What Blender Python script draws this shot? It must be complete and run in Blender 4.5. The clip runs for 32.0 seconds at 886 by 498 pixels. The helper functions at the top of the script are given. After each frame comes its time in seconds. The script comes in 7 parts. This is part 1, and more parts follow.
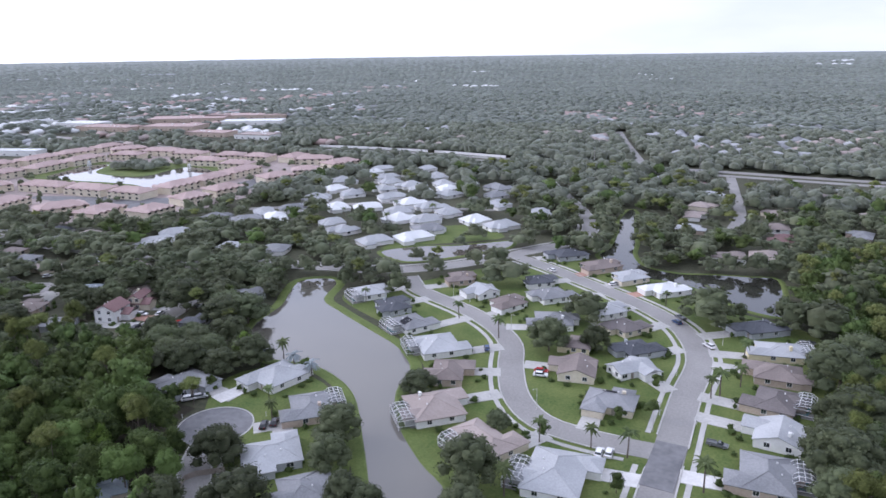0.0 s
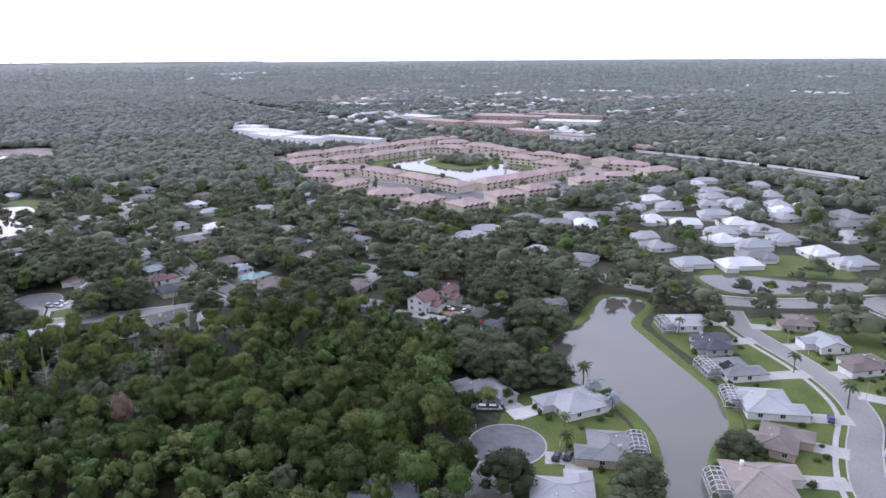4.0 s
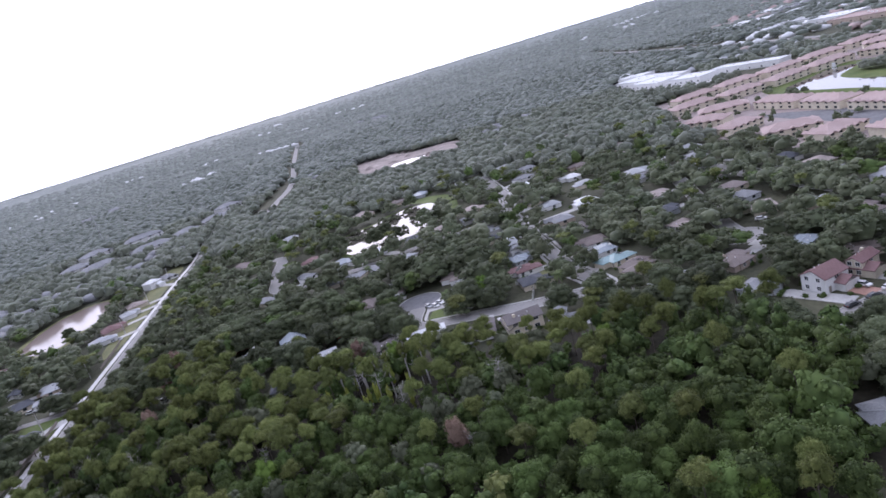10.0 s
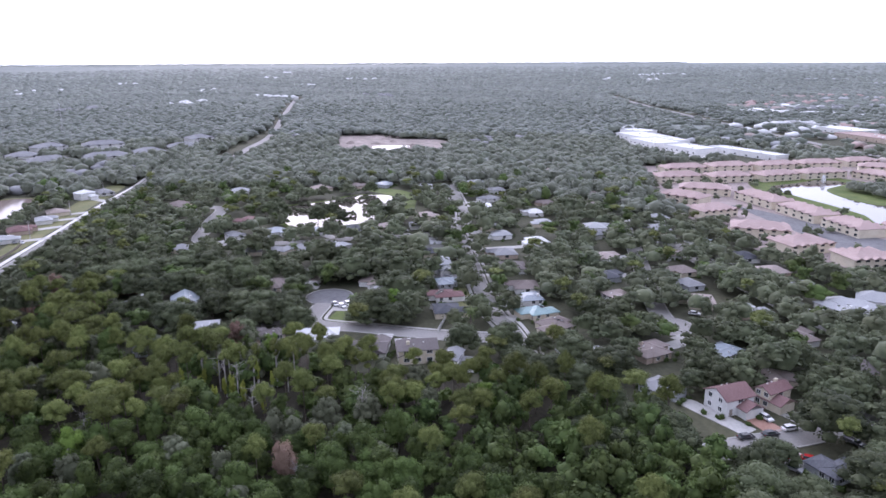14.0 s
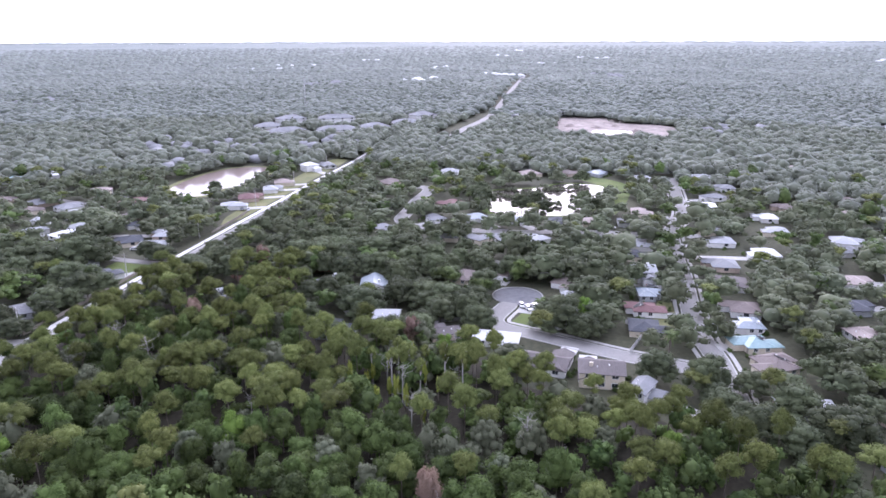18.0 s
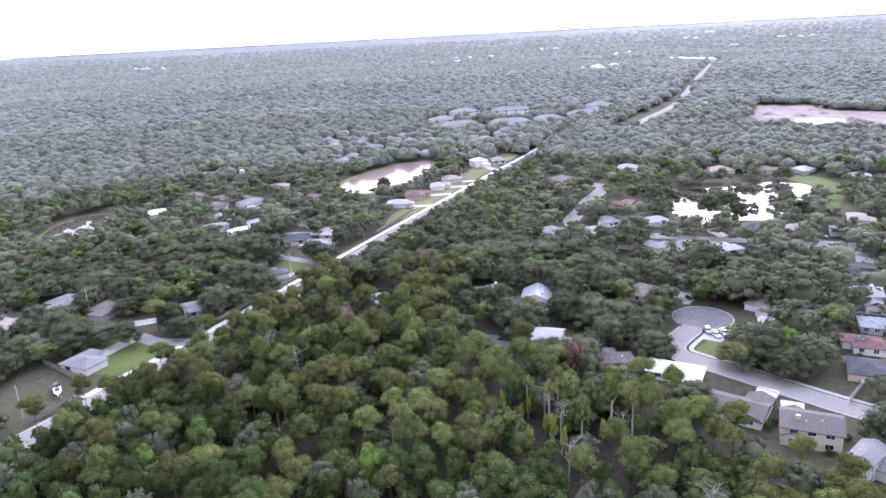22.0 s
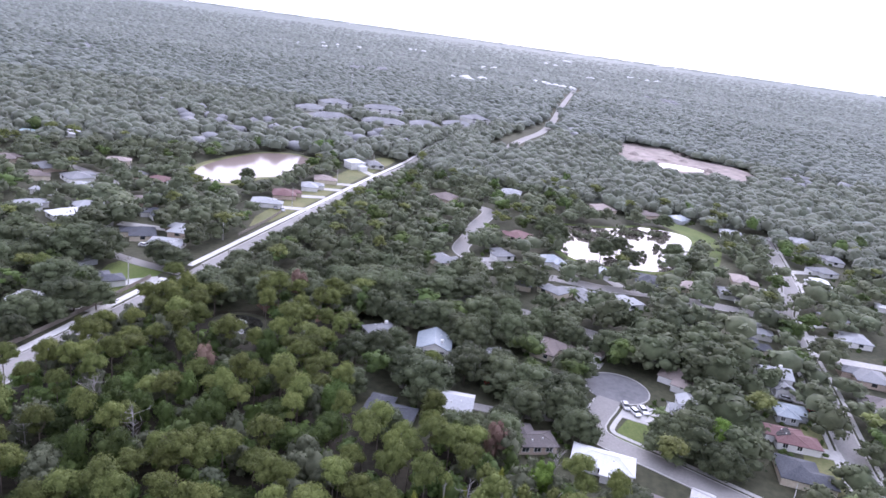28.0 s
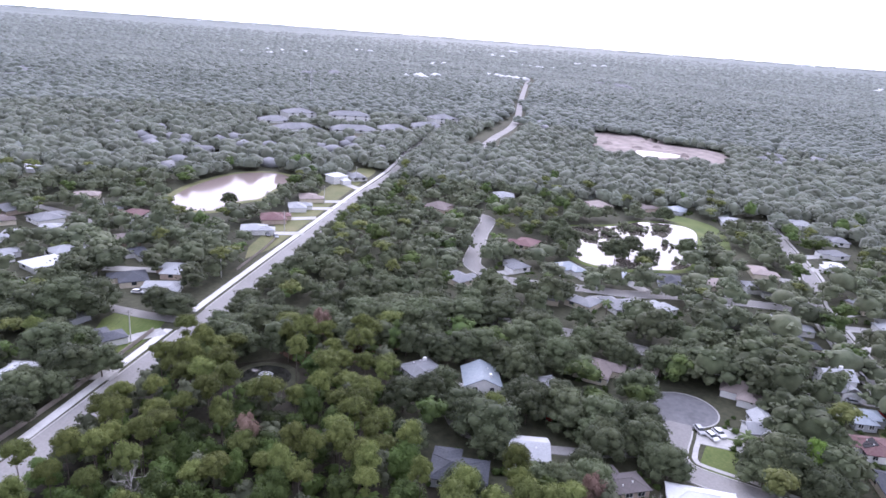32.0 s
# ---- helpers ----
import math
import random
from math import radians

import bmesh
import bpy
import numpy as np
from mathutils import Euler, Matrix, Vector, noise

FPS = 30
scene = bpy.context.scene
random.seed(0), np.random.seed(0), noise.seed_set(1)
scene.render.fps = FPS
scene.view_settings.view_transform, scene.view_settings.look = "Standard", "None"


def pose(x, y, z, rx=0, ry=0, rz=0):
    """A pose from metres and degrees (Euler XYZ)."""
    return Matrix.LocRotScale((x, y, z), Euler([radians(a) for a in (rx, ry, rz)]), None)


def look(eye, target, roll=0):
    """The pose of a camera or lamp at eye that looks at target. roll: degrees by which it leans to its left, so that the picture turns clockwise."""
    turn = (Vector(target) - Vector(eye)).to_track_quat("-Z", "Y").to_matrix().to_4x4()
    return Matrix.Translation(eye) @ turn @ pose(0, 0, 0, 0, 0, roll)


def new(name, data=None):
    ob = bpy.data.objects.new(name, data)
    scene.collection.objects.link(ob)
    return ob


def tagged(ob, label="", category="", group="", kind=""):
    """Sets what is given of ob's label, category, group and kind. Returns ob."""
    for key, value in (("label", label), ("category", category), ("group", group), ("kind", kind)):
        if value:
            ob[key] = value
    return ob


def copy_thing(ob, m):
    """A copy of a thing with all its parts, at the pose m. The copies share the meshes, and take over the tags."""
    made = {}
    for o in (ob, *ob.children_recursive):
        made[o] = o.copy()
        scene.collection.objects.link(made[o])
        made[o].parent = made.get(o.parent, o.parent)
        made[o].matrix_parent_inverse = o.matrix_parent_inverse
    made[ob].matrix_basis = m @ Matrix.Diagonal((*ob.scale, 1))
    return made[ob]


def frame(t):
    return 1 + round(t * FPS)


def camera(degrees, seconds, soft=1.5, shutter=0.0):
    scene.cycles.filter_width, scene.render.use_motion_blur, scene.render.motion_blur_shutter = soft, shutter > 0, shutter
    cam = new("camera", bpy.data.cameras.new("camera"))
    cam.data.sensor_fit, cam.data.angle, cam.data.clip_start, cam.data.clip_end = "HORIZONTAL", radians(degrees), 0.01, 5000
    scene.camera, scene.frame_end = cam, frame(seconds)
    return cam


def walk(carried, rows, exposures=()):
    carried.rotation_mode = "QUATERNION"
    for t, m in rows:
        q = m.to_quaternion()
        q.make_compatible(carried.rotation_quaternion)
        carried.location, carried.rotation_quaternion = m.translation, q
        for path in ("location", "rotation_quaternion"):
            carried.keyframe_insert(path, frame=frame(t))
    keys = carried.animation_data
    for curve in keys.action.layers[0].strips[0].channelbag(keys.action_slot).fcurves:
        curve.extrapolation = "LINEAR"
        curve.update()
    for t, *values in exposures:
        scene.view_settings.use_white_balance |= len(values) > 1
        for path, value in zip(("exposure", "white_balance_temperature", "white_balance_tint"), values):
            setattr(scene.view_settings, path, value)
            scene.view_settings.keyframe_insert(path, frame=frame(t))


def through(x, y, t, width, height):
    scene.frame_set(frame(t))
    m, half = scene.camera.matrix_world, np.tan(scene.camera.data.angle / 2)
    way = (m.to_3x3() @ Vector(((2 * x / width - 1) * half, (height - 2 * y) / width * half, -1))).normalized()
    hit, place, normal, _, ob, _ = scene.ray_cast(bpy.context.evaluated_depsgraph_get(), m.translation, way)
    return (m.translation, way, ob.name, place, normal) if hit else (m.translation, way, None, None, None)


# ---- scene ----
cam = camera(64.83, 32.0, soft=1.6, shutter=0.12)
# seconds, place in metres, yaw, pitch and roll in degrees
PATH = [
    (0.0, 1.15, 7.54, 98.92, 29.07, -15.77, -0.82),
    (0.5, -1.58, 7.84, 98.76, 34.00, -15.70, -0.87),
    (1.0, -3.58, 8.88, 98.58, 41.04, -15.58, -0.99),
    (1.5, -5.42, 9.99, 98.65, 45.79, -15.52, -0.95),
    (2.0, -7.17, 11.51, 98.66, 48.36, -15.46, -0.96),
    (2.5, -9.07, 13.09, 98.63, 49.36, -15.40, -0.96),
    (4.5, -18.16, 19.79, 99.63, 56.90, -15.45, -2.65),
    (5.0, -20.12, 22.00, 100.00, 61.54, -15.26, -9.79),
    (5.5, -22.23, 24.53, 99.98, 64.86, -15.08, -12.45),
    (6.0, -24.25, 27.53, 99.77, 67.79, -14.93, -13.82),
    (6.5, -26.09, 30.70, 99.57, 69.92, -14.85, -14.15),
    (7.0, -27.73, 34.00, 99.51, 70.08, -14.85, -13.73),
    (7.5, -29.37, 37.17, 99.61, 70.86, -14.83, -13.86),
    (8.0, -31.19, 40.55, 99.86, 74.49, -14.84, -14.12),
    (8.5, -32.95, 44.23, 99.81, 78.51, -14.74, -14.84),
    (9.0, -34.94, 47.96, 99.66, 82.71, -14.59, -16.18),
    (9.5, -37.39, 51.74, 99.33, 86.76, -14.45, -17.20),
    (10.0, -39.88, 55.53, 98.96, 89.14, -14.46, -17.15),
    (10.5, -41.71, 59.55, 98.62, 88.69, -14.64, -14.56),
    (11.0, -43.25, 62.96, 98.45, 86.84, -15.03, -7.69),
    (11.5, -45.27, 65.72, 98.44, 86.49, -15.12, -6.61),
    (12.0, -47.39, 68.56, 98.16, 85.59, -15.17, -3.38),
    (12.5, -49.72, 71.15, 98.08, 85.21, -15.21, -1.93),
    (13.0, -52.32, 73.43, 98.18, 84.79, -15.27, -0.44),
    (13.5, -54.99, 75.32, 98.10, 84.75, -15.23, -0.17),
    (14.0, -57.96, 76.72, 98.22, 86.98, -15.23, -0.27),
    (14.5, -61.01, 78.39, 98.54, 90.41, -15.25, -0.33),
    (16.5, -72.86, 82.56, 99.17, 98.27, -16.11, -0.22),
    (17.0, -75.82, 83.22, 99.12, 101.79, -16.33, -0.25),
    (17.5, -79.00, 83.51, 99.33, 103.96, -16.62, -0.19),
    (18.0, -82.00, 83.54, 99.56, 105.29, -16.86, -0.16),
    (18.5, -84.97, 83.43, 99.76, 107.57, -17.08, -0.14),
    (19.0, -87.92, 83.20, 99.89, 110.99, -17.28, -0.11),
    (19.5, -91.12, 82.94, 99.63, 114.15, -17.43, -0.11),
    (20.0, -94.16, 82.58, 99.30, 116.62, -17.38, -0.11),
    (20.5, -97.48, 81.92, 99.45, 118.66, -17.44, -0.13),
    (21.0, -100.75, 80.97, 99.56, 119.16, -17.43, -0.14),
    (21.5, -103.73, 79.64, 99.55, 119.27, -17.42, -0.13),
    (22.0, -106.45, 78.14, 99.30, 120.15, -17.29, -2.96),
    (22.5, -109.56, 77.06, 99.52, 117.93, -17.32, 4.18),
    (23.0, -112.61, 75.22, 99.57, 116.82, -17.22, 7.83),
    (23.5, -115.38, 72.92, 99.48, 116.03, -17.07, 10.31),
    (24.0, -118.24, 70.14, 99.36, 115.83, -16.99, 10.94),
    (24.5, -120.85, 67.20, 99.14, 115.66, -16.94, 11.68),
    (25.0, -123.49, 63.87, 98.77, 115.68, -16.86, 11.74),
    (25.5, -126.12, 60.01, 98.78, 116.16, -17.00, 10.31),
    (26.0, -128.28, 56.33, 98.75, 113.85, -16.86, 12.53),
    (26.5, -130.12, 52.73, 98.60, 108.59, -16.75, 13.45),
    (28.5, -139.51, 37.83, 98.55, 106.02, -17.22, 6.83),
    (29.0, -141.00, 34.23, 98.65, 103.25, -17.18, 7.57),
    (29.5, -142.35, 30.60, 98.80, 101.92, -17.18, 7.77),
    (30.0, -144.04, 26.89, 98.92, 101.53, -17.15, 8.33),
    (30.5, -145.74, 23.20, 99.04, 101.41, -17.12, 8.72),
    (31.0, -147.41, 19.40, 99.16, 101.32, -17.12, 8.90),
    (31.5, -148.96, 15.41, 99.26, 101.90, -17.16, 6.90),
    (32.0, -150.33, 11.55, 99.46, 102.66, -17.15, 4.31),
]
walk(cam, [(t, pose(x, y, z, 90 + pitch, 0, yaw) @ pose(0, 0, 0, 0, 0, roll)) for t, x, y, z, yaw, pitch, roll in PATH],
     exposures=[(t, s, 5770 - 2 * min(t, 20), 21 + 0.45 * min(t, 20)) for t, s in ((0, 0.0), (2.5, -0.04), (6, 0.0), (10, -0.06), (14, 0.2), (17, 0.56), (19, 0.82), (24, 0.78), (26, 0.68), (32, 0.58))])

# ---- light ----
SUN_YAW, SUN_UP = 100.0, 24.0
world = bpy.data.worlds.new("world")
scene.world = world
world.use_nodes = True
wn, wl = world.node_tree.nodes, world.node_tree.links
wn.clear()
w_out, w_bg = wn.new("ShaderNodeOutputWorld"), wn.new("ShaderNodeBackground")
w_sky = wn.new("ShaderNodeTexSky")
w_sky.sky_type, w_sky.sun_disc = "NISHITA", False
w_sky.sun_elevation, w_sky.sun_rotation = radians(SUN_UP), radians(-SUN_YAW)
w_sky.dust_density = 3.0
w_coord, w_map = wn.new("ShaderNodeTexCoord"), wn.new("ShaderNodeMapping")
w_map.inputs["Scale"].default_value = (1.2, 1.2, 5.0)
w_noise, w_ramp = wn.new("ShaderNodeTexNoise"), wn.new("ShaderNodeValToRGB")
w_noise.inputs["Scale"].default_value, w_noise.inputs["Detail"].default_value = 2.2, 6.0
w_ramp.color_ramp.elements[0].position, w_ramp.color_ramp.elements[0].color = 0.35, (10.0, 10.7, 11.9, 1)
w_ramp.color_ramp.elements[1].position, w_ramp.color_ramp.elements[1].color = 0.6, (12.0, 12.4, 13.0, 1)
w_mix = wn.new("ShaderNodeMixRGB")
w_mix.inputs[0].default_value = 0.86
wl.new(w_coord.outputs["Generated"], w_map.inputs["Vector"])
wl.new(w_map.outputs["Vector"], w_noise.inputs["Vector"])
wl.new(w_noise.outputs["Fac"], w_ramp.inputs["Fac"])
wl.new(w_sky.outputs["Color"], w_mix.inputs[1])
wl.new(w_ramp.outputs["Color"], w_mix.inputs[2])
w_dot, w_near, w_glow = wn.new("ShaderNodeVectorMath"), wn.new("ShaderNodeMapRange"), wn.new("ShaderNodeVectorMath")
w_dot.operation, w_glow.operation = "DOT_PRODUCT", "SCALE"
w_dot.inputs[1].default_value = (-math.sin(radians(SUN_YAW)) * math.cos(radians(SUN_UP)), math.cos(radians(SUN_YAW)) * math.cos(radians(SUN_UP)), math.sin(radians(SUN_UP)))
w_near.interpolation_type = "SMOOTHSTEP"
w_near.inputs["From Min"].default_value, w_near.inputs["From Max"].default_value = 0.2, 1.0
w_near.inputs["To Min"].default_value, w_near.inputs["To Max"].default_value = 1.0, 1.9
wl.new(w_coord.outputs["Generated"], w_dot.inputs[0])
wl.new(w_dot.outputs["Value"], w_near.inputs["Value"])
wl.new(w_mix.outputs["Color"], w_glow.inputs[0])
wl.new(w_near.outputs["Result"], w_glow.inputs["Scale"])
wl.new(w_glow.outputs["Vector"], w_bg.inputs["Color"])
w_bg.inputs["Strength"].default_value = 0.1
wl.new(w_bg.outputs["Background"], w_out.inputs["Surface"])

sun = new("sun", bpy.data.lights.new("sun", "SUN"))
sun.data.energy, sun.data.angle, sun.data.color = 0.9, radians(14), (1.0, 0.95, 0.88)
sun_way = Vector((-math.sin(radians(SUN_YAW)) * math.cos(radians(SUN_UP)), math.cos(radians(SUN_YAW)) * math.cos(radians(SUN_UP)), math.sin(radians(SUN_UP))))
sun.matrix_world = look(tuple(sun_way * 300), (0, 0, 0))


# ---- materials ----
def surface(name, low, high, grain=1.0, patch=0.05, rough=0.85, metal=0.0, bump=0.3, gloss=0.3, island=0.0, own=0.0, sheen=0.0, space="Position"):
    """A material that wavers between two colours at two sizes: grain and patch are in cycles a metre."""
    m = bpy.data.materials.new(name)
    m.use_nodes = True
    n, k = m.node_tree.nodes, m.node_tree.links
    b = n["Principled BSDF"]
    b.inputs["Roughness"].default_value, b.inputs["Metallic"].default_value = rough, metal
    b.inputs["Specular IOR Level"].default_value = gloss
    # bluish sheen: on leaves it imitates haze at grazing angles
    b.inputs["Sheen Weight"].default_value, b.inputs["Sheen Roughness"].default_value = sheen, 0.6
    b.inputs["Sheen Tint"].default_value = (0.85, 0.93, 1.0, 1)
    if space == "Position":
        at = n.new("ShaderNodeNewGeometry").outputs["Position"]
    else:
        at = n.new("ShaderNodeTexCoord").outputs["Object"]
    fine, wide = n.new("ShaderNodeTexNoise"), n.new("ShaderNodeTexNoise")
    fine.inputs["Scale"].default_value, fine.inputs["Detail"].default_value = grain, 5.0
    wide.inputs["Scale"].default_value, wide.inputs["Detail"].default_value = patch, 3.0
    k.new(at, fine.inputs["Vector"])
    k.new(at, wide.inputs["Vector"])
    add = n.new("ShaderNodeMath")
    add.operation = "ADD"
    k.new(fine.outputs["Fac"], add.inputs[0])
    k.new(wide.outputs["Fac"], add.inputs[1])
    value = add.outputs[0]
    for amount, node, socket in ((island, "ShaderNodeNewGeometry", "Random Per Island"), (own, "ShaderNodeObjectInfo", "Random")):
        if amount:
            src, mul = n.new(node), n.new("ShaderNodeMath")
            mul.operation = "MULTIPLY_ADD"
            k.new(src.outputs[socket], mul.inputs[0])
            mul.inputs[1].default_value = amount
            more = n.new("ShaderNodeMath")
            more.operation = "ADD"
            mul.inputs[2].default_value = -amount / 2
            k.new(mul.outputs[0], more.inputs[0])
            k.new(value, more.inputs[1])
            value = more.outputs[0]
    ramp = n.new("ShaderNodeMapRange")
    ramp.inputs["From Min"].default_value, ramp.inputs["From Max"].default_value = 0.65, 1.35
    k.new(value, ramp.inputs["Value"])
    mix = n.new("ShaderNodeMixRGB")
    mix.inputs[1].default_value, mix.inputs[2].default_value = (*low, 1), (*high, 1)
    k.new(ramp.outputs["Result"], mix.inputs[0])
    k.new(mix.outputs["Color"], b.inputs["Base Color"])
    if bump:
        bp = n.new("ShaderNodeBump")
        bp.inputs["Strength"].default_value, bp.inputs["Distance"].default_value = bump, 0.1
        k.new(fine.outputs["Fac"], bp.inputs["Height"])
        k.new(bp.outputs["Normal"], b.inputs["Normal"])
    return m


def still_water(name, color, rough=0.04, gloss=0.9):
    m = surface(name, color, tuple(c * 1.12 for c in color), grain=0.03, patch=0.01, rough=rough, bump=0.0, gloss=gloss)
    n, k = m.node_tree.nodes, m.node_tree.links
    at, wave, bp = n.new("ShaderNodeNewGeometry"), n.new("ShaderNodeTexNoise"), n.new("ShaderNodeBump")
    wave.inputs["Scale"].default_value, wave.inputs["Detail"].default_value = 0.5, 2.0
    bp.inputs["Strength"].default_value, bp.inputs["Distance"].default_value = 0.03, 0.02
    k.new(at.outputs["Position"], wave.inputs["Vector"])
    k.new(wave.outputs["Fac"], bp.inputs["Height"])
    k.new(bp.outputs["Normal"], n["Principled BSDF"].inputs["Normal"])
    return m


GROUND = surface("ground_cover", (0.030, 0.034, 0.020), (0.092, 0.092, 0.055), grain=0.5, patch=0.02, rough=0.95)
LAWN = surface("lawn_grass", (0.050, 0.090, 0.017), (0.148, 0.172, 0.052), grain=1.3, patch=0.09, rough=0.9, bump=0.5)
DRY_LAWN = surface("dry_grass", (0.09, 0.11, 0.04), (0.20, 0.19, 0.09), grain=0.9, patch=0.07, rough=0.9, bump=0.5)
MULCH = surface("pine_straw", (0.10, 0.055, 0.035), (0.20, 0.12, 0.08), grain=1.0, patch=0.1, rough=0.95)
ASPHALT = surface("worn_asphalt", (0.215, 0.208, 0.20), (0.315, 0.305, 0.29), grain=1.5, patch=0.06, rough=0.9, bump=0.1)
NEW_ASPHALT = surface("patched_asphalt", (0.12, 0.12, 0.125), (0.22, 0.22, 0.225), grain=0.5, patch=0.1, rough=0.9, bump=0.1)
CONCRETE = surface("pale_concrete", (0.34, 0.335, 0.32), (0.50, 0.49, 0.465), grain=1.2, patch=0.15, rough=0.85, bump=0.1)
WHITE_CONCRETE = surface("white_concrete", (0.50, 0.49, 0.475), (0.68, 0.67, 0.65), grain=1.2, patch=0.15, rough=0.8, bump=0.1)
BRICK_PAVING = surface("brick_paving", (0.30, 0.17, 0.13), (0.45, 0.28, 0.22), grain=3, patch=0.2, rough=0.9)
WOODS_FLOOR = surface("dark_woods_floor", (0.014, 0.013, 0.008), (0.05, 0.044, 0.028), grain=0.7, patch=0.06, rough=0.95)
SAND = surface("bare_sand", (0.17, 0.142, 0.128), (0.37, 0.315, 0.285), grain=0.12, patch=0.03, rough=0.95)
TAN_PAVING = surface("tan_paving", (0.25, 0.205, 0.19), (0.38, 0.32, 0.30), grain=0.3, patch=0.04, rough=0.9)
WATER = still_water("pond_water", (0.10, 0.088, 0.075))
LAKE = still_water("lake_water", (0.105, 0.098, 0.082))
TURBID_WATER = still_water("turbid_pond_water", (0.24, 0.192, 0.172), rough=0.12, gloss=0.22)
DARK_WATER = still_water("dark_pond_water", (0.03, 0.03, 0.025))
POOL = still_water("pool_water", (0.07, 0.20, 0.24))
ROOFS = {
    "grey": surface("grey_shingles", (0.17, 0.175, 0.182), (0.285, 0.29, 0.298), grain=2.2, patch=0.12, own=0.25, rough=0.9),
    "pale": surface("pale_grey_shingles", (0.30, 0.31, 0.318), (0.44, 0.45, 0.458), grain=2.2, patch=0.12, own=0.25, rough=0.85),
    "white": surface("white_tile_roof", (0.56, 0.57, 0.57), (0.72, 0.73, 0.73), grain=2.2, patch=0.12, own=0.15, rough=0.8),
    "brown": surface("brown_shingles", (0.15, 0.125, 0.115), (0.255, 0.217, 0.20), grain=2.2, patch=0.12, own=0.25, rough=0.9),
    "tan": surface("tan_shingles", (0.27, 0.228, 0.207), (0.39, 0.335, 0.308), grain=2.2, patch=0.12, own=0.2, rough=0.9),
    "umber": surface("umber_shingles", (0.11, 0.098, 0.095), (0.19, 0.17, 0.165), grain=2.2, patch=0.12, own=0.25, rough=0.9),
    "dark": surface("dark_shingles", (0.055, 0.06, 0.07), (0.125, 0.13, 0.145), grain=2.2, patch=0.12, own=0.3, rough=0.9),
    "red": surface("dull_red_shingles", (0.15, 0.085, 0.085), (0.235, 0.15, 0.145), grain=2.2, patch=0.12, own=0.2, rough=0.9),
    "pink": surface("pink_clay_tile_roof", (0.33, 0.245, 0.225), (0.46, 0.355, 0.33), grain=1.6, patch=0.1, own=0.2, rough=0.85),
    "blue": surface("blue_grey_metal_roof", (0.19, 0.225, 0.25), (0.29, 0.33, 0.36), grain=1.2, patch=0.12, own=0.2, rough=0.5, gloss=0.5),
    "teal": surface("teal_metal_roof", (0.19, 0.29, 0.295), (0.29, 0.41, 0.41), grain=1.2, patch=0.12, rough=0.5, gloss=0.5),
}
WALLS = {
    "white": surface("white_render", (0.66, 0.66, 0.65), (0.80, 0.80, 0.78), grain=1.5, patch=0.3, own=0.2, rough=0.85, bump=0.1),
    "cream": surface("cream_render", (0.55, 0.49, 0.38), (0.70, 0.64, 0.52), grain=1.5, patch=0.3, own=0.2, rough=0.85, bump=0.1),
    "grey": surface("grey_render", (0.34, 0.36, 0.38), (0.48, 0.50, 0.52), grain=1.5, patch=0.3, own=0.2, rough=0.85, bump=0.1),
    "tan": surface("tan_render", (0.40, 0.32, 0.26), (0.55, 0.46, 0.38), grain=1.5, patch=0.3, own=0.2, rough=0.85, bump=0.1),
    "yellow": surface("pale_yellow_render", (0.60, 0.53, 0.33), (0.74, 0.67, 0.47), grain=1.5, patch=0.3, rough=0.85, bump=0.1),
}
PAINT = surface("white_paint", (0.70, 0.70, 0.69), (0.82, 0.82, 0.81), grain=4, patch=0.5, rough=0.5, bump=0.0)
GLASS = surface("window_glass", (0.02, 0.025, 0.03), (0.05, 0.06, 0.065), grain=1, patch=0.2, rough=0.08, bump=0.0, gloss=0.6)
SCREEN = surface("insect_screen", (0.10, 0.11, 0.12), (0.16, 0.17, 0.18), grain=3, patch=0.3, rough=0.8, bump=0.0)
SCREEN.node_tree.nodes["Principled BSDF"].inputs["Alpha"].default_value = 0.38
BANK = surface("bank_grass", (0.072, 0.105, 0.024), (0.14, 0.178, 0.052), grain=1.3, patch=0.09, rough=0.9, bump=0.5)
SOLAR = surface("solar_panel", (0.008, 0.009, 0.012), (0.02, 0.02, 0.026), grain=1, patch=0.3, rough=0.6, bump=0.0, gloss=0.15)
TIMBER = surface("grey_timber", (0.22, 0.19, 0.16), (0.36, 0.32, 0.28), grain=4, patch=0.4, rough=0.9)
BARK = surface("tree_bark", (0.07, 0.055, 0.045), (0.17, 0.14, 0.12), grain=4, patch=0.3, rough=0.95)
PALE_BARK = surface("dead_wood", (0.26, 0.245, 0.23), (0.42, 0.40, 0.385), grain=4, patch=0.3, rough=0.95)

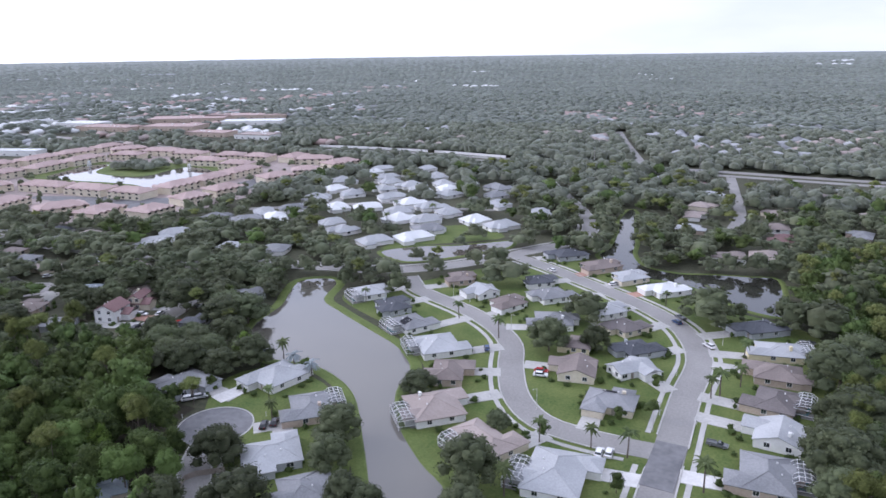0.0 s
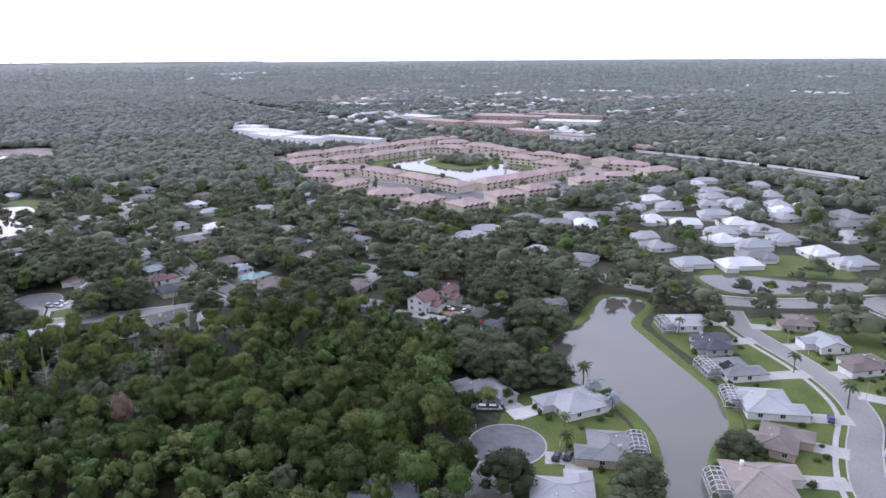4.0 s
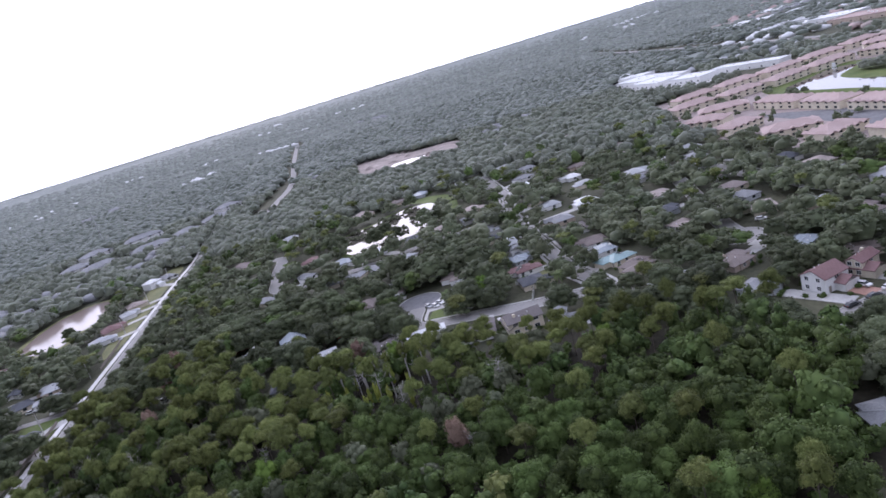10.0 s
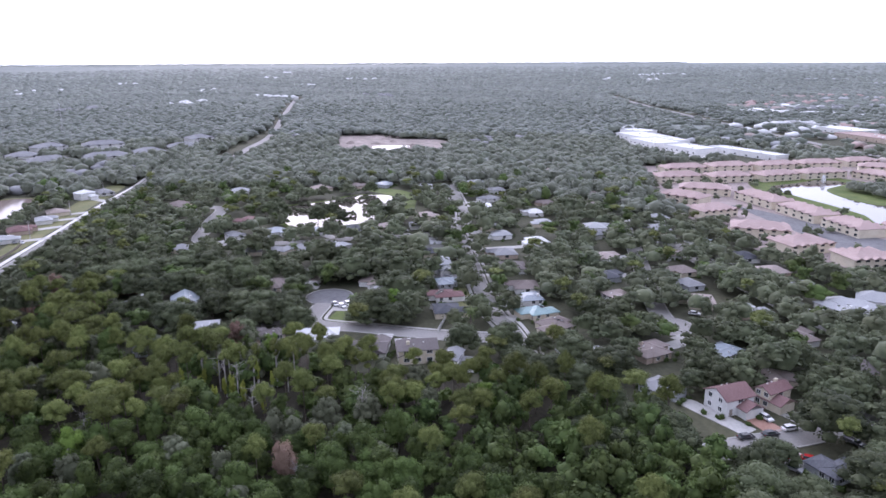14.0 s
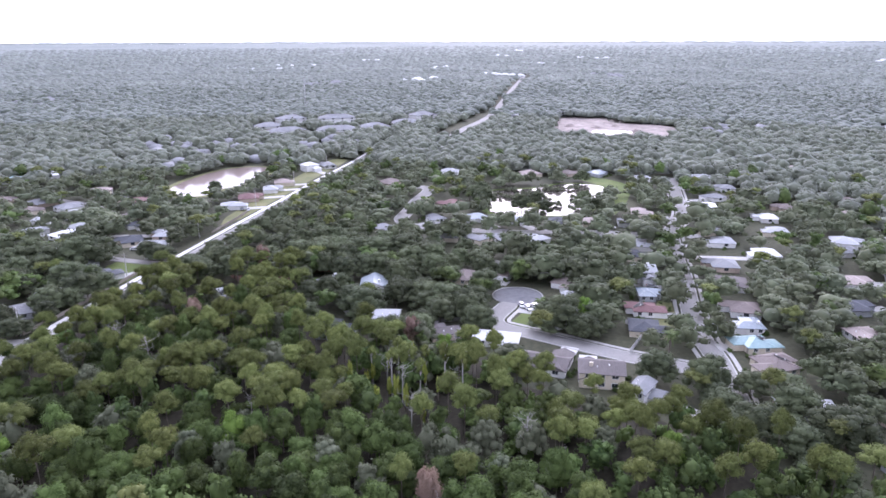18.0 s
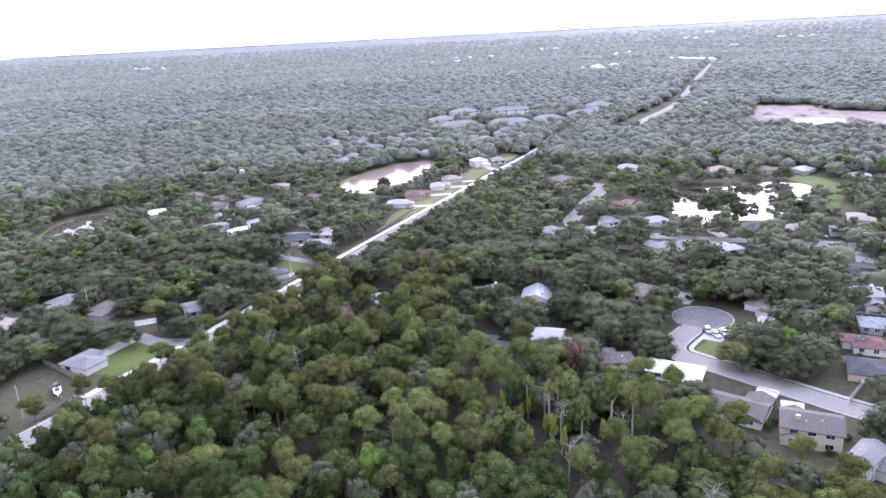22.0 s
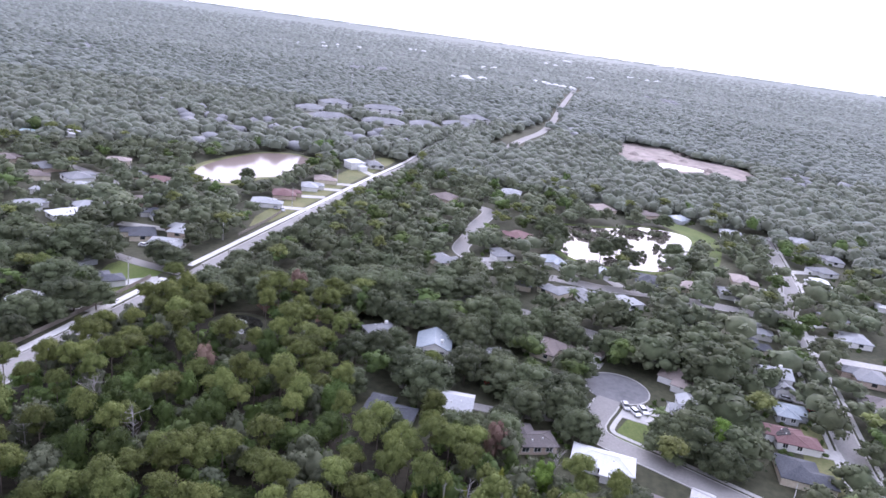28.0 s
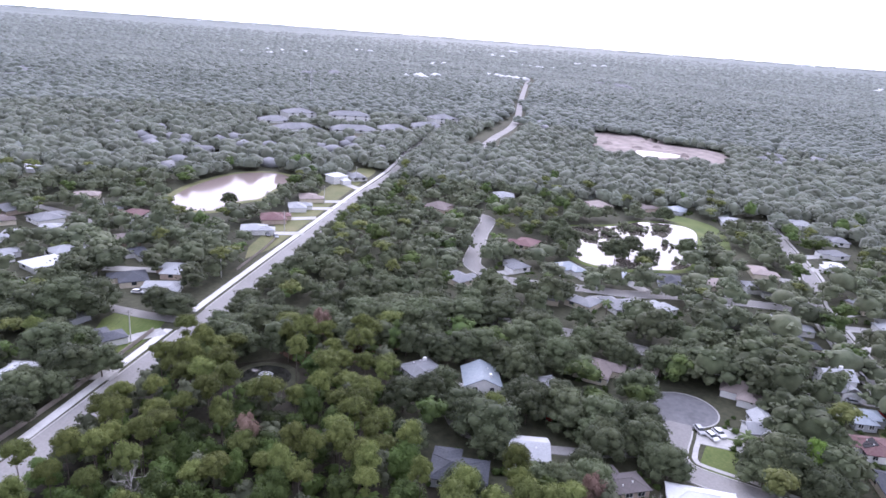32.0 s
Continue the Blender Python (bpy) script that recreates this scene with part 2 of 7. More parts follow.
def foliage(name, low, high, grain=0.5, patch=0.05, island=0.35, own=0.0, hue=0.02, value=0.2, gloss=0.2, sheen=0.0, through=0.2):
    """Leaves: the colour wavers from tree to tree and patch to patch, and some light comes through."""
    m = surface(name, low, high, grain=grain, patch=patch, island=island, own=own, rough=0.75, bump=0.0, gloss=gloss, sheen=sheen)
    n, k = m.node_tree.nodes, m.node_tree.links
    b = n["Principled BSDF"]
    src = b.inputs["Base Color"].links[0].from_socket
    hs = n.new("ShaderNodeHueSaturation")
    if own:
        pick = n.new("ShaderNodeObjectInfo").outputs["Random"]
    else:
        spot, at = n.new("ShaderNodeTexNoise"), n.new("ShaderNodeNewGeometry")
        spot.inputs["Scale"].default_value = 0.07
        k.new(at.outputs["Position"], spot.inputs["Vector"])
        pick = spot.outputs["Fac"]
    for socket, lo, hi in (("Hue", 0.5 - hue * 0.35, 0.5 + hue), ("Value", 1 - value, 1 + value)):
        span = n.new("ShaderNodeMapRange")
        span.inputs["From Min"].default_value, span.inputs["From Max"].default_value = (0.0, 1.0) if own else (0.3, 0.7)
        span.inputs["To Min"].default_value, span.inputs["To Max"].default_value = lo, hi
        if socket == "Value" and own:
            fold = n.new("ShaderNodeMath")
            fold.operation = "PINGPONG"
            fold.inputs[1].default_value = 0.13
            k.new(pick, fold.inputs[0])
            span.inputs["From Max"].default_value = 0.13
            k.new(fold.outputs[0], span.inputs["Value"])
        else:
            k.new(pick, span.inputs["Value"])
        k.new(span.outputs["Result"], hs.inputs[socket])
    k.new(src, hs.inputs["Color"])
    k.new(hs.outputs["Color"], b.inputs["Base Color"])
    thin, mix = n.new("ShaderNodeBsdfTranslucent"), n.new("ShaderNodeMixShader")
    k.new(hs.outputs["Color"], thin.inputs["Color"])
    mix.inputs[0].default_value = through
    k.new(b.outputs["BSDF"], mix.inputs[1])
    k.new(thin.outputs["BSDF"], mix.inputs[2])
    k.new(mix.outputs["Shader"], n["Material Output"].inputs["Surface"])
    return m


LEAVES = {
    "oak": foliage("oak_leaves", (0.045, 0.056, 0.027), (0.118, 0.134, 0.068), own=0.4, sheen=0.03),
    # paler, greyer leaf colour: middle-distance haze put into the base colour
    "mid": foliage("hazed_mid_canopy", (0.104, 0.116, 0.081), (0.196, 0.212, 0.150), grain=0.3, patch=0.03, island=0.15, sheen=0.15),
    "broadleaf": foliage("broad_leaves", (0.039, 0.058, 0.018), (0.117, 0.156, 0.044), own=0.5, hue=0.022, value=0.3),
    "pine": foliage("pine_needles", (0.072, 0.088, 0.024), (0.186, 0.208, 0.064), own=0.4, island=0.4, hue=0.016, value=0.22),
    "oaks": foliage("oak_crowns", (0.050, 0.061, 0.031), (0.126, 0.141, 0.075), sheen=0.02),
    # one step paler than the oak crowns, grading into the painted haze
    "plots": foliage("paler_plot_crowns", (0.072, 0.085, 0.048), (0.165, 0.181, 0.103), sheen=0.05),
    "greens": foliage("woodland_crowns", (0.042, 0.063, 0.020), (0.121, 0.162, 0.047), hue=0.022, value=0.3),
    "pines": foliage("pine_crowns", (0.074, 0.088, 0.026), (0.188, 0.206, 0.068), island=0.45, hue=0.016),
    "bright": foliage("fresh_leaves", (0.09, 0.15, 0.025), (0.19, 0.27, 0.055), grain=0.9, patch=0.07),
    "yellow": foliage("yellow_vine_leaves", (0.17, 0.19, 0.03), (0.30, 0.32, 0.07), grain=0.9, patch=0.07),
    "russet": foliage("russet_leaves", (0.17, 0.11, 0.085), (0.27, 0.185, 0.15), grain=0.9, patch=0.07),
    "grey": foliage("mossy_grey_leaves", (0.090, 0.104, 0.062), (0.180, 0.195, 0.125), grain=0.9, patch=0.07, own=0.3),
    "palm": foliage("palm_fronds", (0.06, 0.085, 0.03), (0.15, 0.18, 0.075), grain=1, patch=0.1, own=0.3),
    "silver": surface("silver_palm_fronds", (0.18, 0.21, 0.22), (0.29, 0.33, 0.34), grain=1, patch=0.1, island=0.3, rough=0.6, bump=0.0),
    # distant haze painted in: pale bluish-grey leaf colour plus sheen
    "far": foliage("hazed_far_canopy", (0.102, 0.117, 0.088), (0.178, 0.198, 0.152), grain=0.035, patch=0.006, island=0.12, gloss=0.25, sheen=0.22),
}


# ---- building tools ----
def mesh_ob(name, verts, faces, mat, parent=None, label=""):
    me = bpy.data.meshes.new(name)
    me.from_pydata([tuple(v) for v in verts], [], [tuple(f) for f in faces])
    me.materials.append(mat)
    ob = new(name, me)
    ob.parent = parent
    if label:
        ob["label"] = label
    return ob


def part(name, bm, mat, parent, label=""):
    me = bpy.data.meshes.new(name)
    bm.to_mesh(me)
    bm.free()
    me.materials.append(mat)
    ob = new(name, me)
    ob.parent = parent
    if label:
        ob["label"] = label
    return ob


def box(bm, x, y, z, sx, sy, sz, bevel=0.0, m=None):
    """A box that stands on z, centred on x and y."""
    made = bmesh.ops.create_cube(bm, size=1.0, matrix=(m or Matrix()) @ Matrix.Translation((x, y, z + sz / 2)) @ Matrix.Diagonal((sx, sy, sz, 1)))
    if bevel:
        edges = list({e for v in made["verts"] for e in v.link_edges})
        bmesh.ops.bevel(bm, geom=edges, offset=bevel, segments=1, affect="EDGES")


def smooth_line(pts, step=4.0, closed=False):
    """Points along a soft curve through pts."""
    p = [np.array(q, float) for q in pts]
    if closed:
        p = [p[-1], *p, p[0], p[1]]
    else:
        p = [2 * p[0] - p[1], *p, 2 * p[-1] - p[-2]]
    out = []
    for a, b, c, d in zip(p, p[1:], p[2:], p[3:]):
        n = max(2, int(np.linalg.norm(c - b) / step))
        for i in range(n):
            t = i / n
            out.append(0.5 * (2 * b + (c - a) * t + (2 * a - 5 * b + 4 * c - d) * t * t + (3 * b - 3 * c + d - a) * t**3))
    if not closed:
        out.append(p[-2])
    return np.array(out)


def normals(line, closed=False):
    if closed:
        d = np.roll(line, -1, 0) - np.roll(line, 1, 0)
    else:
        d = np.gradient(line, axis=0)
    d /= np.linalg.norm(d, axis=1)[:, None] + 1e-9
    return np.stack([-d[:, 1], d[:, 0]], 1)


def sweep(name, line, profile, mat, parent=None, closed=False, label=""):
    """Carries a cross-section of (offset, height) along a line on the ground."""
    nrm, k = normals(line, closed), len(profile)
    verts = [(p[0] + n[0] * o, p[1] + n[1] * o, z) for p, n in zip(line, nrm) for o, z in profile]
    rounds = len(line) if closed else len(line) - 1
    faces = [(i * k + j, i * k + j + 1, (i + 1) % len(line) * k + j + 1, (i + 1) % len(line) * k + j) for i in range(rounds) for j in range(k - 1)]
    return mesh_ob(name, verts, [f[::-1] for f in faces], mat, parent, label)


def sheet(name, line, z, mat, parent=None, label=""):
    """A flat surface inside a closed line, with a rim that goes down into the ground."""
    n = len(line)
    bm = bmesh.new()
    top = [bm.verts.new((x, y, z)) for x, y in line]
    low = [bm.verts.new((x, y, z - 0.4)) for x, y in line]
    bm.faces.new(top)
    for i in range(n):
        bm.faces.new((top[i], low[i], low[(i + 1) % n], top[(i + 1) % n]))
    bmesh.ops.recalc_face_normals(bm, faces=bm.faces)
    return part(name, bm, mat, parent, label)


def circle(x, y, r, n=24, squash=1.0):
    return np.array([(x + r * math.cos(i / n * math.tau), y + r * squash * math.sin(i / n * math.tau)) for i in range(n)])


# ---- the plan, as a chart of what stands where ----
X0, Y0, NX, NY = -1000, -420, 1250, 1300
chart = np.zeros((NX, NY), np.uint8)  # 0 free, 1 no tree, 2 woods


def chart_line(line, reach, value=1, ext=(0, 0)):
    line = np.asarray(line, float)
    for a, b in zip(line[:-1], line[1:]):
        lo, hi = np.minimum(a, b) - reach, np.maximum(a, b) + reach
        i0, j0 = max(0, int(lo[0] - X0)), max(0, int(lo[1] - Y0))
        i1, j1 = min(NX, int(hi[0] - X0) + 2), min(NY, int(hi[1] - Y0) + 2)
        if i1 <= i0 or j1 <= j0:
            continue
        gx, gy = np.meshgrid(np.arange(i0, i1) + X0, np.arange(j0, j1) + Y0, indexing="ij")
        d = b - a
        s = np.clip(((gx - a[0]) * d[0] + (gy - a[1]) * d[1]) / (d @ d + 1e-9), 0, 1)
        near = np.hypot(gx - a[0] - s * d[0], gy - a[1] - s * d[1]) < reach
        chart[i0:i1, j0:j1][near] = value


def inside(line, gx, gy):
    odd = np.zeros(gx.shape, bool)
    for (ax, ay), (bx, by) in zip(line, np.roll(line, -1, 0)):
        if ay != by:
            odd ^= ((ay > gy) != (by > gy)) & (gx < (bx - ax) * (gy - ay) / (by - ay) + ax)
    return odd


def chart_area(line, value=1):
    line = np.asarray(line, float)
    lo, hi = line.min(0), line.max(0)
    i0, j0 = max(0, int(lo[0] - X0)), max(0, int(lo[1] - Y0))
    i1, j1 = min(NX, int(hi[0] - X0) + 2), min(NY, int(hi[1] - Y0) + 2)
    if i1 > i0 and j1 > j0:
        gx, gy = np.meshgrid(np.arange(i0, i1) + X0, np.arange(j0, j1) + Y0, indexing="ij")
        chart[i0:i1, j0:j1][inside(line, gx, gy)] = value


def at_chart(x, y):
    i, j = int(x - X0), int(y - Y0)
    return chart[i, j] if 0 <= i < NX and 0 <= j < NY else 0


HUB = np.array((-85.0, 60.0))  # the middle of the woods, from which the open sides of the plots face


def open_side(x, y, length):
    d = HUB - (x, y)
    return d / (np.linalg.norm(d) + 1e-9) * length

# ---- ground, out to the horizon ----
def swell(r):
    """The land rises slowly far away, to close the horizon."""
    return 66.0 * np.clip((r - 2300.0) / 2500.0, 0, 1) ** 1.5


rings, spokes = [0, 60, 150, 300, 500, 800, 1200, 1700, 2300, 2700, 3100, 3500, 3900, 4300, 4700, 4850], 96
verts = [(HUB[0], HUB[1], 0.0)] + [(HUB[0] + r * math.cos(a * math.tau / spokes), HUB[1] + r * math.sin(a * math.tau / spokes), float(swell(r)) - 0.02) for r in rings[1:] for a in range(spokes)]
faces = [(0, 1 + a, 1 + (a + 1) % spokes) for a in range(spokes)]
for i in range(len(rings) - 2):
    o = 1 + i * spokes
    faces += [(o + a, o + spokes + a, o + spokes + (a + 1) % spokes, o + (a + 1) % spokes) for a in range(spokes)]
tagged(mesh_ob("ground", verts, faces, GROUND), "flat ground of dull grass, litter and dark soil", "ground", kind="structure")

# ---- roads ----
ROADS = []  # line, half width


def road(name, pts, width, mat=ASPHALT, label="", kerb=True, walks=(), clear=3.0, see=0.0, lift=0.0, step=4.0):
    line = smooth_line(pts, step)
    z = 0.06 + 0.004 * len(ROADS) + lift
    h = width / 2
    ob = sweep(name, line, [(-h, -0.2), (-h, z), (-h / 2, z + 0.04), (h / 2, z + 0.04), (h, z), (h, -0.2)], mat)
    tagged(ob, label or "worn grey asphalt residential street", "road", kind="structure")
    ROADS.append((line, h, kerb, walks, ob))
    if name == "highway":
        for s in (12, 24, 36, 48):
            chart_line((line - (0, s))[(line[:, 0] > -75) & (line[:, 0] < 160)], 8)
    chart_line(line, h + clear)
    for s in np.arange(3.0, see + 0.1, 3.0):
        chart_line(np.array([p + open_side(p[0], p[1], s) for p in line]), h * 0.8)
    return line


def bulb(x, y, r, mat=ASPHALT):
    z = 0.062 + 0.004 * len(ROADS)
    ob = sheet("cul_de_sac", circle(x, y, r, 36), z, mat)
    tagged(ob, "round asphalt turning circle at a street's end", "road", kind="structure")
    line = np.vstack([circle(x, y, r, 36), circle(x, y, r, 36)[:1]])
    chart_area(circle(x, y, r + 3))
    ROADS.append((line, 0.0, True, (), ob))
    return x, y, r


BULBS = []
road("main_street", [(-20.5, 100.6), (-22.4, 125.7), (-24.3, 151.3), (-25.3, 171.9), (-27.1, 205.2), (-27.7, 231.5), (-36.0, 254.0), (-49.3, 269.3), (-66.9, 282.0), (-88.2, 294.9), (-106.9, 306.4), (-125.0, 315.3), (-132.4, 320.3)], 8.2, walks=(-6.6, 6.6), clear=7)
road("west_street", [(-25.7, 171.0), (-44.4, 169.4), (-59.5, 171.4), (-71.6, 182.0), (-80.9, 199.2), (-88.0, 215.8), (-99.0, 227.9), (-116.3, 239.0), (-136.6, 247.6), (-148.6, 253.8), (-160.6, 266.2)], 8.0, walks=(6.6,), clear=7)
road("court_street", [(-95.7, 77.2), (-107.5, 88.9), (-118.7, 101.6), (-128.8, 111.9), (-135.8, 123.5)], 7.6, walks=(-6.0,), clear=5)
BULBS.append(bulb(-138.8, 128.0, 10.4, NEW_ASPHALT))
road("cross_road", [(-419.1, 220.7), (-340.5, 227.2), (-281.3, 237.9), (-238.0, 250.4), (-217.9, 256.9), (-196.4, 262.7), (-171.6, 271.7), (-148.8, 292.8), (-132.4, 320.3), (-122.9, 336.9), (-113.4, 355.7), (-113.2, 388.0), (-131.3, 428.3), (-151.7, 461.5), (-186.9, 518.8)], 9.0, walks=(7.0,), clear=1.0)
road("elm_court", [(-213.3, 154.2), (-215.8, 161.7), (-219.6, 179.5), (-222.7, 190.1)], 8.2, clear=4)
road("elm_court", [(-222.2, 189.2), (-228.3, 204.2), (-235.2, 229.4), (-238.4, 248.0)], 7.0, clear=-2)
road("inner_street", [(-615.6, 112.1), (-548.2, 113.4), (-500.4, 114.1), (-464.8, 106.3), (-451.6, 106.4), (-409.1, 107.0), (-387.8, 108.6), (-351.4, 109.1), (-322.1, 110.6), (-303.4, 114.6), (-279.3, 117.2), (-266.8, 117.8)], 7.0, walks=(-5.4, 5.4), clear=-0.8, see=4)
road("court_street", [(-335.4, 41.4), (-329.3, 40.5), (-318.5, 38.4), (-312.1, 40.9), (-309.2, 47.4), (-306.8, 56.4), (-303.9, 65.4), (-298.1, 83.5), (-294.3, 99.6), (-292.4, 113.7)], 7.2, walks=(5.6,), clear=1.5)
BULBS.append(bulb(-343.9, 43.0, 10.2, NEW_ASPHALT))
road("court_street", [(-460.1, 207.5), (-394.5, 194.0), (-326.8, 178.7), (-302.8, 175.7)], 7.6, clear=1.0)
BULBS.append(bulb(-300.9, 175.3, 9.5))
road("west_road", [(-58.8, -101.5), (-158.7, -103.6), (-228.7, -105.2), (-264.1, -107.2), (-308.1, -110.6), (-355.8, -114.8), (-404.4, -119.1), (-476.7, -125.4), (-553.0, -131.7), (-642.7, -137.5), (-773.1, -159.2), (-866.1, -168.3)], 8.6, label="straight two-lane asphalt road along the woods", clear=3.5, step=8)
road("far_road", [(-784.9, -102.4), (-869.6, -104.1), (-1030.6, -105.2), (-1435.9, -152.3), (-2049.8, -218.6)], 9.0, ASPHALT, label="pale straight road cut through far woods", kerb=False, clear=14, step=30)
road("side_street", [(-343.8, -118.9), (-342.9, -139.1), (-347.2, -159.2), (-371.7, -180.2), (-398.1, -202.1), (-424.0, -224.2), (-434.8, -242.2), (-440.6, -271.7)], 5.4, kerb=False, clear=0.5)
road("side_street", [(-256.7, -107.6), (-253.6, -117.9), (-250.7, -123.9), (-251.2, -140.3), (-247.0, -169.6), (-244.1, -210.2)], 6.0, kerb=False, clear=1)
road("loop_street", [(-355.7, -82.1), (-363.9, -58.4), (-382.1, -38.4), (-387.0, -21.5), (-386.6, 4.5), (-382.9, 27.4), (-375.3, 59.3), (-371.6, 84.3), (-371.6, 107.2)], 7.0, clear=-1.0)
road("pond_street", [(-539.4, -61.9), (-532.6, -49.5), (-495.8, -47.1), (-471.5, -44.0), (-447.5, -41.0), (-435.3, -28.5), (-433.5, -16.2), (-437.9, 14.8), (-438.1, 26.3), (-444.9, 48.4), (-448.8, 73.6), (-451.7, 103.9)], 7.6, clear=0.5, see=9)
road("garage_lane", [(-334.7, -26.4), (-330.1, -23.8), (-319.0, -21.2), (-309.1, -14.5), (-308.3, -0.4), (-310.4, 14.5), (-315.5, 29.5), (-319.5, 37.4)], 3.8, kerb=False, clear=-1.0)
road("highway", [(-2203.1, 669.1), (-1632.0, 599.6), (-1189.3, 572.6), (-917.7, 561.8), (-747.4, 560.9), (-596.2, 578.2), (-476.4, 598.0), (-392.6, 614.7), (-252.3, 617.6), (-110.6, 621.4), (91.8, 620.7), (500.0, 650.0), (1200.0, 700.0)], 11.0, ASPHALT, label="pale divided highway across the plain", kerb=False, clear=2, step=25)
road("highway", [(-1631.2, 582.0), (-1188.6, 555.3), (-917.8, 544.1), (-747.2, 541.9), (-595.9, 559.1), (-476.2, 578.7), (-392.5, 595.6), (-252.2, 599.0), (-110.5, 602.9), (92.0, 602.2), (500.0, 630.0)], 9.0, ASPHALT, label="pale divided highway across the plain", kerb=False, clear=3, step=25)
road("far_street", [(-41.0, 420.2), (-42.0, 462.8), (-54.2, 536.5), (-64.3, 596.0)], 7.0, kerb=False, clear=3)
road("far_street", [(-332.2, 343.1), (-291.8, 374.5), (-251.6, 404.0), (-216.3, 401.7), (-181.4, 411.1)], 7.0, kerb=False, clear=3)
road("far_street", [(-291.8, 374.5), (-302.1, 422.1), (-312.3, 481.5), (-282.1, 520.4)], 7.0, kerb=False, clear=3)
for s in (0, 5, 10, 15):
    chart_line(np.array([(-382.1, -38.4), (-386.7, -24.5), (-387.3, -10.5)]) + open_side(-387, -24, s), 5)
chart_line([(-237.4, 253.0), (-217.8, 258.2), (-196.7, 264.4), (-171.6, 274.2)], 9)
road("far_street", [(-142.8, 634.3), (-193.0, 770.6), (-233.2, 887.4)], 9.0, ASPHALT, kerb=False, clear=4, step=20)


for s in (6, 20, 34, 48):
    chart_line(np.array([p + open_side(p[0], p[1], s) for p in ((-492, 618), (-416, 626), (-324, 628), (-270, 622))]), 9)
chart_area([(-222, -146), (-196, -140), (-192, -104), (-222, -104), (-246, -106), (-246, -124)])


def near_other_road(p, own, gap=0.2):
    for k, (line, h, *_rest) in enumerate(ROADS):
        if k != own and h > 0 and np.min(np.hypot(*(line - p).T)) < h + gap + 1.2:
            return True
    return any(math.hypot(p[0] - x, p[1] - y) < r - 0.3 for x, y, r in BULBS)


def edge_strip(name, own, line, offset, profile, mat, label):
    """A kerb or a path beside a road, broken where another road joins."""
    side = line + normals(line) * offset
    run = []
    for p, q in [*zip(line, side), (None, None)]:
        if p is not None and not near_other_road(q, own):
            run.append(p)
        else:
            if len(run) > 2:
                o = 1 if offset > 0 else -1
                tagged(sweep(name, np.array(run), [(offset + o * a, z) for a, z in profile], mat), label, name, kind="structure")
            run = []


for own, (line, h, kerb, walks, ob) in enumerate(ROADS):
    if kerb and h == 0:
        free = [p for p in line[:-1] if not near_other_road(p, own)]
        start = max(range(len(free)), key=lambda i: np.hypot(*(free[i] - free[i - 1])))
        tagged(sweep("kerb", np.array(free[start:] + free[:start]), [(-0.05, -0.1), (-0.05, 0.17), (0.35, 0.19), (0.35, -0.1)], CONCRETE), "low concrete kerb round a turning circle", "kerb", kind="structure")
    elif kerb:
        for o in (h, -h):
            edge_strip("kerb", own, line, o, [(-0.05, -0.1), (-0.05, 0.18), (0.38, 0.2), (0.38, -0.1)], CONCRETE, "low rolled concrete kerb of a street")
    for w in walks:
        edge_strip("pavement", own, line, w, [(-0.7, -0.1), (-0.7, 0.12), (0.7, 0.12), (0.7, -0.1)], CONCRETE, "narrow pale concrete footpath on a grass verge")
for run in ([(-213.6, -111.4), (-259.7, -113.3), (-300.5, -117.1), (-335.8, -120.4)], [(-351.7, -121.9), (-399.3, -126.0), (-477.3, -132.2), (-552.8, -138.6), (-642.6, -144.8), (-725.2, -157.5)]):
    tagged(sweep("pavement", smooth_line(run, 8), [(-1.3, -0.1), (-1.3, 0.12), (1.3, 0.12), (1.3, -0.1)], WHITE_CONCRETE), "broad white concrete footpath beside the road", "pavement", kind="structure")
    chart_line(smooth_line(run, 8), 5)
patch = sheet("road_patch", np.array([(-28.9, 154.7), (-20.9, 154.9), (-21.6, 176.5), (-29.5, 176.3)]), 0.19, NEW_ASPHALT)
tagged(patch, "dark patch of newer asphalt at a junction", "road", kind="structure")


# ---- water ----
def pond(name, pts, mat, label, bank=LAWN, rim=2.5, clear=2.0, smooth=True, see=0.0):
    line = smooth_line(pts, 3.0, closed=True) if smooth else np.array(pts)
    if sum(a[0] * b[1] - b[0] * a[1] for a, b in zip(line, np.roll(line, -1, 0))) < 0:
        line = line[::-1]
    tagged(sheet(name, line, 0.10, mat), label, "water", kind="structure")
    prof = [(0.25, 0.04), (-0.5, 0.32), (-rim * 0.6, 0.26), (-rim, -0.05)]
    tagged(sweep("bank", line, prof, bank, closed=True), "low grassy bank round the water", "bank", kind="structure")
    chart_area(line)
    chart_line(np.vstack([line, line[:1]]), clear)
    for s in np.arange(6.0, see + 0.1, 6.0):
        chart_area(np.array([p + open_side(p[0], p[1], s) for p in line]))
    return line


pond("lake", [(-65.9, 117.1), (-67.7, 130.6), (-79.6, 139.0), (-95.1, 153.0), (-105.0, 168.2), (-109.1, 183.1), (-118.4, 193.0), (-125.7, 198.2), (-142.4, 206.0), (-162.8, 215.8), (-176.4, 224.0), (-184.5, 243.5), (-192.6, 247.0), (-201.2, 238.6), (-194.5, 222.7), (-187.7, 210.5), (-182.8, 190.9), (-175.2, 179.6), (-158.1, 168.8), (-142.5, 171.1), (-130.0, 168.8), (-114.9, 159.9), (-97.6, 140.1), (-83.7, 122.8), (-75.8, 111.1)], LAKE, "winding grey-brown lake with mown grass banks", bank=BANK, rim=4.0, clear=5)
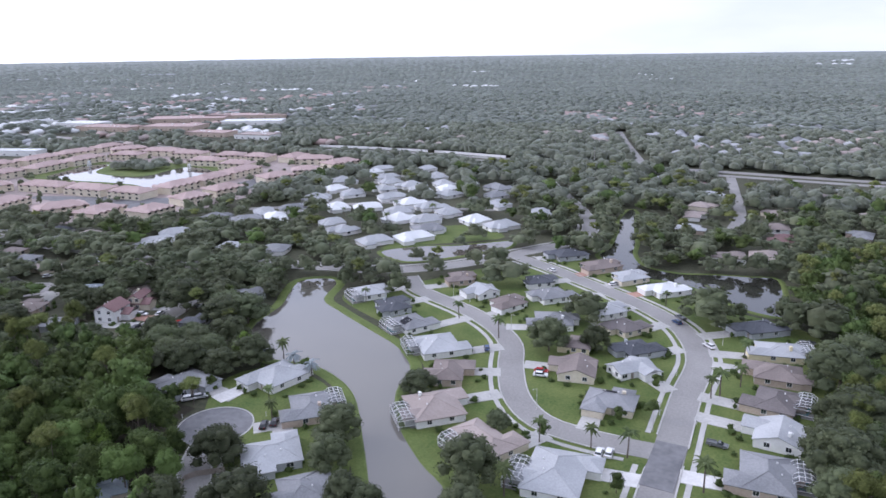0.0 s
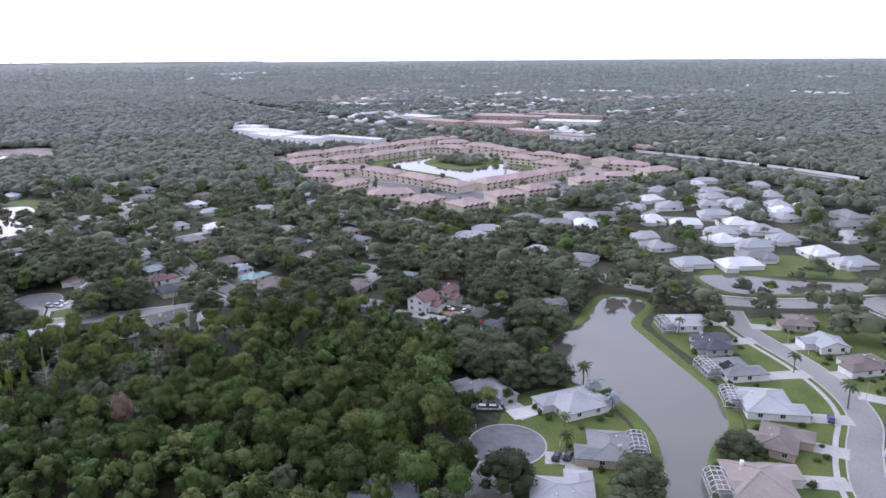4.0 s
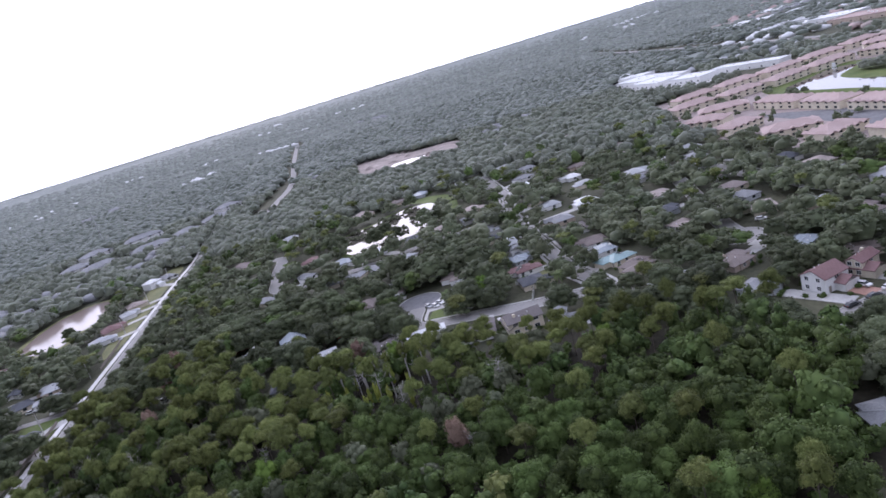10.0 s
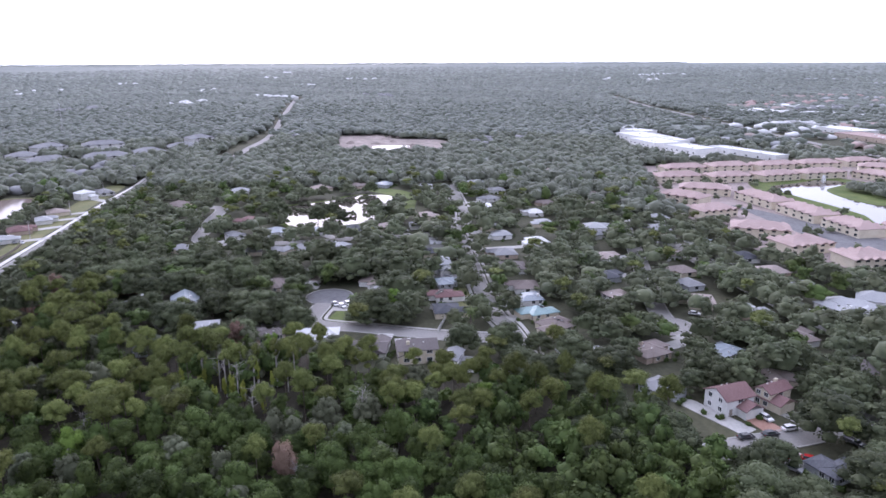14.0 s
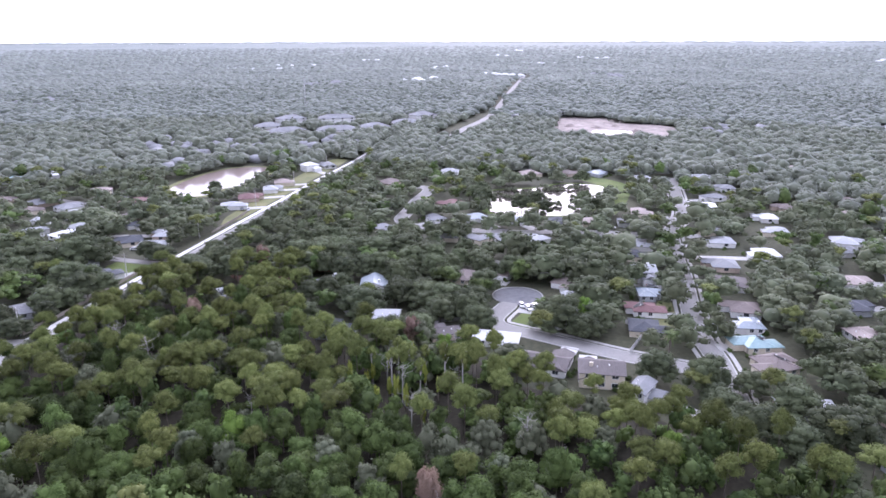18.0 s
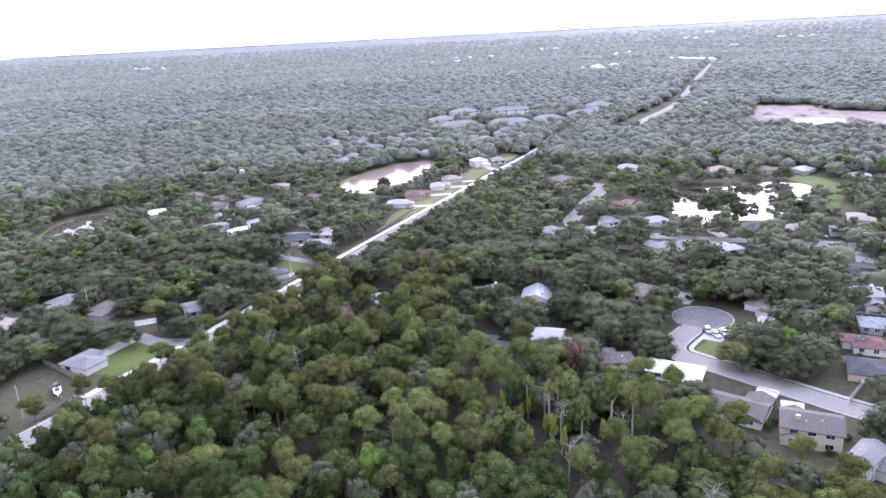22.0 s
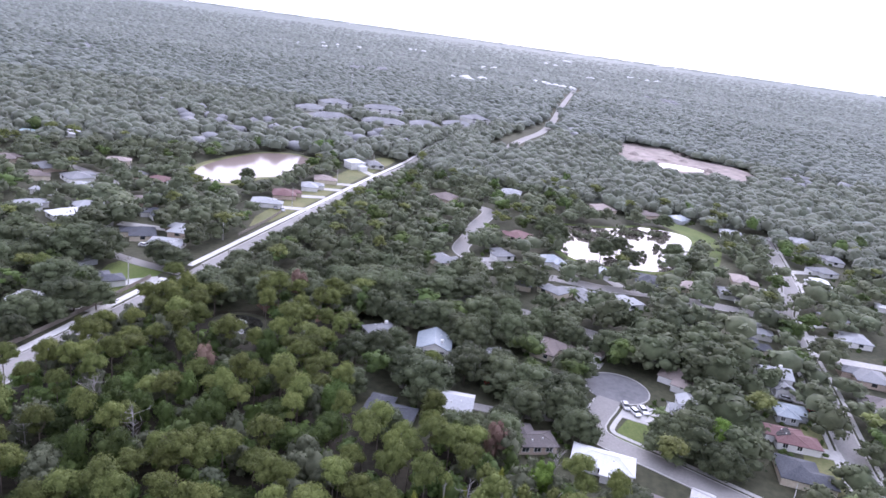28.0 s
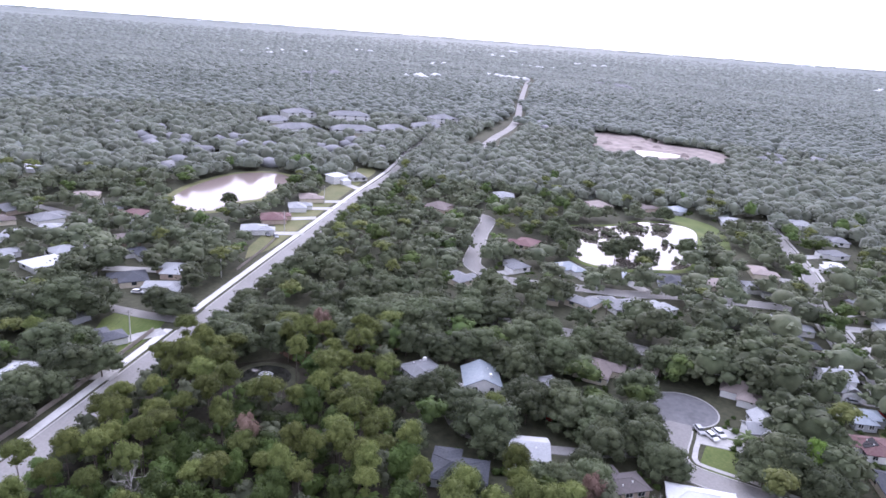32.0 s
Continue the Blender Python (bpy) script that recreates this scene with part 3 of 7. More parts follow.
pond("pond", [(-106, 446), (-101, 442), (-93, 406), (-83, 369), (-78, 345), (-68, 328), (-52, 324), (-38, 329), (-22, 333), (-12, 334), (-7, 302), (-6, 287), (-18, 288), (-27, 295), (-42, 307), (-55, 311), (-70, 311), (-82, 324), (-93, 338), (-92, 353), (-96, 383), (-104, 417)], DARK_WATER, "still dark pond behind the houses", clear=3, see=12)
pond("pond", [(-195, 295), (-183, 312), (-167, 321), (-152, 336), (-143, 344), (-140, 332), (-147, 320), (-158, 302), (-174, 286)], WATER, "small bright pond in mown grass", clear=5, see=12)
pond("pond", [(-584, 362), (-546, 362), (-511, 368), (-481, 370), (-457, 364), (-462, 385), (-466, 410), (-470, 440), (-491, 453), (-514, 454), (-515, 434), (-509, 411), (-513, 398), (-540, 392), (-570, 399), (-596, 431), (-614, 420), (-601, 393)], WATER, "large bright pond between pink-roofed townhouses", clear=8, rim=6, see=45)
ESTATE = [(-704, 300), (-620, 274), (-525, 250), (-470, 258), (-388, 262), (-362, 300), (-364, 480), (-368, 536), (-470, 542), (-640, 530), (-704, 520)]
tagged(sheet("paved_yard", np.array(ESTATE), 0.006, TAN_PAVING), "tan paved drives between townhouse rows", "yard", kind="structure")
chart_area(ESTATE)
tagged(sheet("car_park", np.array([(-520, 300), (-402, 306), (-376, 438), (-412, 446), (-410, 346), (-500, 312)]), 0.05, NEW_ASPHALT), "grey asphalt car park between townhouse rows", "car park", kind="structure")
pond("pond", [(-470, -200), (-478, -216), (-499, -226), (-530, -230), (-565, -226), (-581, -208), (-572, -190), (-552, -186), (-530, -184), (-511, -181), (-497, -188), (-476, -188)], TURBID_WATER, "rosy bright pond with a pale sandy rim", bank=DRY_LAWN, clear=6, rim=5, see=30)
pond("pond", [(-533, -8), (-544, 4), (-556, 23), (-573, 37), (-576, 59), (-564, 67), (-533, 65), (-500, 60), (-485, 53), (-478, 39), (-472, 18), (-484, 2)], WATER, "bright pond with small reedy islands", clear=4, rim=4, see=20)
pond("pond", circle(-317.8, -76.1, 7.4, 20), DARK_WATER, "small dark round pond in the woods", bank=GROUND, clear=2, smooth=False)
for s in (7, 13):
    chart_area(circle(*((-317.8, -76.1) + open_side(-319.5, -76, s)), 7, 10))
pond("pond", [(-315.0, -298.7), (-336.2, -320.1), (-359.4, -327.6), (-372.1, -314.9), (-353.6, -291.8), (-336.2, -288.4), (-315.0, -286.4)], WATER, "narrow bright pond among trees", clear=5)
clearing = smooth_line([(-998, -9), (-1030, 18), (-1050, 46), (-965, 53), (-950, 112), (-900, 132), (-836, 106), (-868, 98), (-838, 60), (-856, 30), (-862, 3), (-930, -8)], 40, True)
tagged(sheet("clearing", clearing, 0.08, SAND), "bare sandy building site cleared in the woods", "clearing", kind="structure")
chart_area(clearing)
for s in (20, 40):
    chart_area([p + open_side(p[0], p[1], s) for p in clearing])
pond("pond", [(-882, 39), (-890, 65), (-877, 87), (-853, 64), (-841, 45)], WATER, "shallow puddle on the building site", bank=SAND, clear=3)

# ---- lawns ----
def lawn(pts, mat=LAWN, z=0.02, label="mown green lawn", keep=True, smooth=True):
    line = smooth_line(pts, 5, True) if smooth else np.array(pts)
    tagged(sheet("lawn", line, z, mat), label, "lawn", kind="structure")
    if keep:
        chart_area(line)


# the open plots between the lake and the pond, and the ones by the court
lawn([(-62.0, 125.0), (-95.0, 159.4), (-102.1, 182.1), (-132.2, 208.8), (-172.4, 231.6), (-150.6, 265.2), (-128.9, 302.5), (-93.2, 326.7), (-31.8, 288.0), (1.8, 275.2), (12.0, 243.8), (13.0, 155.5), (9.0, 110.5), (-10.4, 95.6)], z=0.012, label="mown lawns of the house plots")
lawn([(-148.8, 133.4), (-158.0, 151.3), (-150.0, 164.2), (-127.9, 162.3), (-104.8, 144.5), (-91.7, 122.7), (-99.5, 99.9), (-117.6, 107.7), (-128.7, 117.6)], z=0.016, label="mown lawns round the court")
lawn([(-199, 300), (-196, 339), (-192, 358), (-172, 367), (-150, 350), (-158, 338), (-176, 322), (-188, 312)], z=0.014, label="bright green lawn beside a pond")
lawn([(-315.9, -121.7), (-343.7, -126.8), (-340.4, -144.4), (-327.6, -141.5), (-315.8, -131.6)], z=0.014)
lawn([(-250.7, -111.9), (-230.7, -112.2), (-223.4, -135.1), (-243.1, -149.7)], z=0.014, keep=False)
lawn([(-398.2, -194.3), (-427.3, -223.6), (-417.4, -235.4), (-386.2, -210.1)], z=0.014)
lawn([(-426.7, -131.3), (-552.8, -142.9), (-629.8, -150.5), (-629.7, -164.2), (-552.7, -158.5), (-426.7, -141.4)], DRY_LAWN, z=0.018, label="worn dry grass verge")
lawn([(-595.1, 47.0), (-562.3, 70.8), (-497.6, 71.0), (-481.7, 61.1), (-475.9, 71.0), (-517.4, 80.9), (-576.3, 82.6), (-601.4, 62.8)], z=0.014)
lawn([(-329.6, 49.4), (-334.6, 57.4), (-321.8, 61.4), (-312.7, 55.4), (-313.7, 45.4)], z=0.014)
lawn([(-318.1, 95.5), (-318.1, 103.4), (-351.9, 102.3), (-351.9, 97.3)], DRY_LAWN, z=0.016, label="patchy front lawn")
lawn([(-328.2, -62.3), (-348.2, -48.4), (-360.5, -30.5), (-370.2, -40.4), (-355.9, -70.3), (-338.1, -84.0)], MULCH, z=0.016, label="bare reddish strip of pine straw", keep=False)

lawn([(-600, 352), (-450, 352), (-452, 450), (-478, 468), (-530, 470), (-610, 446), (-632, 420)], z=0.016, label="mown green bank round a pond", keep=False)

# a gap in the woods, in which tall bare trunks stand
for gap in ((-247.1, 26.6, 8), (-252.1, 39.6, 6), (-225.6, 61.8, 5), (-250, 14, 6), (-236, 33, 5), (-231, 24, 5)):
    chart_area(circle(*gap, 12))


# ---- houses ----
def hip(a, b, z, p, drop=0.22):
    """Points and faces of a hip roof over 2a by 2b metres, with its fascia and soffit; the ridge runs along the longer way."""
    if a >= b:
        r0, r1, top = (-(a - b), 0), (a - b, 0), b * p
    else:
        r0, r1, top = (0, -(b - a)), (0, b - a), a * p
    v = [(-a, -b, z), (a, -b, z), (a, b, z), (-a, b, z), (*r0, z + top), (*r1, z + top)]
    v += [(x, y, z - drop) for x, y, _ in v[:4]]
    if a >= b:
        f = [(0, 1, 5, 4), (1, 2, 5), (2, 3, 4, 5), (3, 0, 4)]
    else:
        f = [(0, 1, 4), (1, 2, 5, 4), (2, 3, 5), (3, 0, 4, 5)]
    f += [(6, 7, 1, 0), (7, 8, 2, 1), (8, 9, 3, 2), (9, 6, 0, 3), (9, 8, 7, 6)]
    return v, f


def gable(a, b, z, p, drop=0.22):
    """As hip(), with upright ends; the ridge runs along x."""
    v = [(-a, -b, z), (a, -b, z), (a, b, z), (-a, b, z), (-a, 0, z + b * p), (a, 0, z + b * p)]
    v += [(x, y, w - drop) for x, y, w in v]
    f = [(0, 1, 5, 4), (2, 3, 4, 5), (7, 6, 10, 11), (9, 8, 11, 10), (0, 6, 7, 1), (2, 8, 9, 3), (6, 0, 4, 10), (3, 9, 10, 4), (1, 7, 11, 5), (8, 2, 5, 11)]
    return v, f


def moved(v, x, y, turn=0.0):
    c, s = math.cos(turn), math.sin(turn)
    return [(x + c * a - s * b, y + s * a + c * b, z) for a, b, z in v]


def ridge_caps(v, f, parent, mat):
    """Rounded caps along the ridge and the hips of a roof."""
    bm = bmesh.new()
    for a, b in ((4, 5), (0, 4), (3, 4), (1, 5), (2, 5)):
        p, q = Vector(v[a]), Vector(v[b])
        if (q - p).length > 0.6:
            m = Matrix.Translation((p + q) / 2 + Vector((0, 0, 0.02))) @ (q - p).to_track_quat("X", "Z").to_matrix().to_4x4()
            bmesh.ops.create_cube(bm, size=1.0, matrix=m @ Matrix.Diagonal(((q - p).length, 0.28, 0.09, 1)))
    return part("ridge_cap", bm, mat, parent)


def window(parent, x, y, z, w, h, turn, panes=True):
    """A window in a wall: a white frame with sill, and its dark panes."""
    m = Matrix.Translation((x, y, z)) @ Matrix.Rotation(turn, 4, "Z")
    bm = bmesh.new()
    for bx, bz, sx, sz in ((0, -0.08, w + 0.2, 0.1), (0, h, w + 0.2, 0.08), (-w / 2 - 0.05, 0, 0.1, h), (w / 2 + 0.05, 0, 0.1, h), (0, 0, 0.06, h)):
        box(bm, bx, -0.04, bz, sx, 0.14, sz, m=m)
    if not panes:
        bm.free()
        bm = bmesh.new()
        box(bm, 0, -0.04, 0, w, 0.12, h, 0.02, m=m)
        part("window", bm, GLASS, parent)
        return
    ob = part("window", bm, PAINT, parent)
    bm = bmesh.new()
    box(bm, 0, 0.0, 0, w, 0.06, h, m=m)
    part("pane", bm, GLASS, ob)


HOUSES = []
WOODS_EDGE = np.array([(-58.8, -100.5), (-337.9, -100.0), (-328.6, -35.4), (-287.8, 39.5), (-262.7, 94.7), (-222.6, 155.2), (-149.8, 134.4), (-59.7, 65.7)])


def facing(x, y, angle):
    """Which of the four ways of a house faces the nearest road, and how far off it is."""
    best = min(((np.min(np.hypot(*(line - (x, y)).T)), k) for k, (line, *_r) in enumerate(ROADS)))
    line, h = ROADS[best[1]][:2]
    p = line[np.argmin(np.hypot(*(line - (x, y)).T))]
    d = (p - (x, y)) / (best[0] + 1e-6)
    turns = [angle + 90 * i for i in range(4)]
    i = max(range(4), key=lambda i: d @ (math.sin(radians(turns[i])), -math.cos(radians(turns[i]))))
    return turns[i], i % 2, best[0] - h


def house(x, y, angle, length, width, roof="grey", wall="white", storeys=1, style="hip", side=1, cage=False, solar=False, drive="pale", pitch=0.36, full=True, label="", see=0.0, wing=True, tall=2.5):
    """A bungalow or two-storey house with garage wing, windows, doors and drive."""
    turn, swap, gap = facing(x, y, angle)
    if swap:
        length, width = width, length
    length, width = max(length, 9.0), max(width, 8.5)
    HOUSES.append((x, y, max(length, width) / 2))
    h = tall * storeys
    depth = 3.0 if wing else 0.0
    a, b = length / 2, (width - depth) / 2
    words = {"grey": "grey shingle", "pale": "pale grey shingle", "white": "white tile", "brown": "brown shingle", "tan": "tan shingle", "umber": "dark umber shingle", "dark": "dark shingle", "red": "dull red shingle", "pink": "pink tile", "blue": "blue-grey metal", "teal": "teal metal"}[roof]
    high = "two-storey" if storeys > 1 else "single-storey"
    ob = new("house")
    ob.matrix_world = pose(x, y, 0, 0, 0, turn)
    tagged(ob, label or f"{high} {wall} house under a {words} roof", "house", group="houses of the suburb")
    rm, wm = ROOFS[roof], WALLS[wall]
    y0 = depth / 2
    bm = bmesh.new()
    box(bm, 0, y0, 0, 2 * a - 0.9, 2 * b - 0.9, h)
    if style == "gable":
        v, f = gable(a, b, h, pitch)
        i = [bm.verts.new(q) for q in [(-a + 0.45, y0 - b + 0.5, h - 0.05), (-a + 0.45, y0 + b - 0.5, h - 0.05), (-a + 0.45, y0, h + b * pitch - 0.3), (a - 0.45, y0 - b + 0.5, h - 0.05), (a - 0.45, y0 + b - 0.5, h - 0.05), (a - 0.45, y0, h + b * pitch - 0.3)]]
        bm.faces.new((i[0], i[2], i[1]))
        bm.faces.new((i[3], i[4], i[5]))
    else:
        v, f = hip(a, b, h, pitch)
    part("wall", bm, wm, ob)
    rv = moved(v, 0, y0)
    r = mesh_ob("roof", rv, f, rm, ob)
    if full and style == "hip":
        ridge_caps(rv, f, r, rm)
    g, gx = 3.5, side * (a - 3.6)
    if wing:
        bm = bmesh.new()
        box(bm, gx, -b - 0.3 + y0 - depth / 2 + 0.6, 0, 2 * g - 0.9, depth + 0.9, min(h, 2.75))
        part("wall", bm, wm, ob)
        wv, wf = (gable if style == "gable" else hip)(b + depth / 2 + 0.2, g, min(h, 2.75) - 0.01, pitch)
        mesh_ob("roof", moved(wv, gx, -depth / 2 - 0.2 + y0 - 0.1, math.pi / 2), wf, rm, ob)
    fy = -width / 2 + 0.42 if wing else y0 - b + 0.44
    if full:
        bm = bmesh.new()
        for k in range(4):
            box(bm, gx, fy - 0.03, 0.08 + k * 0.55, 4.9, 0.1, 0.53, 0.02)
        part("garage_door", bm, PAINT, ob, "white sectional garage door")
        bm = bmesh.new()
        box(bm, gx - side * 5.2, y0 - b + 0.42, 0.1, 1.1, 0.1, 2.1, 0.02)
        part("front_door", bm, TIMBER, ob)
    for s in range(storeys):
        z = 0.9 + 2.75 * s
        if full:
            window(ob, gx - side * 8.0 if a > 6 else 0.0, y0 - b + 0.45, z - 0.1, 1.8, 1.3, 0)
            for wx in (-a * 0.55, 0.0, a * 0.55):
                window(ob, wx, y0 + b - 0.45, z, 1.8, 1.3, math.pi)
            for wy in (-b * 0.4, b * 0.45):
                window(ob, a - 0.45, y0 + wy, z, 1.3, 1.3, math.pi / 2)
                window(ob, -a + 0.45, y0 + wy, z, 1.3, 1.3, -math.pi / 2)
        else:
            window(ob, a * 0.4, y0 + b - 0.45, z, 2.2, 1.3, math.pi, False)
            window(ob, a - 0.45, y0, z, 1.8, 1.3, math.pi / 2, False)
    if full:
        for vx, vy in ((-a * 0.3, b * 0.35), (a * 0.2, b * 0.5)):
            top = h + (b - abs(vy)) * pitch
            bm = bmesh.new()
            box(bm, vx, y0 + vy, top - 0.1, 0.3, 0.3, 0.5, 0.03)
            part("roof_vent", bm, PAINT, ob, "small white roof vent")
        if len(HOUSES) % 3 == 0:
            bm = bmesh.new()
            box(bm, a * 0.45, y0 + b * 0.4, h, 1.1, 0.8, b * 0.6 * pitch + 1.0, 0.04)
            part("chimney", bm, wm, ob)
    if style == "hip" and b > 4 and (full or tall < 2.5):
        rv, rf = hip(3.4, b + 1.2, h - 0.02, pitch)
        mesh_ob("roof", moved(rv, -side * a * 0.35, y0 + 1.6), rf, rm, ob)
        bm = bmesh.new()
        box(bm, -side * a * 0.35, y0 + b + 0.9, 0, 5.9, 2.6, h)
        part("wall", bm, wm, ob)
    if solar:
        q = math.atan(pitch)
        for i in range(3):
            for j in range(2):
                bm = bmesh.new()
                m = Matrix.Translation((-a * 0.3 + i * 1.35, y0 + b * 0.5, h + b * 0.5 * pitch + 0.12)) @ Matrix.Rotation(-q, 4, "X")
                box(bm, 0, (j - 0.5) * 1.9, 0, 1.25, 1.8, 0.06, m=m)
                part("solar_panel", bm, SOLAR, ob, "black solar panel")
    ob_m = pose(x, y, 0, 0, 0, turn)
    if drive and gap < 40:
        n = max(1.0, gap - width / 2 + 0.9)
        q = [ob_m @ Vector(p) for p in ((gx - 2.7, fy, 0), (gx + 2.7, fy, 0), (gx + 2.9, fy - n, 0), (gx - 2.9, fy - n, 0))]
        mat = {"pale": CONCRETE, "white": WHITE_CONCRETE, "brick": BRICK_PAVING, "grey": ASPHALT}[drive]
        tagged(sheet("driveway", np.array([p.to_2d() for p in q]), 0.115 + 0.002 * (len(HOUSES) % 12), mat), "straight concrete driveway to a garage", "driveway", kind="structure")
        chart_line([q[0].to_2d(), q[3].to_2d()], 3.5)
    if cage:
        pool_cage(ob_m @ Matrix.Translation((-side * a * 0.25, width / 2 + 1.9, 0)), min(9.5, 2 * a - 3), 5.2)
    c = ob_m @ Matrix.Diagonal((1, 1, 1, 1))
    corners = [np.array((c @ Vector((sx * (a + 1.8), sy * (width / 2 + 1.8), 0))).to_2d()) for sx, sy in ((-1, -1), (1, -1), (1, 1), (-1, 1))]
    chart_area(corners)
    if see:
        for s in np.arange(0.0, see * 0.8, 3.0):
            chart_area([p + open_side(x, y, s) for p in corners])
    return ob


def pool_cage(m, w, d, h=2.7):
    """A screened enclosure over a swimming pool."""
    ob = new("pool_cage")
    ob.matrix_world = m
    tagged(ob, "white aluminium pool enclosure with fine mesh screens", "pool cage", group="pool cages")
    bm = bmesh.new()
    t = 0.09
    xs = [-w / 2 + w * i / 5 for i in range(6)]
    for x in xs:
        for y in (-d / 2, d / 2):
            box(bm, x, y, 0, t, t, h)
        box(bm, x, 0, h + 0.9, t, d * 0.5, t)
        for s in (-1, 1):
            tilt = Matrix.Translation((x, s * d * 0.375, h + 0.47)) @ Matrix.Rotation(-s * math.atan2(0.9, d * 0.25), 4, "X")
            box(bm, 0, 0, -t / 2, t, math.hypot(d * 0.25, 0.9), t, m=tilt)
    for y, z in ((-d / 2, h), (d / 2, h), (-d / 4, h + 0.9), (d / 4, h + 0.9), (0, h + 0.9), (-d / 2, 1.0), (d / 2, 1.0)):
        box(bm, 0, y, z - t / 2, w, t, t)
    for s in (-1, 1):
        box(bm, s * w / 2, 0, h - t / 2, t, d, t)
        box(bm, s * w / 2, 0, 1.0, t, d, t)
    part("cage_frame", bm, PAINT, ob)
    bm = bmesh.new()
    sect = [(-d / 2, 0.2), (-d / 2, h), (-d / 4, h + 0.88), (d / 4, h + 0.88), (d / 2, h), (d / 2, 0.2)]
    cols = [[bm.verts.new((sx * w / 2, y, z)) for y, z in sect] for sx in (-1, 1)]
    for i in range(5):
        bm.faces.new((cols[0][i], cols[0][i + 1], cols[1][i + 1], cols[1][i]))
    bm.faces.new(cols[0])
    bm.faces.new(cols[1])
    part("screen", bm, SCREEN, ob, "fine dark insect screen")
    bm = bmesh.new()
    box(bm, 0, 0, 0.02, w, d, 0.16)
    part("pool_deck", bm, ASPHALT, ob, "grey pool deck")
    rim = [(x * w * 0.30, y * d * 0.25) for x, y in ((-1, -0.6), (-0.6, -1), (0.6, -1), (1, -0.6), (1, 0.6), (0.6, 1), (-0.6, 1), (-1, 0.6))]
    bm = bmesh.new()
    bm.faces.new([bm.verts.new((x, y, 0.21)) for x, y in rim])
    for (x, y), (u, v) in zip(rim, rim[1:] + rim[:1]):
        bm.faces.new([bm.verts.new(q) for q in ((x, y, 0.21), (x, y, 0.05), (u, v, 0.05), (u, v, 0.21))])
    part("pool_water", bm, POOL, ob, "blue-green pool water")
    p = m @ Vector((0, 0, 0))
    chart_area(circle(p.x, p.y, 7.5))
    return ob


# the plots east of the lake
house(-108.0, 201.9, 44.6, 17, 16, "pale", "white", cage=True, side=-1)
house(-94.5, 185.0, 24, 13, 15, "brown", "tan", side=1)
house(-87.6, 163.4, 46, 18, 16, "tan", "white", cage=True, side=1)
house(-67.9, 154.4, 64, 13, 18, "tan", "cream", cage=True, side=-1)
house(-45.2, 147.7, 8.4, 17, 19, "pale", "white", cage=True, side=1, drive="white")
house(-44.9, 187.1, 5, 14.5, 13.5, "grey", "cream", solar=True, side=-1)
house(-61.7, 204.2, 13, 15, 13.5, "brown", "cream", style="gable", side=-1)
house(-67.2, 223.6, 11, 11, 11, "brown", "yellow", side=1, drive="")
house(-82.8, 240.2, 24, 17, 14, "grey", "white", side=1)
house(-104.8, 249.2, 66, 14, 12, "brown", "white", side=1)
house(-120.1, 257.2, 57, 14, 11, "pale", "white", style="gable", side=-1)
house(-137.0, 269.6, 45, 12, 13, "brown", "tan", side=1)
house(-91.3, 268.0, 47, 16, 13, "grey", "white", side=-1)
house(-101.9, 283.1, 43.5, 13, 11, "dark", "white", side=1)
house(-86.5, 314.5, 52, 19, 13, "brown", "tan", side=1, drive="brick")
house(-107.2, 325.9, 43, 17, 13, "dark", "grey", side=-1)
house(-70.3, 304.5, 52, 15, 13, "pale", "cream", side=1)
house(-53.0, 293.8, 46, 17, 12, "white", "white", side=-1, drive="brick", label="single-storey white house under a bright new white roof")
house(-65.6, 261.3, 53.5, 14, 11.5, "pale", "white", side=1)
house(-55.5, 247.5, 56, 13, 12, "umber", "cream", side=-1)
house(-143.2, 228.1, 60, 13, 15, "dark", "grey", side=1)
house(-126.9, 215.4, 60, 14, 14, "grey", "white", cage=True, solar=True, side=-1)
house(-161.0, 237.5, 56, 14, 12.5, "pale", "white", cage=True, side=1)
house(-46.9, 229.3, 46, 14, 11, "dark", "grey", side=-1)
house(-44.6, 212.1, 51, 13.5, 11.5, "pale", "white", style="gable", side=1)
house(-14.3, 265.2, 41, 17, 11, "dark", "grey", side=-1)
house(-6.8, 247.3, 15, 17, 12, "pale", "yellow", cage=True, side=1)
house(-5.9, 229.0, 4, 17, 13, "brown", "tan", side=-1)
house(-5.0, 209.5, -3, 14, 15, "umber", "tan", cage=True, side=1, label="single-storey tan house under a dark brown shingle roof")
house(-2.7, 190.5, -2, 15, 13, "pale", "white", style="gable", side=-1)
house(-4.0, 169.5, 6, 15, 17, "grey", "tan", cage=True, side=1, drive="white")
house(-3.7, 145.5, 3, 16, 15, "brown", "cream", side=-1)
house(-45.1, 123.4, 6, 16, 15, "grey", "white", side=1)
# round the court
house(-163.0, 139.8, 86, 15, 14.5, "grey", "grey", side=1)
house(-142.6, 155.8, 77, 18, 14, "pale", "white", side=-1, drive="white")
house(-120.9, 144.9, 46, 14, 15, "grey", "tan", cage=True, side=1)
house(-113.9, 123.0, 46, 15, 15, "pale", "grey", side=-1)
house(-97.1, 112.3, 50, 13, 12, "grey", "white", side=1)
house(-136.1, 89.2, 50, 13, 12, "blue", "cream", side=1)
house(-206.5, 211.3, 77, 9.5, 13, "grey", "grey", style="gable", side=1, see=10, full=False)
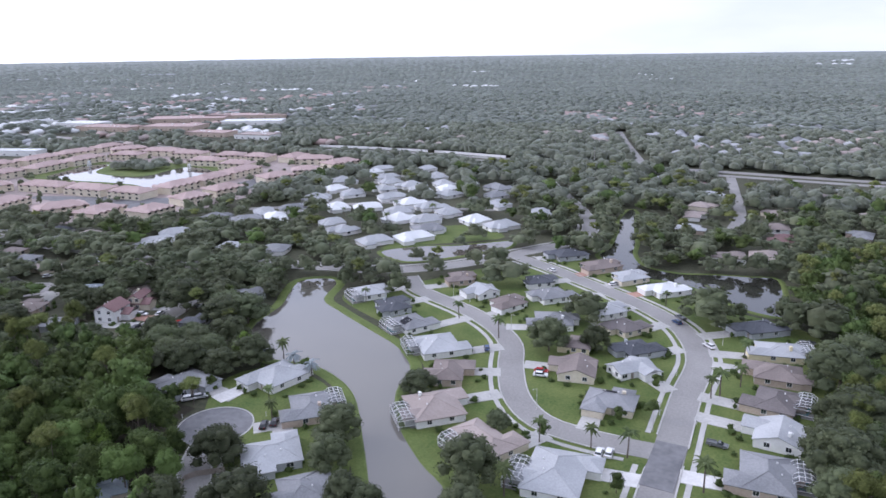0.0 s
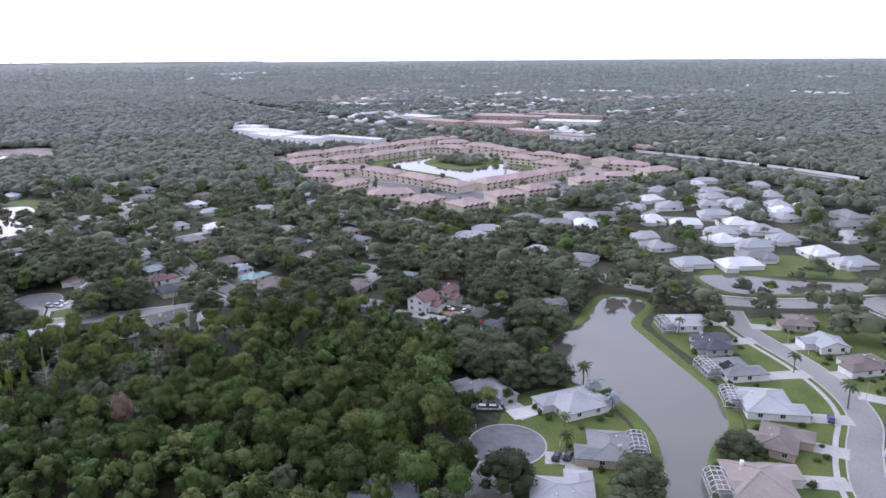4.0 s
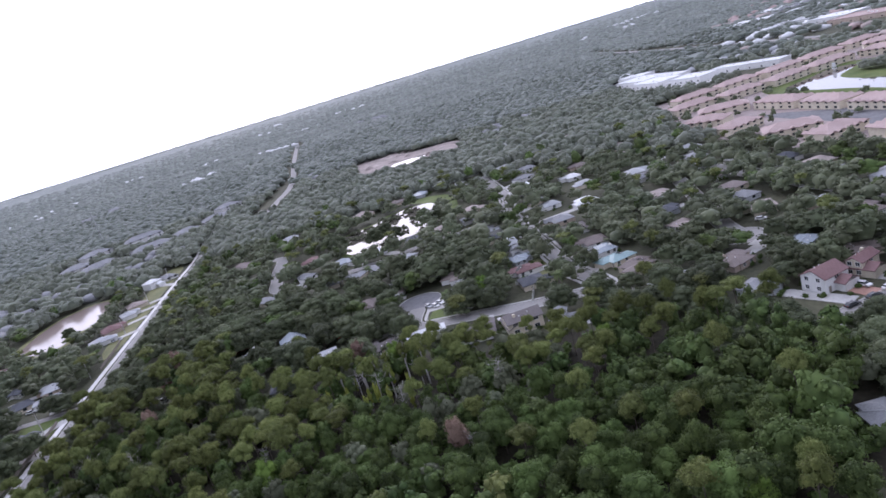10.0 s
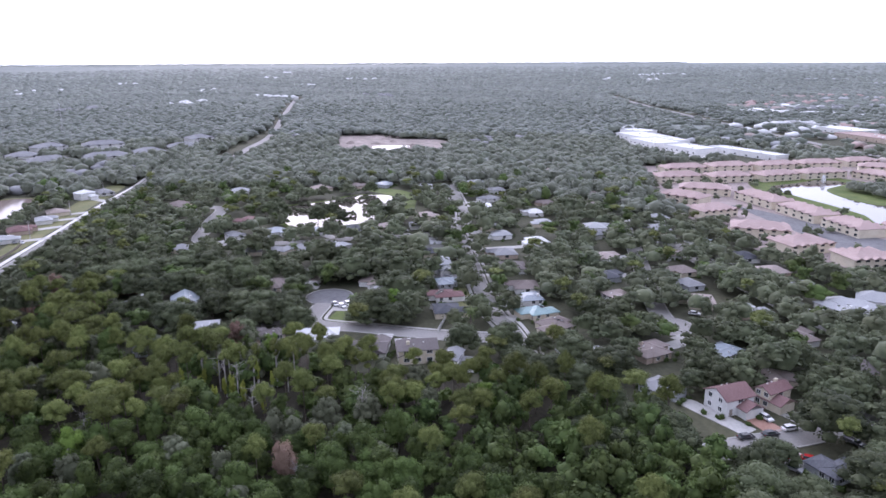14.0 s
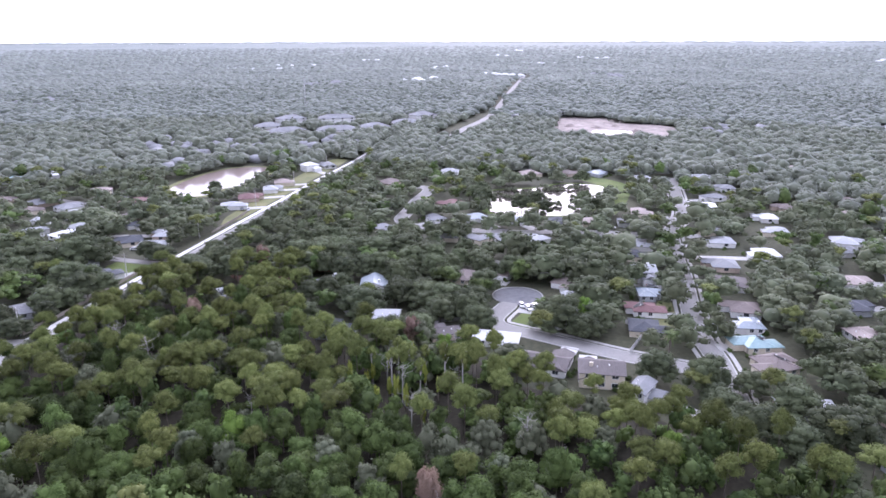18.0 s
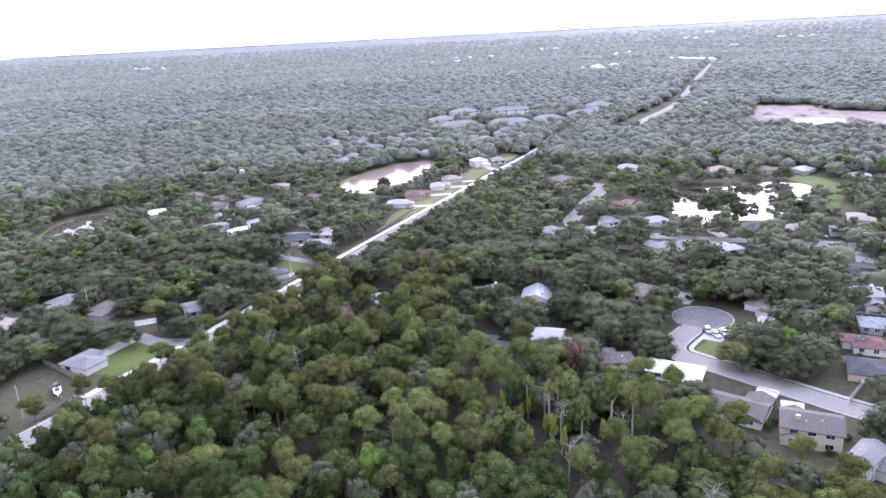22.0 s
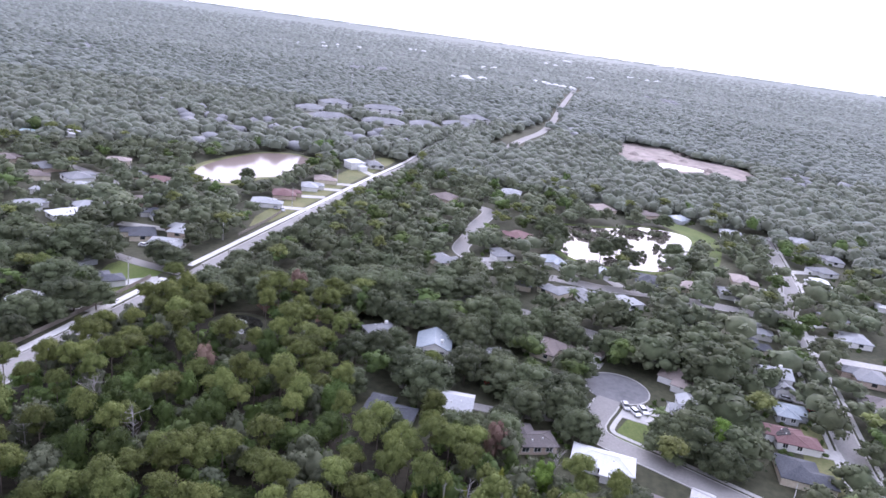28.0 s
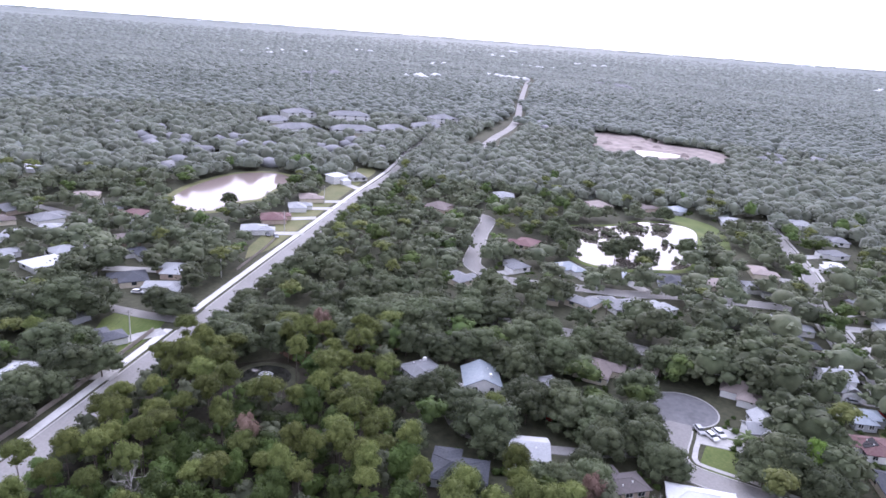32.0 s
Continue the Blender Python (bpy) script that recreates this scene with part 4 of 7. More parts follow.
# along the woods' edge and the inner streets
house(-235.6, 169.5, 109, 11, 12.5, "red", "white", storeys=2, style="gable", side=1, see=16, drive="brick", pitch=0.5, label="two-storey white house with dull red gable roofs")
house(-237.6, 183.6, 115, 10, 9, "red", "cream", storeys=2, style="gable", side=-1, see=14, pitch=0.5)
house(-202.5, 179.6, 113, 11, 9, "dark", "grey", side=1, see=10)
house(-247.2, 152.9, 120, 10, 11, "grey", "grey", side=1, see=10, full=False)
house(-275.5, 160.4, 116, 12, 12, "brown", "tan", side=1, see=14)
house(-272.1, 182.9, 123, 13, 9, "blue", "grey", side=-1, see=8)
house(-251.3, 191.9, 60, 11, 9.5, "tan", "cream", side=1, see=6)
house(-309.6, 245.6, 106, 11, 18, "pale", "white", side=1, see=14)
house(-330.5, 165.0, 111, 10, 14, "tan", "white", side=1, see=10, drive="white")
house(-284.1, 62.3, 83, 15, 14, "umber", "white", style="gable", side=-1, see=18, drive="white")
house(-279.2, 79.1, 95, 14, 13.5, "umber", "cream", storeys=2, style="gable", side=1, see=18, drive="white", pitch=0.4)
house(-268.0, 92.2, 70, 9, 10.5, "grey", "white", storeys=2, style="gable", side=1, see=15)
house(-297.3, 43.4, 92, 16, 9, "white", "white", side=1, see=14, wing=False, drive="", label="long white flat-looking house roof among trees")
house(-331.5, 127.1, 100, 10, 11, "blue", "white", side=1, see=12)
house(-314.5, 126.0, 109, 12.5, 10, "teal", "cream", side=-1, see=12, solar=True)
house(-299.1, 129.8, 122, 13, 12, "brown", "cream", side=1, see=12, solar=True)
house(-374.5, 91.7, 105, 10.5, 12, "pale", "white", storeys=2, style="gable", side=1, see=18, solar=True, pitch=0.5)
house(-354.8, 94.3, 98, 10, 10, "blue", "grey", side=1, see=14)
house(-337.9, 93.4, 97, 12, 10, "red", "white", side=-1, see=14, solar=True)
house(-339.2, 62.9, 100, 9.5, 13, "pale", "white", style="gable", side=1, see=12, pitch=0.5)
house(-325.7, 62.4, 85, 9, 11, "brown", "grey", side=-1, see=5)
house(-298.6, 24.8, 120, 11.5, 10.5, "umber", "tan", side=1, see=5)
house(-337.1, -15.8, 107, 11.5, 13, "blue", "white", style="gable", side=1, see=20, wing=False, drive="white", pitch=0.45, label="white house with a blue-grey standing-seam gable roof")
house(-300.2, 2.9, 101, 10, 10.5, "pale", "white", storeys=2, style="gable", side=1, see=5, wing=False, drive="pale")
house(-291.0, -12.0, 97, 14, 13, "dark", "grey", side=1, see=16, drive="")
house(-335.6, -33.4, 138, 11, 11, "grey", "white", side=-1, see=5)
house(-340.0, 3.5, 128, 9, 9, "grey", "cream", side=1, see=5)
house(-356.7, 19.5, 80, 12, 14, "brown", "cream", side=1, see=5)
house(-365.1, 32.4, 80, 10, 9, "tan", "white", side=1, see=5, full=False)
# round the reedy pond
for x, y, ang, l, w, roof, wall in (
    (-420.2, 25.4, 123, 14, 14, "grey", "white"), (-423.5, 40.3, 134, 9, 11, "pale", "white"), (-416.7, 10.4, 62, 12, 11, "grey", "cream"),
    (-458.0, 24.1, 130, 9, 10, "blue", "white"), (-459.0, 46.2, 92, 11, 15, "dark", "grey"), (-463.1, 65.1, 113, 13, 14, "tan", "cream"),
    (-456.5, 0.8, 130, 13, 14, "blue", "white"), (-450.2, -22.5, 137, 10, 13, "grey", "white"), (-488.4, -23.3, 76, 14, 14, "red", "cream"),
    (-540.1, -79.8, 159, 16, 16, "brown", "tan"), (-589.4, -49.8, 99, 14, 15, "pale", "white"), (-597.4, 9.5, 127, 16, 15, "tan", "cream"),
    (-607.6, 39.0, 132, 13, 13, "brown", "tan"), (-612.0, 59.8, 137, 13, 13, "blue", "grey"), (-596.0, 90.5, 92, 13, 16, "pale", "white")):
    house(x, y, ang, l, w, roof, wall, full=False, see=24, side=random.choice((-1, 1)))
for x, y, ang, l, w, roof, wall in (
    (-613.0, 132.8, 91, 14, 14, "pale", "white"), (-519.8, 128.4, 93, 12, 13, "white", "white"), (-493.9, 90.8, 94, 12, 14, "tan", "cream"),
    (-546.4, 135.2, 121, 14, 11, "grey", "white"), (-462.6, 124.7, 127, 12, 12, "grey", "cream"), (-441.0, 128.8, 100, 13, 12, "pale", "white"),
    (-407.1, 87.2, 100, 13, 12, "dark", "cream"), (-421.0, 217.7, 86, 13, 15, "pale", "white"), (-420.1, 234.6, 123, 11, 13, "blue", "white"),
    (-391.5, 177.0, 100, 13, 12, "tan", "white"), (-365.1, 204.2, 105, 13, 12, "brown", "cream"), (-360.0, 169.2, 105, 13, 12, "dark", "grey"),
    (-438.5, 183.6, 105, 13, 12, "grey", "white"), (-394.6, 211.0, 105, 12, 12, "brown", "white"), (-345.4, 199.4, 105, 12, 12, "grey", "grey"),
    (-498.1, 158.2, 95, 13, 12, "white", "white"), (-526.8, 172.7, 95, 13, 12, "brown", "tan"), (-468.4, 158.3, 95, 13, 12, "pale", "cream"),
    (-579, 145, 95, 13, 12, "grey", "white"), (-671, 206, 95, 14, 12, "tan", "white"), (-599, 185, 100, 16, 13, "pale", "white"), (-421, 68, 95, 12, 11, "grey", "white"), (-424, 146, 100, 14, 13, "white", "white"), (-516.8, 202.8, 95, 13, 12, "tan", "white"), (-477.5, 233.0, 95, 13, 12, "pale", "white"), (-555.5, 212.4, 95, 13, 12, "brown", "cream")):
    house(x, y, ang, l, w, roof, wall, full=False, see=24 if x < -400 and y < 170 else 10, side=random.choice((-1, 1)))
# west of the long road
for x, y, ang, l, w, roof, wall, st in (
    (-321.1, -132.1, 145, 9, 11, "dark", "white", 1), (-381.4, -150.3, 108, 12, 14, "pale", "tan", 1), (-363.2, -142.0, 113, 14, 11, "pale", "white", 1),
    (-393.1, -174.6, 143, 9, 13, "dark", "white", 1), (-444.9, -213.8, 100, 11, 13, "red", "white", 1), (-430.9, -200.4, 117, 9, 13, "grey", "white", 1),
    (-472.0, -150.9, 125, 16, 14, "red", "tan", 1), (-449.2, -149.1, 117, 16, 11, "pale", "white", 1), (-499.3, -149.9, 118, 13, 13, "pale", "white", 1),
    (-576.1, -158.5, 145, 12, 14, "white", "white", 2), (-522.5, -153.7, 119, 14, 13, "tan", "cream", 1),
    (-293.8, -138.6, 110, 9, 9, "white", "white", 1), (-392.0, -235.8, 116, 10, 13, "pale", "white", 1), (-275.0, -134.2, 137, 14, 12, "grey", "grey", 1),
    (-367.6, -197.5, 160, 14, 13, "white", "white", 1), (-384.3, -202.3, 160, 14, 10, "pale", "white", 1),
    (-380.1, -281.3, 154, 13, 13, "white", "white", 1), (-368.5, -218.4, 150, 13, 12, "pale", "white", 1), (-348.9, -184.8, 150, 12, 11, "grey", "white", 1),
    (-228.4, -129.8, 95, 13, 12, "grey", "white", 1), (-407.5, -259.3, 140, 13, 12, "brown", "cream", 1), (-464.0, -258.8, 120, 14, 12, "tan", "cream", 1),
    (-480.6, -344.8, 110, 18, 14, "teal", "white", 1), (-502.0, -334.7, 110, 18, 14, "white", "white", 1), (-424.6, -296.3, 140, 13, 12, "brown", "tan", 1)):
    house(x, y, ang, l, w, roof, wall, full=False, see=9, storeys=st, side=random.choice((-1, 1)), drive="pale" if y > -170 else "")
# the white-roofed villas and the streets beyond the ponds
for x, y in ((-332, 448), (-317, 417), (-296, 407), (-278, 367), (-255, 331), (-237, 317), (-260, 376), (-336, 511), (-297, 460), (-334, 490), (-285, 432), (-274, 452), (-258, 441), (-243, 452), (-232, 434), (-301, 527), (-276, 497), (-312, 478), (-233, 374), (-222, 358), (-206, 362), (-195, 343), (-191, 322), (-221, 395), (-240, 400), (-181, 374), (-184, 418), (-161, 368), (-151, 408), (-209, 473), (-325, 308), (-308, 315), (-312, 335), (-294, 326), (-303, 352), (-312, 253), (-318, 270), (-308, 385), (-206, 306), (-240, 480), (-255, 470), (-262, 410), (-205, 385), (-200, 445)):
    ROOF = random.choice(("white", "pale", "pale", "pale", "grey"))
    house(x, y, random.choice((48, 52, 140, 60)) + random.uniform(-6, 6), random.uniform(15, 21), random.uniform(13, 16), ROOF, "white", full=False, see=17, pitch=0.5, tall=2.3, drive="", side=random.choice((-1, 1)))
for x, y in ((-61.4, 406.3), (-22.7, 463.4), (-20.4, 427.2), (-15.2, 402.7), (-65.5, 509.3), (-84.1, 601.2), (20.9, 426.9), (-35.4, 357.7), (-20.7, 365.5), (-65.1, 469.3), (-22.0, 498.6), (-78.6, 542.7), (-34.2, 537.2), (0.3, 527.7), (30.2, 478.6), (14.7, 556.7), (-97.6, 498.1), (-112.8, 556.8), (-64.7, 439.6), (55.5, 400.1), (64.7, 448.7), (83.3, 516.1)):
    house(x, y, random.choice((0, 10, 90)) + random.uniform(-8, 8), 16, 13, random.choice(("tan", "pale", "grey", "brown", "red")), random.choice(("white", "cream", "tan")), full=False, see=14, drive="", side=random.choice((-1, 1)))
# more houses along the tree-lined streets
homes = 0
for name, reach in (("inner_street", 18), ("court_street", 17), ("pond_street", 17), ("loop_street", 16), ("cross_road", 20), ("elm_court", 17), ("side_street", 15)):
    for line, h, kerb, walks, ob in [r for r in ROADS if r[4].name.split(".")[0] == name]:
        nrm, gone = normals(line), 12.0
        for p, q, n in zip(line[:-1], line[1:], nrm):
            gone += np.linalg.norm(q - p)
            if gone < 23:
                continue
            for s in (-1, 1):
                x, y = p + n * s * (h + reach - 4)
                if name != "side_street" and not (-480 < x < -230 and (-50 if name == "pond_street" else 60) < y < 300) or homes > 80:
                    continue
                if any(math.hypot(x - a, y - b) < 10 + c for a, b, c in HOUSES) or any(g > 0 and np.min(np.hypot(*(other - (x, y)).T)) < g + 8.5 for other, g, *_r in ROADS) or any(math.hypot(x - a, y - b) < c + 9 for a, b, c in BULBS):
                    continue
                if inside(WOODS_EDGE, np.array([x]), np.array([y]))[0]:
                    continue
                house(x, y, math.degrees(math.atan2(n[1], n[0])) + random.uniform(-5, 5), random.uniform(13, 16), random.uniform(12, 14), random.choice(("grey", "tan", "brown", "pale", "dark", "umber", "grey")), random.choice(("white", "cream", "tan", "grey")), full=False, see=6, side=random.choice((-1, 1)), drive="")
                homes += 1
            gone = random.uniform(-3, 3)


# ---- trees ----
ICO = {}
for level in (1, 2):
    bm = bmesh.new()
    bmesh.ops.create_icosphere(bm, subdivisions=level, radius=1.0)
    bm.verts.ensure_lookup_table()
    ICO[level] = (np.array([v.co[:] for v in bm.verts]), [[v.index for v in f.verts] for f in bm.faces if f.calc_center_median().z > -0.45])
    bm.free()


def tree_shape(rng, kind, leaves, leaf, core=1, lobes_at_most=30):
    """The crown of a tree one metre high and wide, as points and faces: lobes set with small sprays of leaves."""
    lobes = []
    if kind == "pine":
        for i in range(rng.integers(9, 13)):
            a, d = i * 2.4 + rng.uniform(-0.4, 0.4), 0.34 * math.sqrt((i + 0.3) / 12)
            lobes.append((d * math.cos(a), d * math.sin(a), rng.uniform(0.80, 0.90) - d * d * 1.3, rng.uniform(0.15, 0.22), 0.42))
        lobes.insert(4, (rng.uniform(-0.15, 0.15), rng.uniform(-0.15, 0.15), 0.62, 0.17, 0.35))
    elif kind == "oak":
        for i in range(rng.integers(17, 23)):
            a, u = i * 2.4 + rng.uniform(-0.5, 0.5), (i + rng.uniform(0, 1)) / 22
            d = 0.40 * math.sqrt(u)
            lobes.append((d * math.cos(a), d * math.sin(a), 0.83 - 0.42 * u * u - 0.1 * u + rng.uniform(-0.07, 0.04), rng.uniform(0.11, 0.19), 0.75))
        for i in range(8):
            a = i * 0.785 + rng.uniform(-0.3, 0.3)
            lobes.append((0.37 * math.cos(a), 0.37 * math.sin(a), rng.uniform(0.30, 0.42), rng.uniform(0.12, 0.17), 0.9))
        rng.shuffle(lobes)
        lobes.insert(0, (0, 0, 0.52, 0.38, 0.95))
    else:
        for i in range(rng.integers(13, 18)):
            u = rng.uniform(0, 1)
            a, d = rng.uniform(0, math.tau), (0.12 + 0.2 * math.sin(u * math.pi)) * math.sqrt(rng.uniform(0.2, 1))
            lobes.append((d * math.cos(a), d * math.sin(a), 0.34 + 0.54 * u, rng.uniform(0.12, 0.21) * (1.1 - 0.3 * u), 0.8))
        lobes.insert(0, (0, 0, 0.6, 0.3, 1.0))
    lobes = lobes[:lobes_at_most]
    if lobes_at_most < 8:
        lobes = [(x, y, z, r * 1.45, f) for x, y, z, r, f in lobes]
    verts, faces, n = [], [], 0
    iv, ifc = ICO[core]
    for x, y, z, r, flat in lobes:
        bumpy = iv * (0.70 + 0.2 * rng.random((len(iv), 1))) * (r, r, r * flat) + (x, y, z)
        verts.append(bumpy)
        faces += [[k + n for k in f] for f in ifc]
        n += len(iv)
    each = max(1, leaves // len(lobes))
    for x, y, z, r, flat in lobes:
        d = rng.normal(size=(each, 3))
        d[:, 2] = np.abs(d[:, 2]) * 1.1 - 0.35
        d /= np.linalg.norm(d, axis=1)[:, None]
        c = d * (r, r, r * flat) * rng.uniform(0.8, 1.2, (each, 1)) + (x, y, z)
        out = d + rng.normal(scale=0.42, size=d.shape) + (0, 0, 0.15)
        out /= np.linalg.norm(out, axis=1)[:, None]
        t = np.cross(out, rng.normal(size=d.shape))
        t /= np.linalg.norm(t, axis=1)[:, None]
        s = np.cross(out, t)
        w, h = leaf * rng.uniform(0.6, 1.3, (each, 1)), leaf * rng.uniform(0.5, 1.0, (each, 1))
        t, s = t * (1, 1, 0.55 if kind == "pine" else 0.9), s * (1, 1, 0.55 if kind == "pine" else 0.9)
        q = np.stack([c - t * w, c - s * h - out * leaf * 0.25, c + t * w, c + s * h - out * leaf * 0.25], 1).reshape(-1, 3)
        verts.append(q)
        faces += [[n + 4 * i, n + 4 * i + 1, n + 4 * i + 2, n + 4 * i + 3] for i in range(each)]
        n += 4 * each
    return np.vstack(verts), faces


def stuff(name, shapes, places, mat, label, category="trees"):
    """Many trees as one mesh: places are rows of x, y, z, width, height, turn and shape."""
    vs, loops, sizes, n = [], [], [], 0
    packed = [(v, np.concatenate([np.array(q) for q in f]), np.array([len(q) for q in f])) for v, f in shapes]
    for x, y, z, w, h, turn, k in places:
        v, lp, sz = packed[int(k)]
        c, s = math.cos(turn), math.sin(turn)
        vs.append(np.stack([x + w * (c * v[:, 0] - s * v[:, 1]), y + w * (s * v[:, 0] + c * v[:, 1]), z + h * v[:, 2]], 1))
        loops.append(lp + n)
        sizes.append(sz)
        n += len(v)
    if not vs:
        return None
    vs, loops, sizes = np.vstack(vs), np.concatenate(loops), np.concatenate(sizes)
    me = bpy.data.meshes.new(name)
    me.vertices.add(len(vs))
    me.vertices.foreach_set("co", vs.ravel())
    me.loops.add(len(loops))
    me.loops.foreach_set("vertex_index", loops)
    me.polygons.add(len(sizes))
    me.polygons.foreach_set("loop_start", np.concatenate([[0], np.cumsum(sizes)[:-1]]))
    me.polygons.foreach_set("loop_total", sizes)
    me.polygons.foreach_set("use_smooth", np.ones(len(sizes), bool))
    me.update(calc_edges=True)
    me.materials.append(mat)
    return tagged(new(name, me), label, category, kind="stuff")


def limb(bm, a, b, r0, r1, n=6):
    a, b = Vector(a), Vector(b)
    m = Matrix.Translation((a + b) / 2) @ (b - a).to_track_quat("Z", "Y").to_matrix().to_4x4()
    bmesh.ops.create_cone(bm, cap_ends=True, segments=n, radius1=r0, radius2=r1, depth=(b - a).length, matrix=m)


def make_tree(name, kind, leafmat, width, height, rng, leaves=2000, leaf=0.0235, bark=BARK, label=""):
    """One tree as a thing: a tapered trunk with limbs, and a crown."""
    ob = new(name)
    bm = bmesh.new()
    top = 0.62 if kind != "pine" else 0.8
    lean = rng.uniform(-0.03, 0.03, 2) * height
    limb(bm, (0, 0, -0.2), (lean[0] * 0.5, lean[1] * 0.5, height * 0.35), 0.018 * height, 0.014 * height, 8)
    limb(bm, (lean[0] * 0.5, lean[1] * 0.5, height * 0.34), (lean[0], lean[1], height * top), 0.014 * height, 0.007 * height, 8)
    for i in range(5):
        a, z = rng.uniform(0, math.tau), height * rng.uniform(top - 0.32, top - 0.06)
        limb(bm, (lean[0] * 0.8, lean[1] * 0.8, z), (math.cos(a) * width * 0.28, math.sin(a) * width * 0.28, z + height * 0.15), 0.008 * height, 0.003 * height, 5)
    part("trunk", bm, bark, ob)
    v, f = tree_shape(rng, kind, leaves, leaf)
    crown = mesh_ob("crown", v * (width, width, height), f, leafmat, ob)
    crown.data.polygons.foreach_set("use_smooth", np.ones(len(f), bool))
    return tagged(ob, label, "tree", group="trees")


def bare_tree(rng, height):
    ob = new("dead_tree")
    bm = bmesh.new()
    limb(bm, (0, 0, -0.2), (0.1, 0, height * 0.55), 0.2, 0.13, 7)
    limb(bm, (0.1, 0, height * 0.54), (0.2, 0.2, height), 0.13, 0.03, 6)
    part("trunk", bm, PALE_BARK, ob)
    bm = bmesh.new()
    for i in range(16):
        a, z = rng.uniform(0, math.tau), height * rng.uniform(0.4, 0.92)
        r = rng.uniform(1.2, 3.2)
        tip = (math.cos(a) * r, math.sin(a) * r, z + rng.uniform(0.5, 2.5))
        limb(bm, (0.12, 0.05, z), tip, 0.07, 0.025, 4)
        for _ in range(3):
            limb(bm, tip, (tip[0] + rng.uniform(-1, 1), tip[1] + rng.uniform(-1, 1), tip[2] + rng.uniform(0.2, 1.4)), 0.03, 0.012, 3)
    part("branch", bm, PALE_BARK, ob)
    return tagged(ob, "bare grey dead tree with spread branches", "tree", group="dead trees")


def palm(rng, height, mat, label, spread=2.3):
    ob = new("palm_tree")
    bm = bmesh.new()
    limb(bm, (0, 0, -0.1), (0.15, 0.05, height * 0.5), 0.2, 0.16, 8)
    limb(bm, (0.15, 0.05, height * 0.49), (0.1, 0.1, height), 0.16, 0.13, 8)
    part("trunk", bm, BARK, ob)
    verts, faces = [], []
    for i in range(26):
        a, up = i * 2.4 + rng.uniform(-0.2, 0.2), rng.uniform(-0.25, 0.95)
        L, o = spread * rng.uniform(0.8, 1.1), len(verts)
        for s in range(5):
            t = s / 4
            r, z, w = L * t, height + L * (up * t - 0.75 * t * t), 0.05 + 0.34 * math.sin(math.pi * min(1, t + 0.12))
            cx, cy = 0.1 + math.cos(a) * r, 0.1 + math.sin(a) * r
            verts += [(cx - math.sin(a) * w, cy + math.cos(a) * w, z - 0.12), (cx, cy, z + 0.05), (cx + math.sin(a) * w, cy - math.cos(a) * w, z - 0.12)]
        for s in range(4):
            for k in range(2):
                b = o + s * 3 + k
                faces.append((b, b + 3, b + 4, b + 1))
    mesh_ob("fronds", verts, faces, mat, ob)
    return tagged(ob, label, "palm", group="palms")


rng = np.random.default_rng(5)

# ---- beyond: townhouses, sheds, far houses ----
def block(name, x, y, angle, length, width, storeys, roof, wall, label, category, flat=False, bays=4, see=8):
    """A larger building: walls, roof, and a window for each bay and storey."""
    ob = new(name)
    ob.matrix_world = pose(x, y, 0, 0, 0, angle)
    tagged(ob, label, category, group=category + "s")
    a, b, h = length / 2, width / 2, 2.9 * storeys - 0.6
    m_side = Matrix.Rotation(radians(angle), 3, "Z")
    bm = bmesh.new()
    box(bm, 0, 0, 0, 2 * a - 1, 2 * b - 1, h, 0.05)
    part("wall", bm, WALLS[wall], ob)
    if flat:
        bm = bmesh.new()
        box(bm, 0, 0, h, 2 * a - 0.8, 2 * b - 0.8, 0.3, 0.05)
        for sx, sy, lx, ly in ((0, -b + 0.5, 2 * a - 0.6, 0.3), (0, b - 0.5, 2 * a - 0.6, 0.3), (-a + 0.5, 0, 0.3, 2 * b - 0.6), (a - 0.5, 0, 0.3, 2 * b - 0.6)):
            box(bm, sx, sy, h, lx, ly, 0.8)
        part("roof", bm, ROOFS[roof], ob)
        for i in range(3):
            bm = bmesh.new()
            box(bm, rng.uniform(-a * 0.7, a * 0.7), rng.uniform(-b * 0.6, b * 0.6), h + 0.3, 2.4, 1.8, 1.2, 0.1)
            part("roof_unit", bm, PAINT, ob, "grey rooftop air unit")
    else:
        v, f = hip(a, b, h, 0.36)
        mesh_ob("roof", v, f, ROOFS[roof], ob)
        for i in range(bays):
            gx = -a + (i + 0.5) * 2 * a / bays
            for s in (-1, 1):
                v, f = gable(b * 0.5 + 0.6, 2.6, h + 0.02, 0.42)
                mesh_ob("roof", moved(v, gx, s * (b * 0.5 + 0.4), math.pi / 2), f, ROOFS[roof], ob)
    for i in range(bays):
        gx = -a + (i + 0.5) * 2 * a / bays
        for k in range(storeys if not flat else 1):
            for s in ((-1,) if (m_side @ Vector((0, -1, 0))).to_2d().dot(Vector(open_side(x, y, 1.0))) > 0 else (1,)):
                window(ob, gx, s * (b - 0.5), 0.9 + 2.9 * k, 2.2, 1.4, 0 if s < 0 else math.pi, False)
    m = pose(x, y, 0, 0, 0, angle)
    corners = [np.array((m @ Vector((sx * (a + 2), sy * (b + 2), 0))).to_2d()) for sx, sy in ((-1, -1), (1, -1), (1, 1), (-1, 1))]
    chart_area(corners)
    for s in np.arange(4.0, see + 0.1, 4.0):
        chart_area([p + open_side(x, y, s) for p in corners])
    return ob


